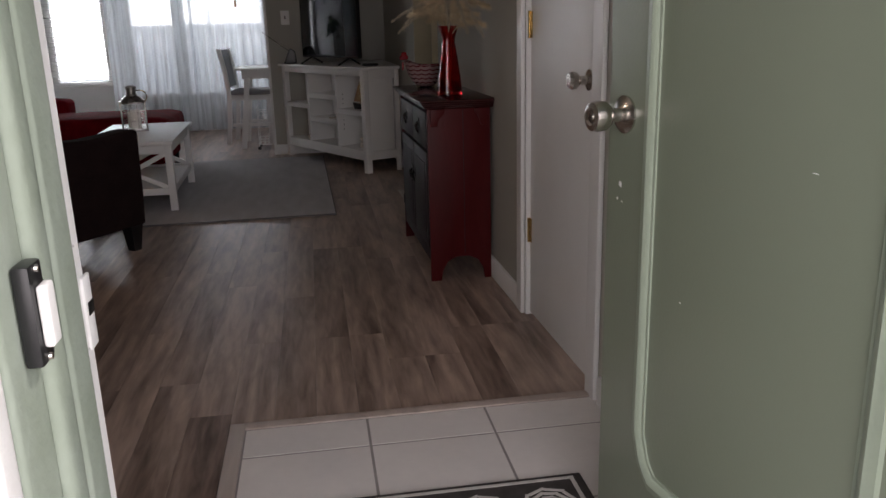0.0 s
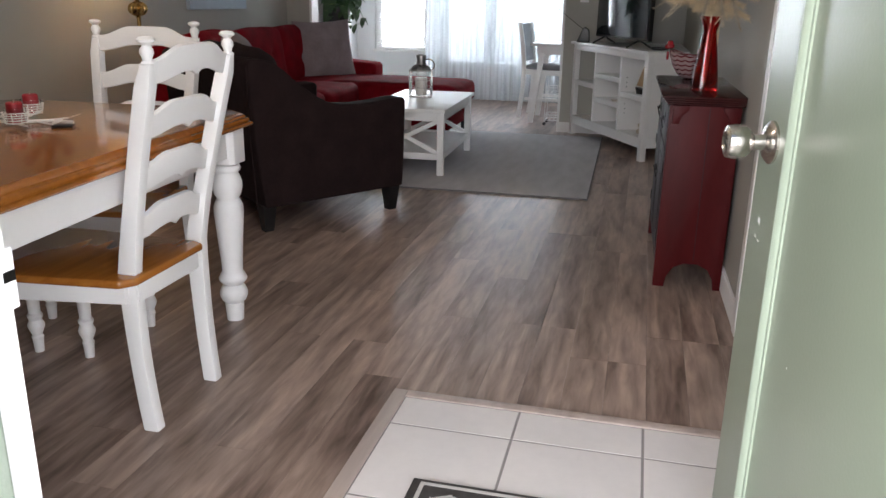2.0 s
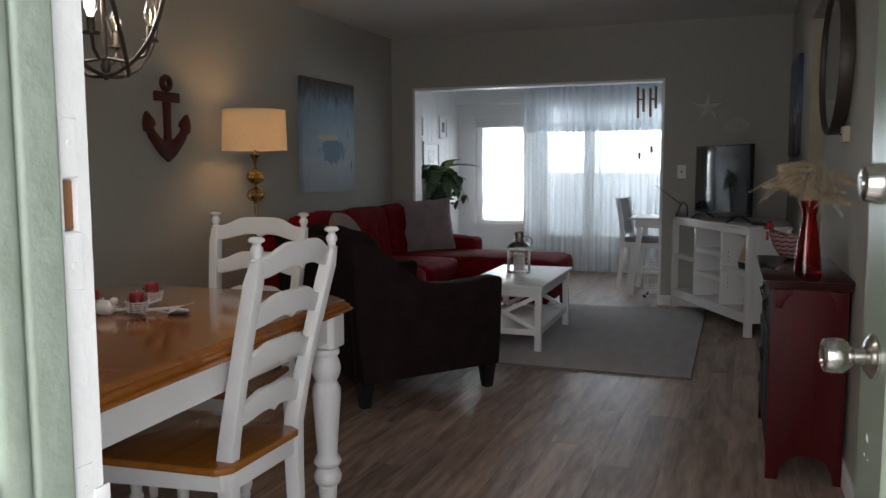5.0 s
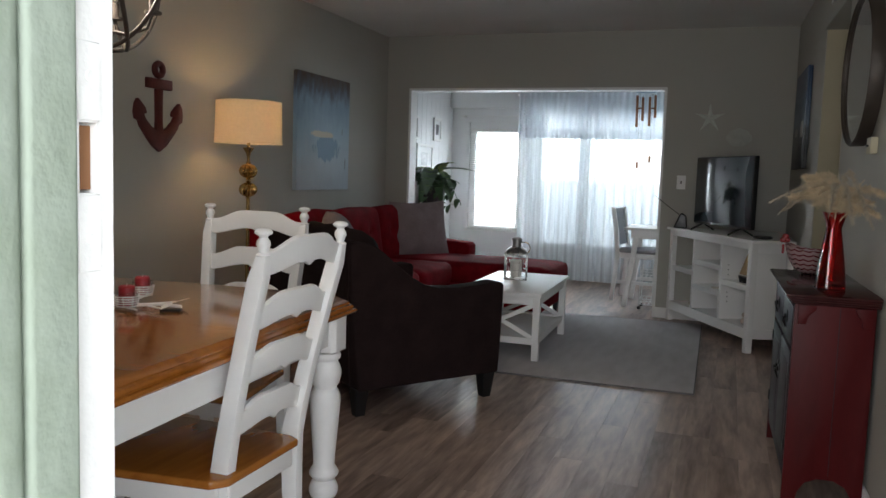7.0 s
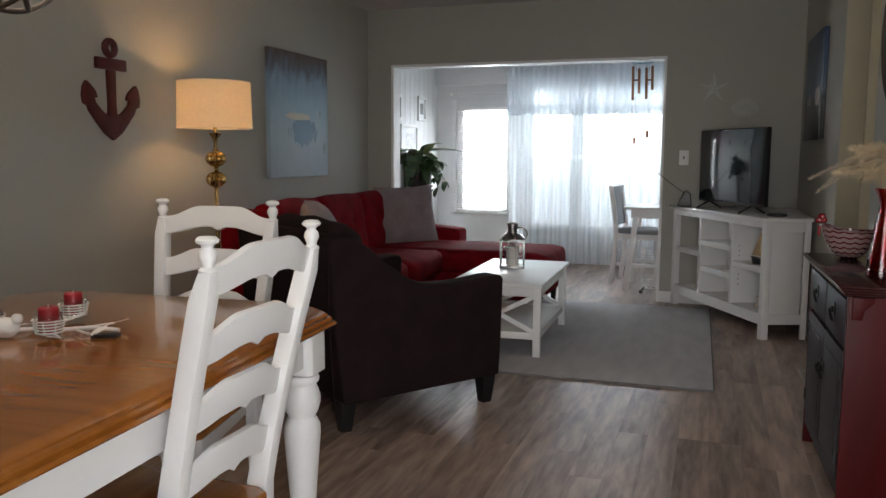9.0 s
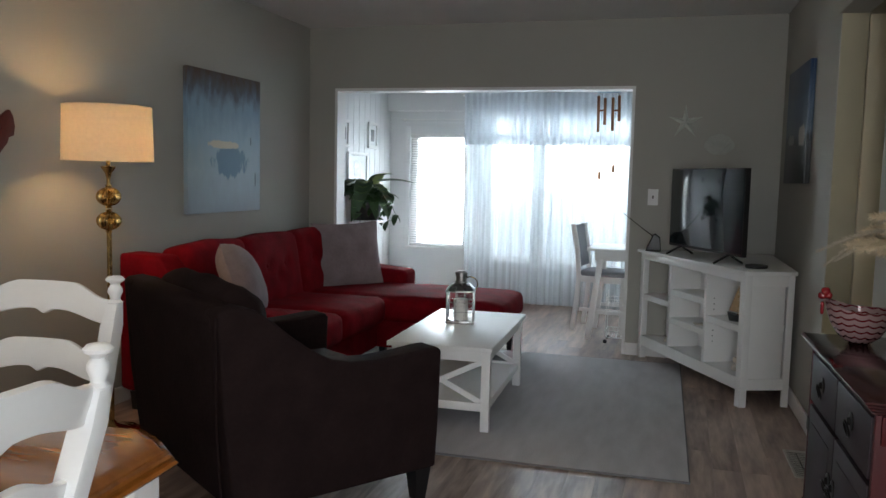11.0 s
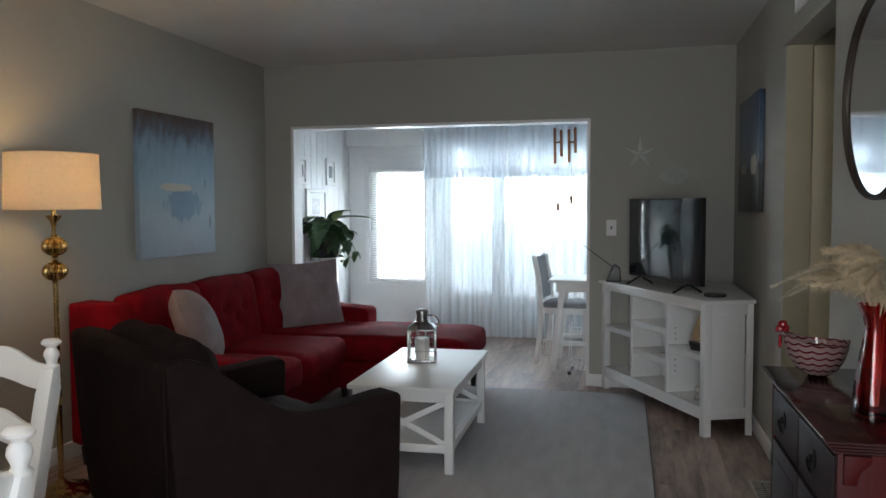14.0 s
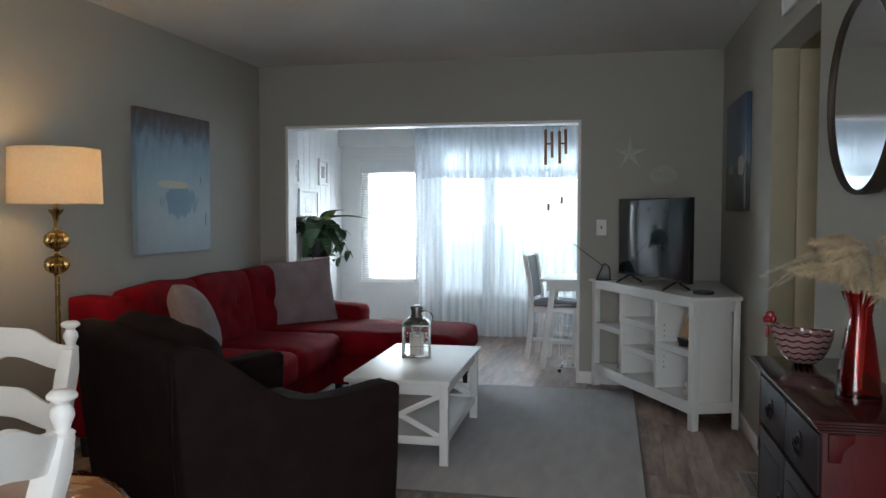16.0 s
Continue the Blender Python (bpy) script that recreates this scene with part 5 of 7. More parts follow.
def coral(m):
    s = thing("coral", "lumpy pale coral piece on the console shelf", "coral", m)
    rr = random.Random(4)
    bms = []
    for i in range(11):
        x, y, z, r = rr.uniform(-0.03, 0.03), rr.uniform(-0.02, 0.02), rr.uniform(0.02, 0.08), rr.uniform(0.012, 0.02)
        bms.append(puff(x - r, x + r, y - r, y + r, max(0, z - r), z + r, r, 0, 4, 0.004, i))
    part("lumps", join(*bms), SHELL, s)


coral(fm @ pose(W - 0.125, 0.065, 0.1685))
st = thing("shell_dish", "flat pale starfish on the middle shelf", "starfish", fm @ pose(D1 + 0.32, 0.07, 0.3715))
bm = bmesh.new()
prism(bm, [(r * math.cos(a), r * math.sin(a)) for r, a in ((0.055 if k % 2 == 0 else 0.02, math.pi / 5 * k) for k in range(10))], 0, 0.010)
part("body", soften(bm, 0.003), SHELL, st)
for k, (x, z) in enumerate(((0.10, 0.1685), (0.36, 0.4725))):
    o = thing("small_shell", "small pale shell on the console shelf", "shell", fm @ pose(x + 0.2 * (k == 0), 0.07, z))
    part("shell", lathe([(0.001, 0), (0.010, 0), (0.016, 0.012), (0.012, 0.026), (0.001, 0.036)], 14, flute=7, depth=0.2), SHELL, o)

tv = thing("television", "black flat-screen television on the corner console", "television", Matrix.Translation((0.307, 6.752, 0.791)) @ Matrix.Rotation(math.atan2(-0.764, 0.435) - radians(1.8), 4, "Z"))
part("body", cube(-0.450, 0.450, -0.002, 0.030, 0.055, 0.582, 0.004), BLACK, tv)
part("rear_box", cube(-0.30, 0.30, 0.0305, 0.062, 0.075, 0.36, 0.010), BLACK, tv)
part("screen", cube(-0.441, 0.441, -0.0045, -0.0022, 0.072, 0.574, 0.0005), SCREEN, tv, "dark glossy screen")
for s in (-1, 1):
    bm = tube([(s * 0.30, -0.095, 0.006), (s * 0.30, -0.02, 0.045), (s * 0.30, 0.014, 0.058), (s * 0.30, 0.03, 0.045), (s * 0.30, 0.10, 0.006)], 0.007, 8)
    part("foot", bm, BLACK, tv)
spk = thing("antenna", "black wedge antenna with long thin rod", "antenna", Matrix.Translation((-0.012, 7.20, 0.791)))
bm = bmesh.new()
prism(bm, [(-0.055, 0), (0.055, 0), (0.045, 0.10), (0.010, 0.125), (-0.005, 0.115)], -0.03, 0.03, Matrix(((1, 0, 0, 0), (0, 0, 1, 0), (0, 1, 0, 0), (0, 0, 0, 1))))
part("body", soften(bm, 0.008, 3), BLACK, spk)
part("rod", tube([(0.0, 0, 0.10), (-0.10, -0.03, 0.175), (-0.215, -0.06, 0.265)], 0.0025, 6), IRON, spk)
disc = thing("streaming_box", "small flat black disc box on the console", "media box", pose(0.60, 6.36, 0.791))
part("shell", lathe([(0.001, 0), (0.060, 0), (0.065, 0.006), (0.063, 0.016), (0.001, 0.018)], 32), BLACK, disc)
part("rim", ring((0, 0, 0.016), 0.058, 0.0015, n=32, k=6), IRON, disc)

to_front = Matrix(((-1, 0, 0, 0), (0, 0, -1, 0), (0, 1, 0, 0), (0, 0, 0, 1)))
sw = thing("light_switch", "white wall plate with a toggle switch", "light switch", Matrix.Translation((-0.034, F - 0.001, 1.167)) @ to_front)
part("plate", cube(-0.036, 0.036, -0.058, 0.058, 0, 0.006, 0.002), WHITE, sw)
part("toggle", cube(-0.005, 0.005, -0.010, 0.012, 0.006, 0.016, 0.001), mat("dark_toggle", (0.10, 0.09, 0.08), 0.4), sw)
star = thing("wall_starfish", "pale starfish decoration on the wall", "starfish", Matrix.Translation((0.165, F - 0.001, 1.705)) @ to_front)
VERD = mat("pale_verdigris", (0.60, 0.64, 0.58), 0.7, vary=0.1, scale=30, bump=0.3)
bm = bmesh.new()
prism(bm, [(r * math.sin(a), r * math.cos(a)) for r, a in ((0.125 if k % 2 == 0 else 0.034, -math.pi / 5 * k) for k in range(10))], 0, 0.006)
tip = bm.verts.new((0, 0, 0.024))
top = [f for f in bm.faces if all(abs(v.co.z - 0.006) < 1e-5 for v in f.verts)]
vs = list(top[0].verts)
bm.faces.remove(top[0])
for i in range(10):
    bm.faces.new((vs[i], vs[(i + 1) % 10], tip))
part("body", bm, VERD, star, angle=15)
shl = thing("wall_shell", "faint pale scallop shell on the wall", "shell", Matrix.Translation((0.40, F - 0.001, 1.545)) @ to_front)
bm = bmesh.new()
n = 40
edge = []
for i in range(n + 1):
    a = math.pi * i / n
    r = 0.095 * (1 + 0.05 * abs(math.sin(a * 5)))
    edge.append((r * math.cos(a) * 1.05, r * math.sin(a) - 0.02))
prism(bm, edge + [(-0.045, -0.065), (0.045, -0.065)], 0, 0.012)
WALLSHELL = mat("aged_plaster_shell", (0.47, 0.49, 0.445), 0.8, vary=0.08, scale=20, bump=0.3)
part("body", soften(bm, 0.003), WALLSHELL, shl)
bm = bmesh.new()
for k in range(7):
    a = math.pi * (0.14 + 0.12 * k)
    tube([(0.01 * math.cos(a), -0.05, 0.012), (0.085 * math.cos(a), 0.085 * math.sin(a) - 0.02, 0.013)], 0.004, 6, bm=bm)
part("ribs", bm, WALLSHELL, shl)

to_right = Matrix(((0, 0, -1, 0), (-1, 0, 0, 0), (0, 1, 0, 0), (0, 0, 0, 1)))
BOAT = blend_paint("harbour_photo_print", [(0.0, (0.01, 0.01, 0.012)), (0.22, (0.025, 0.028, 0.03)), (0.32, (0.05, 0.055, 0.06)), (0.36, (0.015, 0.018, 0.015)), (0.42, (0.09, 0.13, 0.18)), (0.70, (0.055, 0.10, 0.18)), (1.0, (0.018, 0.045, 0.11))],
                   [((0.80, 0.40, 0), (0.16, 0.10, 4), (0.55, 0.52, 0.48)), ((0.30, 0.38, 0), (0.14, 0.05, 4), (0.25, 0.25, 0.25))], streak=(5, 2, 1), rough=0.4)
cv = canvas("boat_canvas", "harbour boat print on a deep blue canvas", ASKEW @ Matrix.Translation((R - 0.001, 6.57, 1.632)) @ to_right, 0.74, 0.685, BOAT, 0.032)

# ---- right wall ----
chest = thing("accent_chest", "dark red painted chest with black drawers and doors", "chest", ASKEW)
X0c, X1c, Y0c, Y1c, ZT = 0.632, 0.900, 3.435, 4.255, 0.785
bm = bmesh.new()
foot = [(0, 0.0), (0.045, 0.0), (0.052, 0.045), (0.075, 0.085), (0.115, 0.105), (0.170, 0.105), (0.210, 0.085), (0.233, 0.045), (0.240, 0.0), (X1c - X0c, 0.0), (X1c - X0c, ZT - 0.04), (0, ZT - 0.04)]
for y0, y1, nm in ((Y0c, Y0c + 0.020, "side_panel"), (Y1c - 0.020, Y1c, "side_panel")):
    p = part(nm, soften(prism(bmesh.new(), foot, y0, y1, Matrix.Translation((X0c, 0, 0)) @ Matrix(((1, 0, 0, 0), (0, 0, 1, 0), (0, 1, 0, 0), (0, 0, 0, 1)))), 0.003), CHESTRED, chest, "barn red side with arched foot cutout")
part("side_batten", cube(X0c + 0.150, X0c + 0.153, Y0c - 0.0015, Y0c + 0.0005, 0.12, ZT - 0.045, 0.0005), CHESTDARK, chest, "dark board joint")
bm = bmesh.new()
# four rounded beads, each standing further out than the one below
steps = [(0.0, ZT - 0.040)]
for k in range(4):
    steps += [(0.008 + 0.007 * k + 0.0045 * math.cos(a), ZT - 0.0335 + 0.009 * k + 0.0042 * math.sin(a)) for a in np.linspace(-1.35, 1.35, 7)]
steps.append((0.024, ZT + 0.0015))
rows = [[bm.verts.new(p) for p in ((X0c - o, Y0c - o, z), (R - 0.004, Y0c - o, z), (R - 0.004, Y1c + o, z), (X0c - o, Y1c + o, z))] for o, z in steps]
for lo_, hi_ in zip(rows, rows[1:]):
    for k in range(4):
        bm.faces.new((lo_[k], lo_[(k + 1) % 4], hi_[(k + 1) % 4], hi_[k]))
bm.faces.new(rows[0][::-1])
bm.faces.new(rows[-1])
part("top", bm, DARKWOOD, chest, "glossy dark cherry top with beaded edge", 60)
part("carcass", cube(X0c + 0.020, X1c - 0.01, Y0c + 0.0205, Y1c - 0.0205, 0.11, ZT - 0.041, 0.002), CHESTDARK, chest)
part("apron", cube(X0c + 0.003, X0c + 0.0195, Y0c + 0.0205, Y1c - 0.0205, 0.085, 0.135, 0.003), CHESTDARK, chest)
for y in (Y0c - 0.012, Y1c):
    br = part("corbel", soften(prism(bmesh.new(), [(0, 0), (0.028, 0), (0.034, 0.03), (0.06, 0.055), (0.06, 0.07), (0, 0.07)], 0, 0.012, Matrix.Translation((X0c + 0.012, y + 0.0, ZT - 0.111)) @ Matrix(((1, 0, 0, 0), (0, 0, 1, 0), (0, 1, 0, 0), (0, 0, 0, 1)))), 0.002), CHESTRED, chest, "small carved corbel")
part("corbel", soften(prism(bmesh.new(), [(0, 0), (-0.03, 0), (-0.036, 0.03), (-0.055, 0.055), (-0.055, 0.07), (0, 0.07)], 0, 0.012, Matrix.Translation((X1c - 0.012, Y0c - 0.012, ZT - 0.111)) @ Matrix(((1, 0, 0, 0), (0, 0, 1, 0), (0, 1, 0, 0), (0, 0, 0, 1)))), 0.002), CHESTRED, chest, "small carved corbel")


def drop_pull(parent, y, z):
    """An iron drop pull on a pierced plate, facing -x."""
    m2 = Matrix.Translation((X0c - 0.0025, y, z)) @ Matrix.Rotation(radians(-90), 4, "Y")
    pl = part("pull_plate", lathe([(0.001, 0), (0.026, 0), (0.024, 0.003), (0.012, 0.005), (0.008, 0.012), (0.001, 0.013)], 20, m2), IRON, parent, "black iron pull plate")
    part("pull_ring", ring((X0c - 0.014, y, z - 0.020), 0.022, 0.003, Vector((1, 0, 0.25)).normalized(), 24, 6), IRON, pl)


mid = (Y0c + Y1c) / 2
for a, b in ((Y0c + 0.035, mid - 0.006), (mid + 0.006, Y1c - 0.035)):
    d = part("drawer", cube(X0c - 0.002, X0c + 0.0195, a, b, 0.575, 0.730, 0.004), CHESTDARK, chest, "dark slate drawer front")
    drop_pull(d, (a + b) / 2, 0.665)
    dd = part("door", cube(X0c - 0.002, X0c + 0.0195, a, b, 0.145, 0.560, 0.004), CHESTDARK, chest, "dark slate cabinet door")
    part("door_panel", cube(X0c - 0.004, X0c - 0.0021, a + 0.05, b - 0.05, 0.20, 0.51, 0.0015), CHESTDARK, dd)
    inner = b - 0.025 if b < mid else a + 0.025
    drop_pull(dd, inner, 0.42)
    outer = a - 0.004 if b < mid else b + 0.004
    for z in (0.21, 0.49):
        part("hinge", cube(X0c - 0.006, X0c - 0.0021, outer - 0.012, outer + 0.014, z - 0.022, z + 0.022, 0.001), IRON, dd, "black iron hinge")

vase = thing("red_vase", "tall ruby glass vase with flared square top", "vase", pose(0.744, 3.628, ZT + 0.001, 0, 0, 8) @ Matrix.Diagonal((0.83, 0.83, 0.93, 1)))


def square_vase():
    bm = bmesh.new()
    outer = [(0.066, 0.0), (0.067, 0.012), (0.060, 0.08), (0.046, 0.17), (0.034, 0.235), (0.033, 0.25), (0.040, 0.275), (0.056, 0.312)]
    inner = [(0.053, 0.312), (0.037, 0.276), (0.029, 0.25), (0.030, 0.235), (0.041, 0.17), (0.054, 0.08), (0.058, 0.02), (0.056, 0.014)]
    rows = []
    for r, z in outer + inner:
        r, cut = r * 0.86, 0.72
        rows.append([bm.verts.new((a * r, b * r, z)) for a, b in ((cut, -1), (1, -cut), (1, cut), (cut, 1), (-cut, 1), (-1, cut), (-1, -cut), (-cut, -1))])
    for lo_, hi_ in zip(rows, rows[1:]):
        for k in range(8):
            bm.faces.new((lo_[k], lo_[(k + 1) % 8], hi_[(k + 1) % 8], hi_[k]))
    bm.faces.new(rows[0][::-1])
    bm.faces.new(rows[-1])
    return bm


part("body", square_vase(), REDGLASS, vase, angle=50)
part("base", soften(prism(bmesh.new(), [(a * 0.047, b * 0.047) for a, b in ((0.72, -1), (1, -0.72), (1, 0.72), (0.72, 1), (-0.72, 1), (-1, 0.72), (-1, -0.72), (-0.72, -1))], 0.0122, 0.022), 0.002), REDGLASS, vase, "thick dark ruby base")
gr = thing("pampas_bunch", "bunch of dried pampas grass and seed heads in the vase", "dried flowers", pose(0.744, 3.628, ZT + 0.001, 0, 0, 8))
rr = random.Random(11)
bm_stem = bmesh.new()
plumes = []
for i in range(22):
    a = radians(rr.uniform(100, 320))
    lean = rr.uniform(0.03, 0.17)
    dx, dy = 0.45 * lean * math.cos(a), lean * math.sin(a) * 1.1
    h = rr.uniform(0.38, 0.47) - lean * 0.25
    pts = [(dx * 0.05, dy * 0.05, 0.03), (dx * 0.15, dy * 0.15, 0.25), (dx * 0.55, dy * 0.55, h - 0.05), (dx, dy, h)]
    tube(pts, 0.0016, 5, bm=bm_stem)
    plumes.append((Vector(pts[2]), Vector(pts[3]), i))
part("stems", bm_stem, STRAW, gr)


def plume(start, tip, seed, length, droop, spread, count, material, size):
    """A feathery seed head: many fine hairs along a drooping spine."""
    r2 = random.Random(seed)
    bm = bmesh.new()
    d = (tip - start).normalized()
    side = Vector((d.x, d.y, 0))
    side = side.normalized() if side.length > 0.01 else Vector((0, 1, 0))
    for i in range(count):
        t = r2.random()
        p = start + d * length * t * 0.6 + side * length * 0.6 * t * t + Vector((0, 0, -droop * t * t))
        v = (d * 0.7 + side * 0.5 * t + Vector((r2.gauss(0, 1), r2.gauss(0, 1), r2.gauss(0, 1))) * 0.75).normalized()
        ln = size * r2.uniform(0.5, 1.2) * (1 - 0.35 * t)
        w = 0.0006
        o = v.orthogonal().normalized() * w
        q = p + v * ln * 0.55
        e = p + v * ln + Vector((0, 0, -ln * 0.25))
        vs = [bm.verts.new(x) for x in (p - o, p + o, q + o, e, q - o)]
        bm.faces.new(vs)
    return bm


for s, tpt, i in plumes:
    part("plume", plume(s, tpt, 40 + i, 0.16, 0.07, 0.05, 1100, STRAW, 0.040), STRAW, gr, "feathery straw-coloured plume")
for k, (dx, dy, h) in enumerate(((-0.07, 0.16, 0.40), (-0.10, 0.10, 0.42), (-0.05, -0.16, 0.40), (-0.08, 0.18, 0.38), (-0.02, -0.22, 0.38), (0.02, -0.24, 0.36))):
    s = Vector((dx * 0.4, dy * 0.4, 0.345 + 0.02 * k))
    part("seed_head", plume(s, Vector((dx, dy, h + 0.03)), 90 + k, 0.22, 0.15, 0.05, 700, STRAWPALE, 0.024), STRAWPALE, gr, "drooping pale seed head")

bowl = thing("glass_bowl", "hen-shaped glass bowl with red and white waves", "bowl", pose(0.715, 4.165, ZT + 0.001, 0, 0, 172) @ Matrix.Scale(0.94, 4))
WAVE = bpy.data.materials.new("red_white_wave_glass")
WAVE.use_nodes = True
n, l = WAVE.node_tree.nodes, WAVE.node_tree.links
b = n["Principled BSDF"]
co, sep = n.new("ShaderNodeTexCoord"), n.new("ShaderNodeSeparateXYZ")
l.new(co.outputs["Object"], sep.inputs[0])
at = n.new("ShaderNodeMath")
at.operation = "ARCTAN2"
l.new(sep.outputs[1], at.inputs[0])
l.new(sep.outputs[0], at.inputs[1])
wv = n.new("ShaderNodeMath")
wv.operation = "MULTIPLY"
wv.inputs[1].default_value = 7
l.new(at.outputs[0], wv.inputs[0])
si = n.new("ShaderNodeMath")
si.operation = "SINE"
l.new(wv.outputs[0], si.inputs[0])
ab = n.new("ShaderNodeMath")
ab.operation = "ABSOLUTE"
l.new(si.outputs[0], ab.inputs[0])
zz = n.new("ShaderNodeMath")
zz.operation = "MULTIPLY_ADD"
zz.inputs[1].default_value = 290.0
l.new(sep.outputs[2], zz.inputs[0])
sc2 = n.new("ShaderNodeMath")
sc2.operation = "MULTIPLY"
sc2.inputs[1].default_value = 1.9
l.new(ab.outputs[0], sc2.inputs[0])
l.new(sc2.outputs[0], zz.inputs[2])
s2 = n.new("ShaderNodeMath")
s2.operation = "SINE"
l.new(zz.outputs[0], s2.inputs[0])
rp = n.new("ShaderNodeValToRGB")
rp.color_ramp.elements[0].position, rp.color_ramp.elements[1].position = 0.55, 0.68
rp.color_ramp.elements[0].color, rp.color_ramp.elements[1].color = (0.42, 0.29, 0.29, 1), (0.14, 0.006, 0.010, 1)
l.new(s2.outputs[0], rp.inputs[0])
l.new(rp.outputs[0], b.inputs["Base Color"])
b.inputs["Roughness"].default_value = 0.08
b.inputs["Transmission Weight"].default_value = 0.25
bm = bmesh.new()
prof = [(0.025, 0.0), (0.042, 0.003), (0.066, 0.022), (0.086, 0.055), (0.097, 0.092), (0.100, 0.118), (0.096, 0.118), (0.092, 0.092), (0.081, 0.056), (0.062, 0.026), (0.025, 0.008)]
rows = []
for r, z in prof:
    row = []
    for i in range(48):
        a = 2 * math.pi * i / 48
        lift = (z / 0.118) ** 2 * (0.030 * max(0, math.cos(a)) ** 2 - 0.006 + 0.010 * max(0, -math.cos(a)) ** 4)
        st_ = 1 + 0.12 * (z / 0.118) * max(0, math.cos(a)) ** 3
        row.append(bm.verts.new((r * math.cos(a) * st_, r * math.sin(a), z + lift)))
    rows.append(row)
for lo_, hi_ in zip(rows, rows[1:]):
    for k in range(48):
        bm.faces.new((lo_[k], lo_[(k + 1) % 48], hi_[(k + 1) % 48], hi_[k]))
bm.faces.new(rows[0][::-1])
bm.faces.new(rows[-1])
part("body", bm, WAVE, bowl, "red and white wave glass")
REDOPAQUE = mat("glossy_red_glass", (0.22, 0.006, 0.010), 0.1, vary=0.05, bump=0.0)
part("comb", join(puff(0.095, 0.125, -0.012, 0.012, 0.150, 0.180, 0.014, 0, 5, 0), puff(0.106, 0.134, -0.010, 0.010, 0.138, 0.162, 0.012, 0, 5, 0), puff(0.088, 0.110, -0.010, 0.010, 0.140, 0.164, 0.011, 0, 5, 0)), REDOPAQUE, bowl, "red glass comb")
part("wattle", puff(0.112, 0.124, -0.008, 0.008, 0.085, 0.130, 0.006, 0, 5, 0), REDOPAQUE, bowl, "red glass wattle")

mir = thing("round_mirror", "round mirror in a deep bronze frame on the wall", "mirror", ASKEW @ Matrix.Translation((R - 0.010, 4.02, 1.648)) @ Matrix.Rotation(radians(1.5), 4, "Z") @ Matrix.Scale(0.885, 4) @ to_right)
bm = bmesh.new()
prof = [(0.345, 0.0), (0.348, 0.050), (0.345, 0.058), (0.342, 0.056), (0.339, 0.061), (0.335, 0.058), (0.333, 0.051), (0.330, 0.050), (0.330, 0.0)]
rows = [[bm.verts.new((r * math.cos(2 * math.pi * i / 96), r * math.sin(2 * math.pi * i / 96), z)) for i in range(96)] for r, z in prof]
for k in range(len(prof)):
    p, q = rows[k], rows[(k + 1) % len(prof)]
    for i in range(96):
        bm.faces.new((p[i], p[(i + 1) % 96], q[(i + 1) % 96], q[i]))
bmesh.ops.recalc_face_normals(bm, faces=bm.faces)
part("frame", bm, BRONZE, mir, "deep bronze ring frame")
part("glass", lathe([(0.001, 0.040), (0.3295, 0.040), (0.3295, 0.046), (0.001, 0.046)], 96), MIRROR, mir, "clear mirror glass", 20)
part("hanger", join(cube(-0.020, 0.020, 0.345, 0.40, 0.01, 0.045, 0.005), ring((0, 0.42, 0.03), 0.025, 0.006, Vector((0, 0, 1)), 24, 8)), BRONZE, mir)
th = thing("thermostat", "small cream wall thermostat box", "thermostat", ASKEW @ Matrix.Translation((R - 0.001, 3.80, 1.335)) @ to_right)
part("body", cube(-0.045, 0.045, -0.032, 0.032, 0, 0.026, 0.004), CREAM, th)
part("lever", cube(-0.030, 0.0, -0.004, 0.004, 0.026, 0.030, 0.001), IRON, th)
vent = thing("wall_vent", "white wall vent grille above the hall opening", "vent", ASKEW @ Matrix.Translation((R - 0.001, 5.20, 2.29)) @ to_right)
part("frame", join(cube(-0.20, 0.20, 0.075, 0.09, 0, 0.012, 0.002), cube(-0.20, 0.20, -0.09, -0.075, 0, 0.012, 0.002), cube(-0.20, -0.185, -0.0745, 0.0745, 0, 0.012, 0.002), cube(0.185, 0.20, -0.0745, 0.0745, 0, 0.012, 0.002)), WHITE, vent)
part("backing", cube(-0.184, 0.184, -0.074, 0.074, 0.0005, 0.002, 0), BLACK, vent)
for k in range(9):
    bm = bmesh.new()
    box(bm, -0.184, 0.184, -0.007, 0.007, -0.001, 0.001, Matrix.Translation((0, -0.064 + 0.016 * k, 0.006)) @ Matrix.Rotation(radians(35), 4, "X"))
    part("slat", bm, WHITE, vent)

# ---- sunroom ----


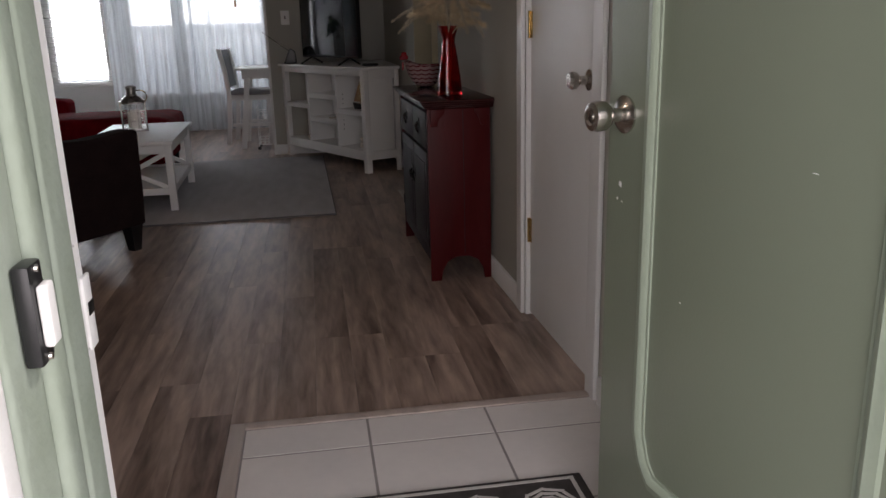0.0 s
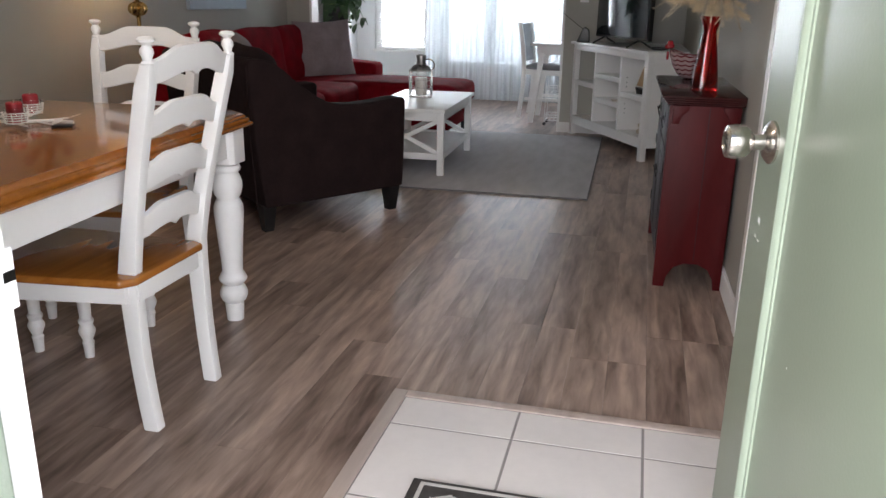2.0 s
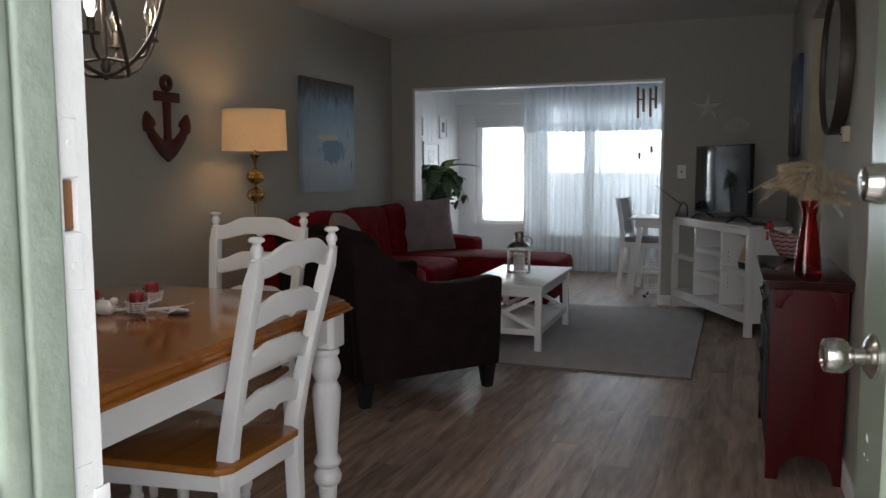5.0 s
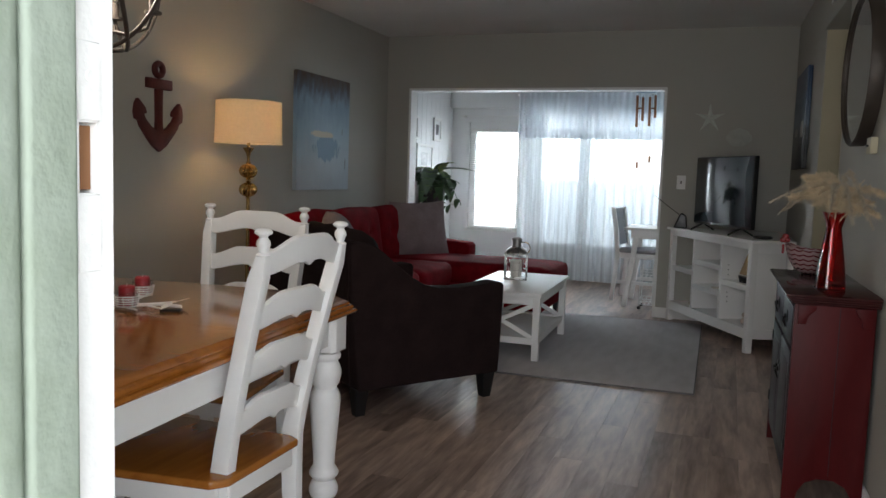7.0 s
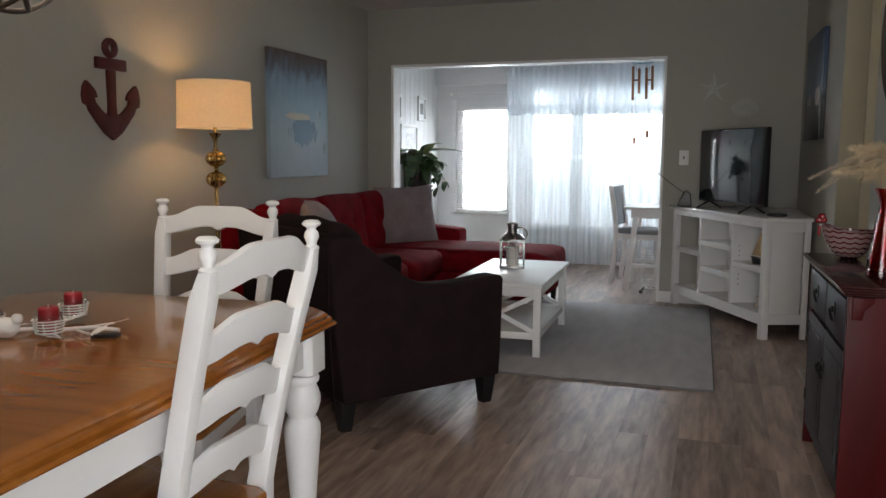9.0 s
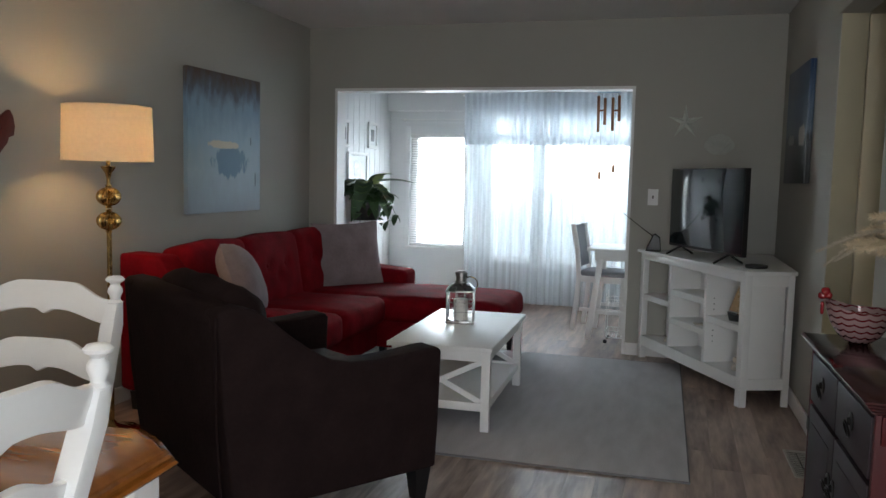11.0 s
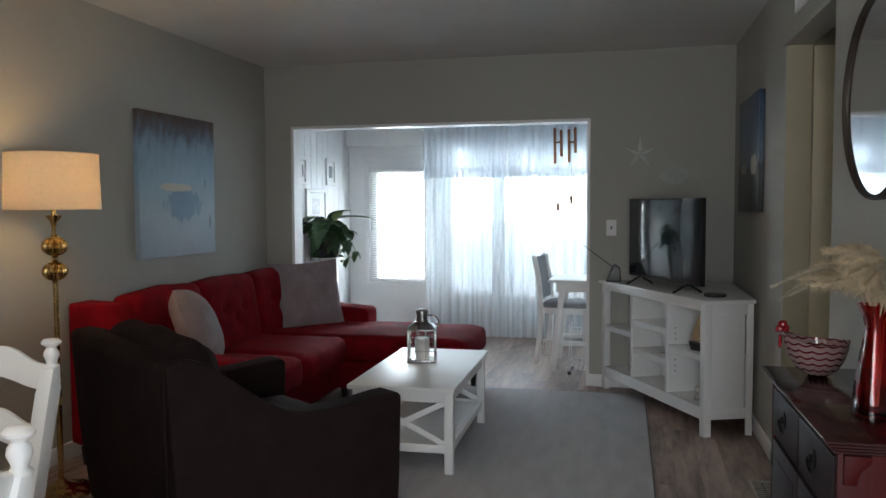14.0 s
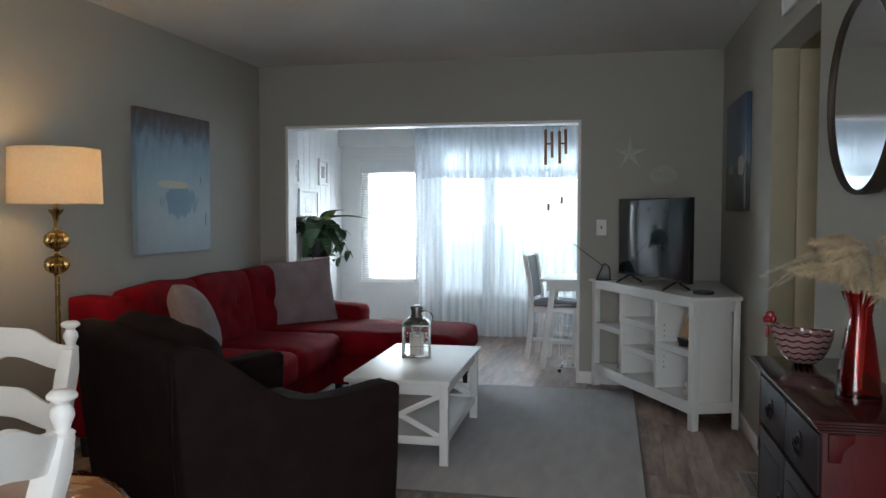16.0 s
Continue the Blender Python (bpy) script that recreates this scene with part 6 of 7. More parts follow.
def window(name, w, label, panes=1, mid_rail=False, fw=0.035):
    x0, x1, z0, z1 = w
    f = structure(name, join(cube(x0, x0 + fw, SY + 0.03, SY + 0.09, z0, z1, 0.003), cube(x1 - fw, x1, SY + 0.03, SY + 0.09, z0, z1, 0.003), cube(x0 + fw, x1 - fw, SY + 0.03, SY + 0.09, z0, z0 + 0.04, 0.003), cube(x0 + fw, x1 - fw, SY + 0.03, SY + 0.09, z1 - 0.04, z1, 0.003)), WHITE, label)
    step = (x1 - x0 - 2 * fw) / panes
    for k in range(panes):
        a = x0 + fw + k * step
        g = part("pane", cube(a + 0.001, a + step - 0.001, SY + 0.058, SY + 0.062, z0 + 0.041, z1 - 0.041, 0), PANE, f, "clear window pane")
        g.visible_shadow = False
        if k:
            part("mullion", cube(a - 0.02, a + 0.02, SY + 0.028, SY + 0.0575, z0 + 0.041, z1 - 0.041, 0.003), WHITE, f)
        if mid_rail:
            zc = (z0 + z1) / 2
            part("mid_rail", cube(a + 0.021, a + step - 0.021, SY + 0.0305, SY + 0.0575, zc - 0.02, zc + 0.02, 0.003), WHITE, f)
    part("sill", cube(x0 - 0.03, x1 + 0.03, SY - 0.03, SY + 0.029, z0 - 0.025, z0 - 0.001, 0.004), WHITE, f)
    return f


window("window_1", W1, "white framed sunroom window with open blind", fw=0.075)
window("window_2", W2, "white framed sunroom window behind sheer curtain")
window("window_3", W3, "wide white framed sunroom window behind sheer curtain", 2)
bm = bmesh.new()
for a, b, c, d in ((W1[0] - 0.06, W1[0] - 0.001, W1[2] - 0.03, 1.80), (W1[1] + 0.001, W1[1] + 0.05, W1[2] - 0.03, 1.80), (W1[0] - 0.06, W1[1] + 0.05, 1.801, 1.84)):
    box(bm, a, b, SY - 0.018, SY - 0.001, c, d)
structure("window_trim", soften(bm, 0.003, 2), SUNWALL, "white window casing")


def blind(name, x0, x1, z0, z1, y, tilt, label, pitch=0.025):
    bl = thing(name, label, "blind", pose((x0 + x1) / 2, y, z1))
    w = (x1 - x0) / 2
    part("head_rail", cube(-w, w, -0.02, 0.02, -0.03, 0.0, 0.003), WHITE, bl)
    bm = bmesh.new()
    box(bm, -w + 0.004, w - 0.004, -0.0115, 0.0115, -0.0006, 0.0006)
    me = bpy.data.meshes.new("slat")
    bm.to_mesh(me)
    bm.free()
    me.materials.append(SLAT)
    n = int((z1 - z0 - 0.05) / pitch)
    for k in range(n):
        s = new("slat", me)
        s.parent, s.location, s.rotation_euler = bl, (0, 0, -0.045 - k * pitch), (radians(tilt), 0, 0)
    part("bottom_rail", cube(-w, w, -0.012, 0.012, z0 - z1, z0 - z1 + 0.014, 0.002), WHITE, bl)
    for x in (-w * 0.75, w * 0.75):
        part("cord", tube([(x, -0.013, -0.03), (x, -0.013, z0 - z1 + 0.01)], 0.001, 5), WHITE, bl)


SLAT = thin("white_vinyl_slat", (0.88, 0.88, 0.88), 0.0, 0.35)
blind("window_blind", W1[0] + 0.004, W1[1] - 0.004, W1[2] + 0.004, W1[3] - 0.004, SY + 0.006, 24, "white horizontal blind with open slats")
blind("window_blind", W2[0] + 0.004, W2[1] - 0.004, 0.39, 1.94, SY + 0.006, 6, "white horizontal blind behind the curtain")
blind("window_blind", W3[0] + 0.004, W3[1] - 0.004, 0.39, 1.94, SY + 0.006, 26, "white horizontal blind behind the curtain")


def drape(x0, x1, z0, z1, y, amp, wave, seed, material, nz=14):
    """Hanging cloth with irregular vertical folds that deepen downwards."""
    bm = bmesh.new()
    n = int((x1 - x0) / 0.012)
    rows = []
    for j in range(nz + 1):
        v = j / nz
        z = z1 + (z0 - z1) * v
        row = []
        for i in range(n + 1):
            x = x0 + (x1 - x0) * i / n
            ph = x / wave * 2 * math.pi + 2.2 * noise.noise(Vector((x * 2.2, seed, 0)))
            a = amp * (0.55 + 0.6 * v) * (0.7 + 0.6 * noise.noise(Vector((x * 3.1, seed + 5, v * 0.6))))
            row.append(bm.verts.new((x + 0.3 * a * math.cos(ph), y + a * math.sin(ph) + 0.012 * noise.noise(Vector((x * 1.3, v * 2, seed))), z)))
        rows.append(row)
    for lo_, hi_ in zip(rows, rows[1:]):
        for k in range(n):
            bm.faces.new((lo_[k], lo_[k + 1], hi_[k + 1], hi_[k]))
    return bm


cur = thing("sheer_curtain", "long white sheer curtain with gathered folds", "curtain")
part("cloth", drape(-1.93, -1.05, 0.025, 2.10, 9.25, 0.015, 0.085, 1.0, SHEER), SHEER, cur, angle=180)
cur2 = thing("sheer_curtain", "long white sheer curtain with gathered folds", "curtain")
part("cloth", drape(-1.08, 0.45, 0.025, 2.10, 9.262, 0.016, 0.095, 4.0, SHEER), SHEER, cur2, angle=180)
val = thing("lace_valance", "white lace-trimmed sheer valance", "valance")
part("cloth", drape(-1.95, 0.47, 1.72, 2.115, 9.20, 0.018, 0.065, 9.0, VALANCE, 8), VALANCE, val, angle=180)
part("lace_band", drape(-1.95, 0.47, 1.605, 1.7195, 9.20, 0.018 * 1.15, 0.065, 9.0, LACE, 4), LACE, val, "patterned lace hem", angle=180)
bm = bmesh.new()
rr = random.Random(2)
for i in range(230):
    x, z = -1.94 + 2.4 * i / 230, 1.635 + rr.uniform(0, 0.07)
    lathe([(0.0005, 0), (0.009, 0), (0.0005, 0.001)], 6, Matrix.Translation((x, 9.172, z)) @ Matrix.Rotation(radians(90), 4, "X"), bm=bm)
part("lace_flower", bm, LACE, val)["kind"] = "stuff"
rod = thing("curtain_rod", "thin white curtain rod", "curtain rod")
part("rod", tube([(-2.0, 9.23, 2.108), (0.5, 9.23, 2.108)], 0.008, 10), WHITE, rod)
part("bracket", cube(-1.99, -1.975, 9.231, SY - 0.101, 2.09, 2.12, 0.002), WHITE, rod)
rod1 = thing("curtain_rod", "bare white curtain rod above the small window", "curtain rod")
part("rod", tube([(-2.68, 9.37, 1.862), (-1.90, 9.37, 1.862)], 0.006, 8), WHITE, rod1)
part("bracket", cube(-2.66, -2.645, 9.37, SY - 0.001, 1.85, 1.874, 0.002), WHITE, rod1)

rail = thing("balcony_railing", "white balcony railing outside the sunroom windows", "railing")
for z in (0.42, 1.06):
    part("rail", cube(-3.2, 1.2, 9.98, 10.02, z - 0.012, z + 0.012, 0.004), WHITE, rail)
for k in range(40):
    part("baluster", cube(-3.15 + k * 0.11, -3.13 + k * 0.11, 9.99, 10.01, 0.4325, 1.0475, 0), WHITE, rail)
part("deck", cube(-3.3, 1.3, SY + 0.16, 10.1, -0.195, -0.10, 0.005), CONCRETE, rail)
for x in (-3.25, 1.2):
    part("post", cube(x, x + 0.05, 9.975, 10.025, -0.0995, 1.14, 0.003), WHITE, rail)
# added slabs that glow in place of the outdoor brightness, dimmer low down
structure("backdrop", cube(-14, 12, 16.0, 16.1, 0.72, 9.0, 0), glow("glowing_daylight_panel", (0.90, 0.97, 1.0), 1.15), "glowing panel standing in for bright hazy daylight beyond the windows")
structure("backdrop", cube(-14, 12, 15.99, 16.11, -0.19, 0.719, 0), glow("glowing_distance_panel", (0.82, 0.92, 0.97), 0.75), "dimmer glowing panel standing in for the pale distance low beyond the windows")

ped = thing("plant_stand", "white square pedestal plant stand", "plant stand", pose(-2.685, 8.44, 0))
part("column", cube(-0.09, 0.09, -0.09, 0.09, 0.05, 0.825, 0.004), WHITE, ped)
part("plinth", cube(-0.13, 0.13, -0.13, 0.13, 0, 0.05, 0.006), WHITE, ped)
part("capital", cube(-0.128, 0.128, -0.128, 0.128, 0.8255, 0.852, 0.006), WHITE, ped)
plant = thing("potted_plant", "leafy zebra plant and trailing vines in a black pot", "plant", pose(-2.685, 8.44, 0.853) @ Matrix.Scale(1.38, 4))
part("pot", lathe([(0.001, 0), (0.075, 0), (0.092, 0.02), (0.105, 0.09), (0.105, 0.125), (0.097, 0.125), (0.097, 0.10), (0.001, 0.10)], 28), BLACK, plant)


def leaf_bm(m, length, width, curl, bm, veins=None):
    n = 7
    rows = []
    for i in range(n + 1):
        t = i / n
        w = width * math.sin(math.pi * min(1, t * 0.93 + 0.05)) ** 0.8 * (1 - 0.25 * t)
        z = -curl * t * t * length
        rows.append([bm.verts.new(m @ Vector((t * length, s * w / 2, z + 0.10 * w * abs(s)))) for s in (-1, 0, 1)])
    for lo_, hi_ in zip(rows, rows[1:]):
        for k in range(2):
            bm.faces.new((lo_[k], lo_[k + 1], hi_[k + 1], hi_[k]))
    if veins is not None:
        up = Vector((0, 0, 0.0015))
        for i in range(1, n):
            t = i / n
            for s in (-1, 1):
                w = width * math.sin(math.pi * min(1, t * 0.93 + 0.05)) ** 0.8 * (1 - 0.25 * t)
                z = -curl * t * t * length
                a = m @ (Vector((t * length, 0, z)) + up)
                e = m @ (Vector((t * length + 0.22 * w, s * w * 0.42, z + 0.05 * w)) + up)
                o = m.to_3x3() @ Vector((0.0052, 0, 0))
                veins.faces.new([veins.verts.new(q) for q in (a - o, a + o, e)])
        a, e = m @ (Vector((0, 0, 0)) + up), m @ (Vector((length * 0.98, 0, -curl * 0.96 * length)) + up)
    return bm


rr = random.Random(21)
vein_bm = bmesh.new()
LEAVES = [(5, 0.30, 0.34, 0.28, 0.25), (-25, 0.75, 0.24, 0.5, 0.25), (-75, 0.50, 0.30, 1.3, 0.25), (-110, 0.65, 0.26, 1.2, 0.25), (-55, 0.15, 0.24, 1.1, 0.22), (-85, 0.30, 0.25, 1.2, 0.22), (-25, -0.05, 0.22, 0.9, 0.20), (-120, 0.35, 0.22, 0.9, 0.22),
          (-150, 0.20, 0.22, 0.8, 0.20), (165, 0.50, 0.20, 0.7, 0.22), (120, 0.60, 0.21, 0.6, 0.22), (70, 0.45, 0.20, 0.7, 0.21), (-70, 0.85, 0.18, 0.9, 0.22), (-100, -0.10, 0.20, 0.9, 0.17), (-40, 0.55, 0.22, 1.0, 0.23), (200, -0.05, 0.21, 0.8, 0.18)]
for deg, el, ln, curl, z in LEAVES:
    a = radians(deg)
    m2 = Matrix.Translation((0.03 * math.cos(a), 0.03 * math.sin(a), z)) @ Matrix.Rotation(a, 4, "Z") @ Matrix.Rotation(-el, 4, "Y")
    part("large_leaf", leaf_bm(m2, ln * 0.88, ln * 0.46, curl, bmesh.new(), vein_bm), LEAF, plant)
part("leaf_veins", vein_bm, LEAFLIGHT, plant, "yellow-green leaf veins")["kind"] = "stuff"
part("large_leaf", leaf_bm(Matrix.Translation((0.07, -0.02, 0.24)) @ Matrix.Rotation(radians(-40), 4, "Z") @ Matrix.Rotation(-1.0, 4, "Y"), 0.13, 0.085, 0.4, bmesh.new()), LEAFLIGHT, plant, "young yellow-green leaf")
part("stalks", join(*[tube([(0, 0, 0.09), (0.02 * math.cos(a), 0.02 * math.sin(a), 0.16), (0.035 * math.cos(a), 0.035 * math.sin(a), 0.24)], 0.004, 6) for a in (0.3, 1.5, 2.9, 4.2, 5.4)]), LEAF, plant)
for v in range(16):
    a = v / 16 * 2 * math.pi + 0.2
    reach, drop = rr.uniform(0.10, 0.20), rr.uniform(-0.06, 0.20)
    pts = []
    for i in range(7):
        t = i / 6
        pts.append(Vector(((0.05 + reach * t) * math.cos(a + 0.4 * t), (0.05 + reach * t) * math.sin(a + 0.4 * t), 0.12 + 0.13 * math.sin(min(1, t * 1.3) * math.pi * 0.6) - drop * t * t * 1.4)))
    bm = tube(pts, 0.002, 5)
    for i in range(1, 7):
        for q in range(3):
            m2 = Matrix.Translation(pts[i]) @ Matrix.Rotation(rr.uniform(0, 6.28), 4, "Z") @ Matrix.Rotation(rr.uniform(-0.2, 0.9), 4, "Y")
            leaf_bm(m2, rr.uniform(0.05, 0.085), rr.uniform(0.04, 0.06), 0.3, bm)
    part("vine", bm, LEAF, plant, "trailing heart-leaf vine")

for y, z, w, h in ((8.20, 1.655, 0.20, 0.25), (8.905, 1.67, 0.24, 0.26), (8.53, 1.33, 0.48, 0.32)):
    pf = thing("picture_frame", "white framed small print on the sunroom wall", "picture frame", Matrix.Translation((SL + 0.007, y, z)) @ to_left, "pictures on the sunroom wall")
    part("frame", join(cube(-w / 2, w / 2, h / 2 - 0.03, h / 2, 0, 0.018, 0.003), cube(-w / 2, w / 2, -h / 2, -h / 2 + 0.03, 0, 0.018, 0.003), cube(-w / 2, -w / 2 + 0.03, -h / 2 + 0.0301, h / 2 - 0.0301, 0, 0.018, 0.003), cube(w / 2 - 0.03, w / 2, -h / 2 + 0.0301, h / 2 - 0.0301, 0, 0.018, 0.003)), WHITE, pf)
    part("mount", cube(-w / 2 + 0.0301, w / 2 - 0.0301, -h / 2 + 0.0301, h / 2 - 0.0301, 0.001, 0.006, 0), SUNWALL, pf)
    k = 0.25 if w > 0.3 else 0.5
    part("print", cube(-w * 0.18, w * 0.18, -h * 0.22, h * 0.22, 0.006, 0.007, 0), mat("grey_print", (0.62, 0.63, 0.65) if w > 0.3 else (0.16, 0.17, 0.18), 0.4, vary=0.3, scale=30), pf)

SEATGREY = mat("grey_seat_fabric", (0.30, 0.31, 0.33), 0.9, vary=0.1, fine=300, bump=0.2)
sc = thing("counter_chair", "white counter-height chair with grey padded seat", "chair", pose(-0.42, 8.33, 0, 0, 0, -8))
# local: the seat points to +x, the back is at -x
for s in (-1, 1):
    bm = bmesh.new()
    rows = []
    for z, x in ((0, -0.235), (0.25, -0.205), (0.47, -0.190), (0.70, -0.215), (0.905, -0.255)):
        rows.append([bm.verts.new((x + a * 0.020, s * 0.185 + b * 0.016, z)) for a, b in ((-1, -1), (1, -1), (1, 1), (-1, 1))])
    for lo_, hi_ in zip(rows, rows[1:]):
        for k in range(4):
            bm.faces.new((lo_[k], lo_[(k + 1) % 4], hi_[(k + 1) % 4], hi_[k]))
    bm.faces.new(rows[0][::-1])
    bm.faces.new(rows[-1])
    part("back_post", soften(bm, 0.004, 2, 50), WHITE, sc)
    part("front_leg", cube(0.165, 0.20, s * 0.185 - 0.017, s * 0.185 + 0.017, 0, 0.47, 0.003), WHITE, sc)
    part("side_rail", cube(-0.17, 0.164, s * 0.185 - 0.010, s * 0.185 + 0.010, 0.42, 0.470, 0.002), WHITE, sc)
    part("stretcher", cube(-0.18, 0.164, s * 0.185 - 0.009, s * 0.185 + 0.009, 0.17, 0.20, 0.002), WHITE, sc)
bm = bmesh.new()
box(bm, -0.012, 0.012, -0.168, 0.168, 0.0, 0.36, Matrix.Translation((-0.205, 0, 0.54)) @ Matrix.Rotation(radians(-9), 4, "Y"))
part("back_pad", soften(bm, 0.008, 3), SEATGREY, sc, "grey padded back")
part("seat", puff(-0.20, 0.21, -0.20, 0.20, 0.471, 0.515, 0.02, 0.008, 8, 0.001), SEATGREY, sc, "grey padded seat")

stb = thing("sunroom_table", "white counter-height table with splayed legs", "table", pose(-0.18, 8.10, 0))
part("top", cube(-0.36, 0.42, -0.30, 0.30, 0.715, 0.737, 0.004), WHITE, stb)
part("apron", cube(-0.30, 0.36, -0.24, 0.24, 0.635, 0.7145, 0.003), WHITE, stb)
for sx in (-1, 1):
    for sy in (-1, 1):
        bm = bmesh.new()
        rows = [[bm.verts.new((0.03 + sx * dx + a * 0.024, sy * dy + b * 0.02, z)) for a, b in ((-1, -1), (1, -1), (1, 1), (-1, 1))] for z, dx, dy in ((0, 0.36, 0.27), (0.7140, 0.275, 0.215))]
        for k in range(4):
            bm.faces.new((rows[0][k], rows[0][(k + 1) % 4], rows[1][(k + 1) % 4], rows[1][k]))
        bm.faces.new(rows[0][::-1])
        bm.faces.new(rows[1])
        part("leg", soften(bm, 0.003), WHITE, stb)
part("foot_rail", cube(-0.27, 0.33, -0.262, -0.240, 0.205, 0.235, 0.003), WHITE, stb)
bk = thing("wire_basket", "low white wire rack on small wheels", "wire rack", pose(-0.22, 7.80, 0))
for z in (0.05, 0.30):
    bm = bmesh.new()
    for zz in (z, z + 0.05):
        for a, b in (((-0.14, -0.10), (0.14, -0.10)), ((0.14, -0.10), (0.14, 0.10)), ((0.14, 0.10), (-0.14, 0.10)), ((-0.14, 0.10), (-0.14, -0.10))):
            tube([(*a, zz), (*b, zz)], 0.003, 6, bm=bm)
    for k in range(8):
        x = -0.13 + 0.037 * k
        for y in (-0.10, 0.10):
            tube([(x, y, z), (x, y, z + 0.05)], 0.002, 5, bm=bm)
        tube([(x, -0.10, z), (x, 0.10, z)], 0.002, 5, bm=bm)
    part("basket", bm, WHITE, bk)
for x in (-0.14, 0.14):
    for y in (-0.10, 0.10):
        part("upright", tube([(x, y, 0.03), (x, y, 0.40)], 0.004, 6), WHITE, bk)
        part("wheel", lathe([(0.001, -0.006), (0.016, -0.006), (0.016, 0.006), (0.001, 0.006)], 16, Matrix.Translation((x, y, 0.017)) @ Matrix.Rotation(radians(90), 4, "X")), BLACK, bk)

ch = thing("wind_chime", "wooden wind chime hanging in the sunroom", "wind chime", pose(-0.462, 8.35, 2.025))
part("top_disc", lathe([(0.001, 0), (0.10, 0), (0.10, 0.012), (0.001, 0.014)], 28), mat("weathered_blue_wood", (0.25, 0.36, 0.48), 0.7, vary=0.15), ch)
CHIME = wood("brown_bamboo", (0.30, 0.13, 0.05), (0.14, 0.05, 0.02), 0.5, 3, 8, (1, 1, 0.2))
for x, y, z0, z1 in ((-0.085, 0.01, -0.030, -0.335), (-0.030, 0.0, -0.050, -0.275), (0.035, 0.01, -0.045, -0.325), (0.088, 0.0, -0.030, -0.245)):
    tb = part("chime_tube", tube([(x, y, z0), (x + 0.004, y, z1)], 0.0125, 10), CHIME, ch, "brown bamboo tube")
    part("cord", tube([(x * 0.8, y * 0.8, 0.002), (x, y, z0)], 0.001, 5), BLACK, tb)
for a, b in ((-0.085, -0.030), (0.035, 0.088)):
    part("cross_piece", tube([(a, 0.005, -0.155), (b, 0.005, -0.152)], 0.008, 8), CHIME, ch)
for x, dz in ((-0.055, -0.68), (0.060, -0.62)):
    s = part("clapper_cord", tube([(x, 0, 0.0), (x, 0, dz)], 0.001, 5), BLACK, ch)
    part("clapper", lathe([(0.001, 0), (0.012, 0.005), (0.013, 0.065), (0.001, 0.07)], 12, Matrix.Translation((x, 0, dz - 0.06))), CHIME, s)
part("hook", tube([(0, 0, 0.012), (0, 0, SZ - 2.026)], 0.002, 6), BLACK, ch)

# ---- floor register beside the right wall ----
REGISTER = mat("cream_pressed_steel", (0.55, 0.52, 0.47), 0.45, metal=0.2, vary=0.12, scale=25, bump=0.1)
reg = thing("floor_register", "pale pressed metal floor vent beside the wall", "floor vent", pose(0.742, 5.27, 0.0006, 0, 0, 1.29))
part("frame", join(cube(-0.055, -0.043, -0.19, 0.19, 0, 0.005, 0.0015), cube(0.043, 0.055, -0.19, 0.19, 0, 0.005, 0.0015), cube(-0.0429, 0.0429, -0.19, -0.176, 0, 0.005, 0.0015), cube(-0.0429, 0.0429, 0.176, 0.19, 0, 0.005, 0.0015)), REGISTER, reg)
part("backing", cube(-0.0428, 0.0428, -0.1759, 0.1759, 0.0002, 0.001, 0), IRON, reg, "dark duct opening")
for k in range(14):
    y = -0.165 + 0.0254 * k
    part("louvre", cube(-0.0427, -0.002, y - 0.006, y + 0.006, 0.0012, 0.004, 0.001, 1), REGISTER, reg)
    part("louvre", cube(0.002, 0.0427, y - 0.006, y + 0.006, 0.0012, 0.004, 0.001, 1), REGISTER, reg)
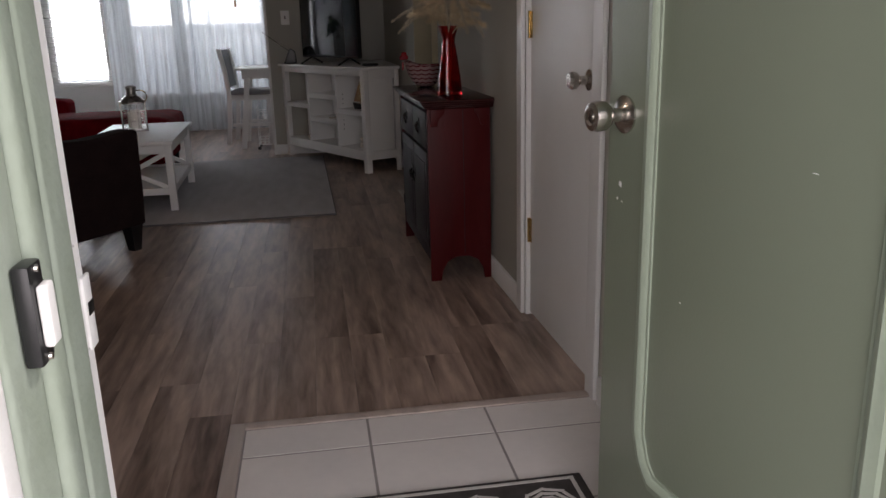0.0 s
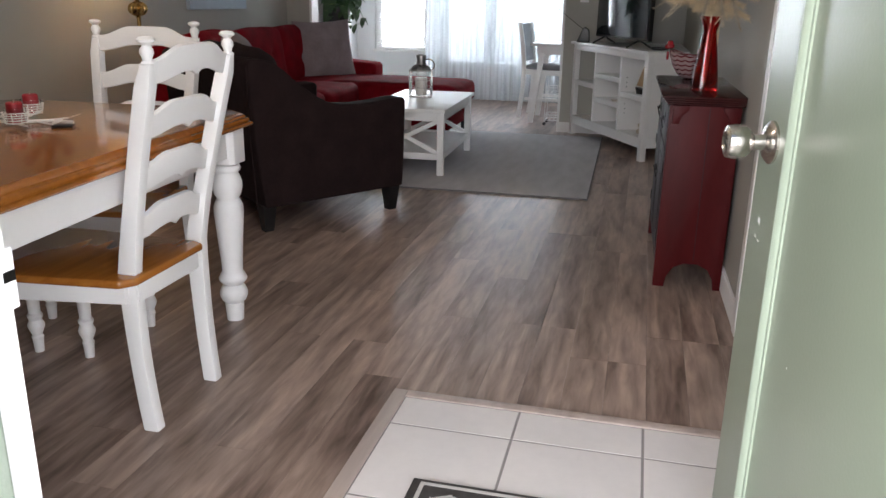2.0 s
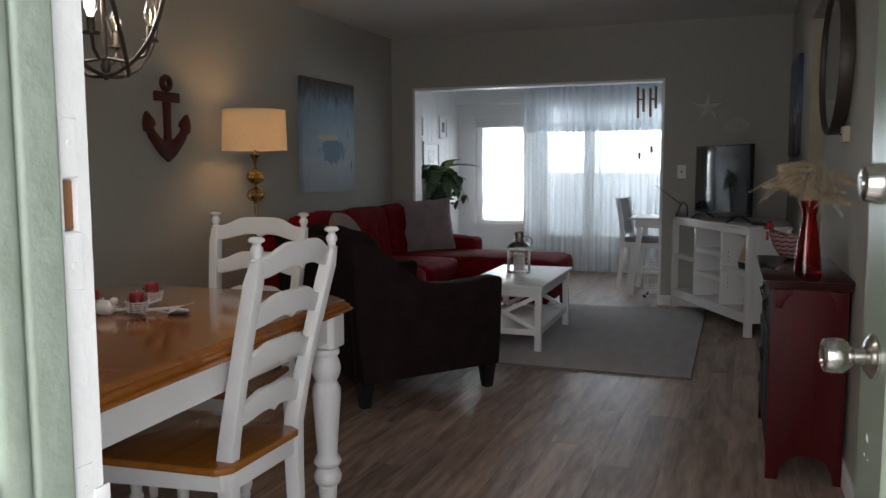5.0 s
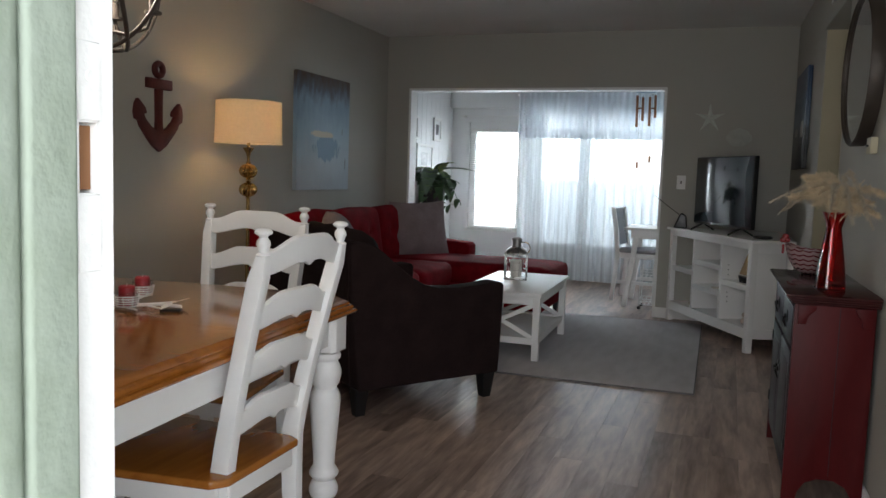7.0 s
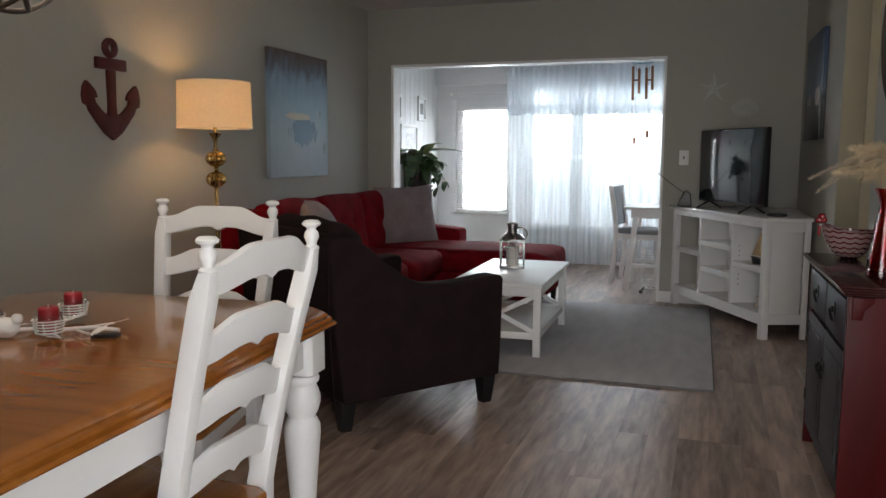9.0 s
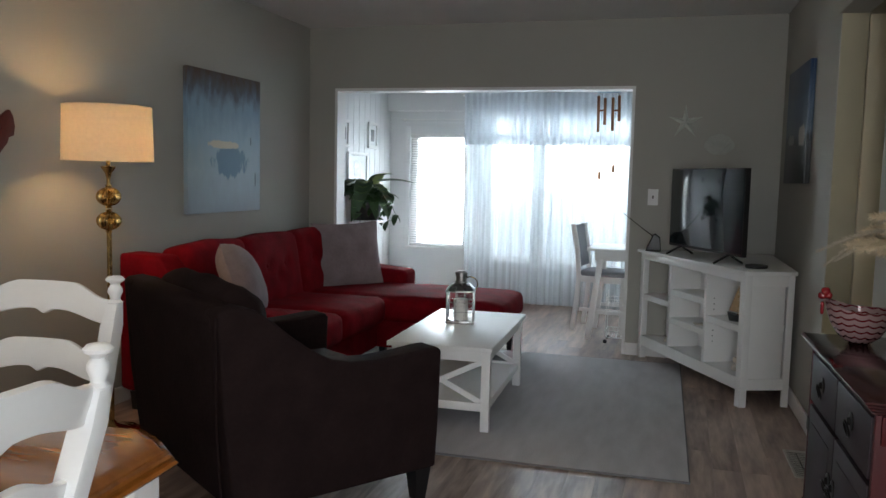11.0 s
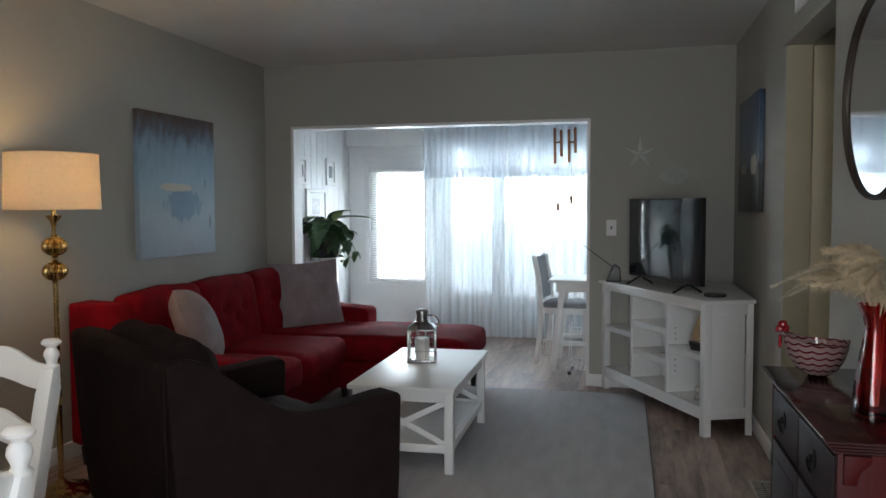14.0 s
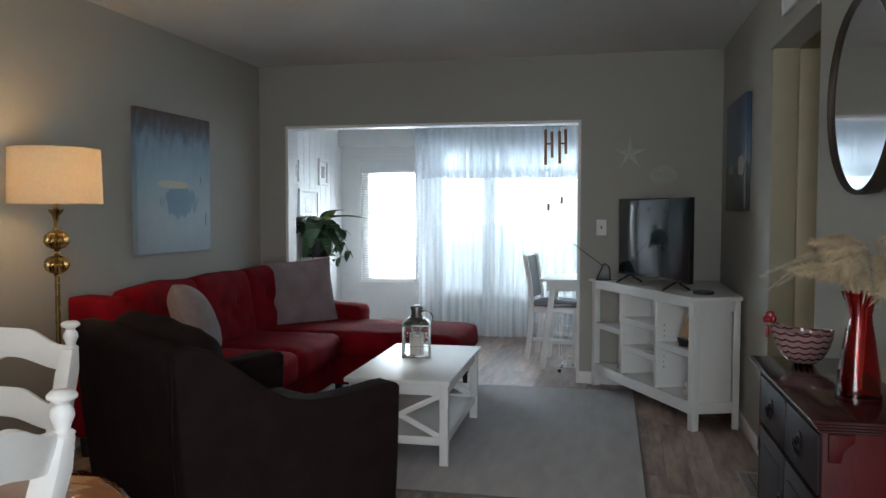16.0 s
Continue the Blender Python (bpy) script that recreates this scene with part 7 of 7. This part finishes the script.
part("damper_lever", cube(-0.004, 0.004, 0.150, 0.170, 0.0045, 0.010, 0.001, 1), REGISTER, reg)

# ---- pieces of the floor ----
PW = 0.1225
X0 = -0.142
cache = {}


def piece(name, w, d, h, material, parent, x, y, z, gap=0.0003):
    key = (name, round(w, 3), round(d, 3))
    if key not in cache:
        bm = bmesh.new()
        box(bm, gap, w - gap, gap, d - gap, 0, h)
        top = [e for e in bm.edges if all(v.co.z > h / 2 for v in e.verts)]
        bmesh.ops.bevel(bm, geom=top, offset=0.0003, segments=1, affect="EDGES")
        me = bpy.data.meshes.new(name)
        bm.to_mesh(me)
        bm.free()
        me.materials.append(material)
        cache[key] = me
    ob = new(name, cache[key])
    ob.location = (x, y, z)
    ob.parent = parent
    return ob


rnd = random.Random(5)
k0 = math.floor((L - X0) / PW)
for k in range(k0, 10):
    xa, xb = max(L, X0 + k * PW), min(0.95, X0 + (k + 1) * PW)
    if xb - xa < 0.02:
        continue
    y = 2.252 if xb > X0 + 0.01 else B
    first = True
    while y < SY - 0.01:
        d = rnd.choice((0.38, 0.62, 0.86, 1.1)) if first else 1.22
        d = min(d, SY - y)
        piece("plank", xb - xa, d, 0.008, PLANK, floor, xa, y, -0.008)
        y += d
        first = False
entry = structure("entry_floor", cube(X0 + 0.001, R, B - 0.15, 2.251, -0.0079, 0.0033, 0), GROUT, "off-white ceramic tiles at the entrance")
TX, TY, TP = -0.096, 2.212, 0.342
txs = [TX, 0.244, 0.244 + TP, R + 0.045]
tys = [0.62, 1.022, 1.368, 1.712, 2.056, TY]
for a, b in zip(txs, txs[1:]):
    for c, d in zip(tys, tys[1:]):
        piece("tile", b - a, d - c, 0.0085, TILE, entry, a, c, -0.004, gap=0.0036)
part("edge_strip", cube(X0 + 0.002, TX - 0.001, 0.76, 2.25, -0.004, 0.008, 0.003), STRIP, entry, "grey oak edging strip")
part("edge_strip", cube(TX - 0.001, R, TY + 0.001, 2.25, -0.004, 0.008, 0.003), STRIP, entry, "grey oak edging strip")
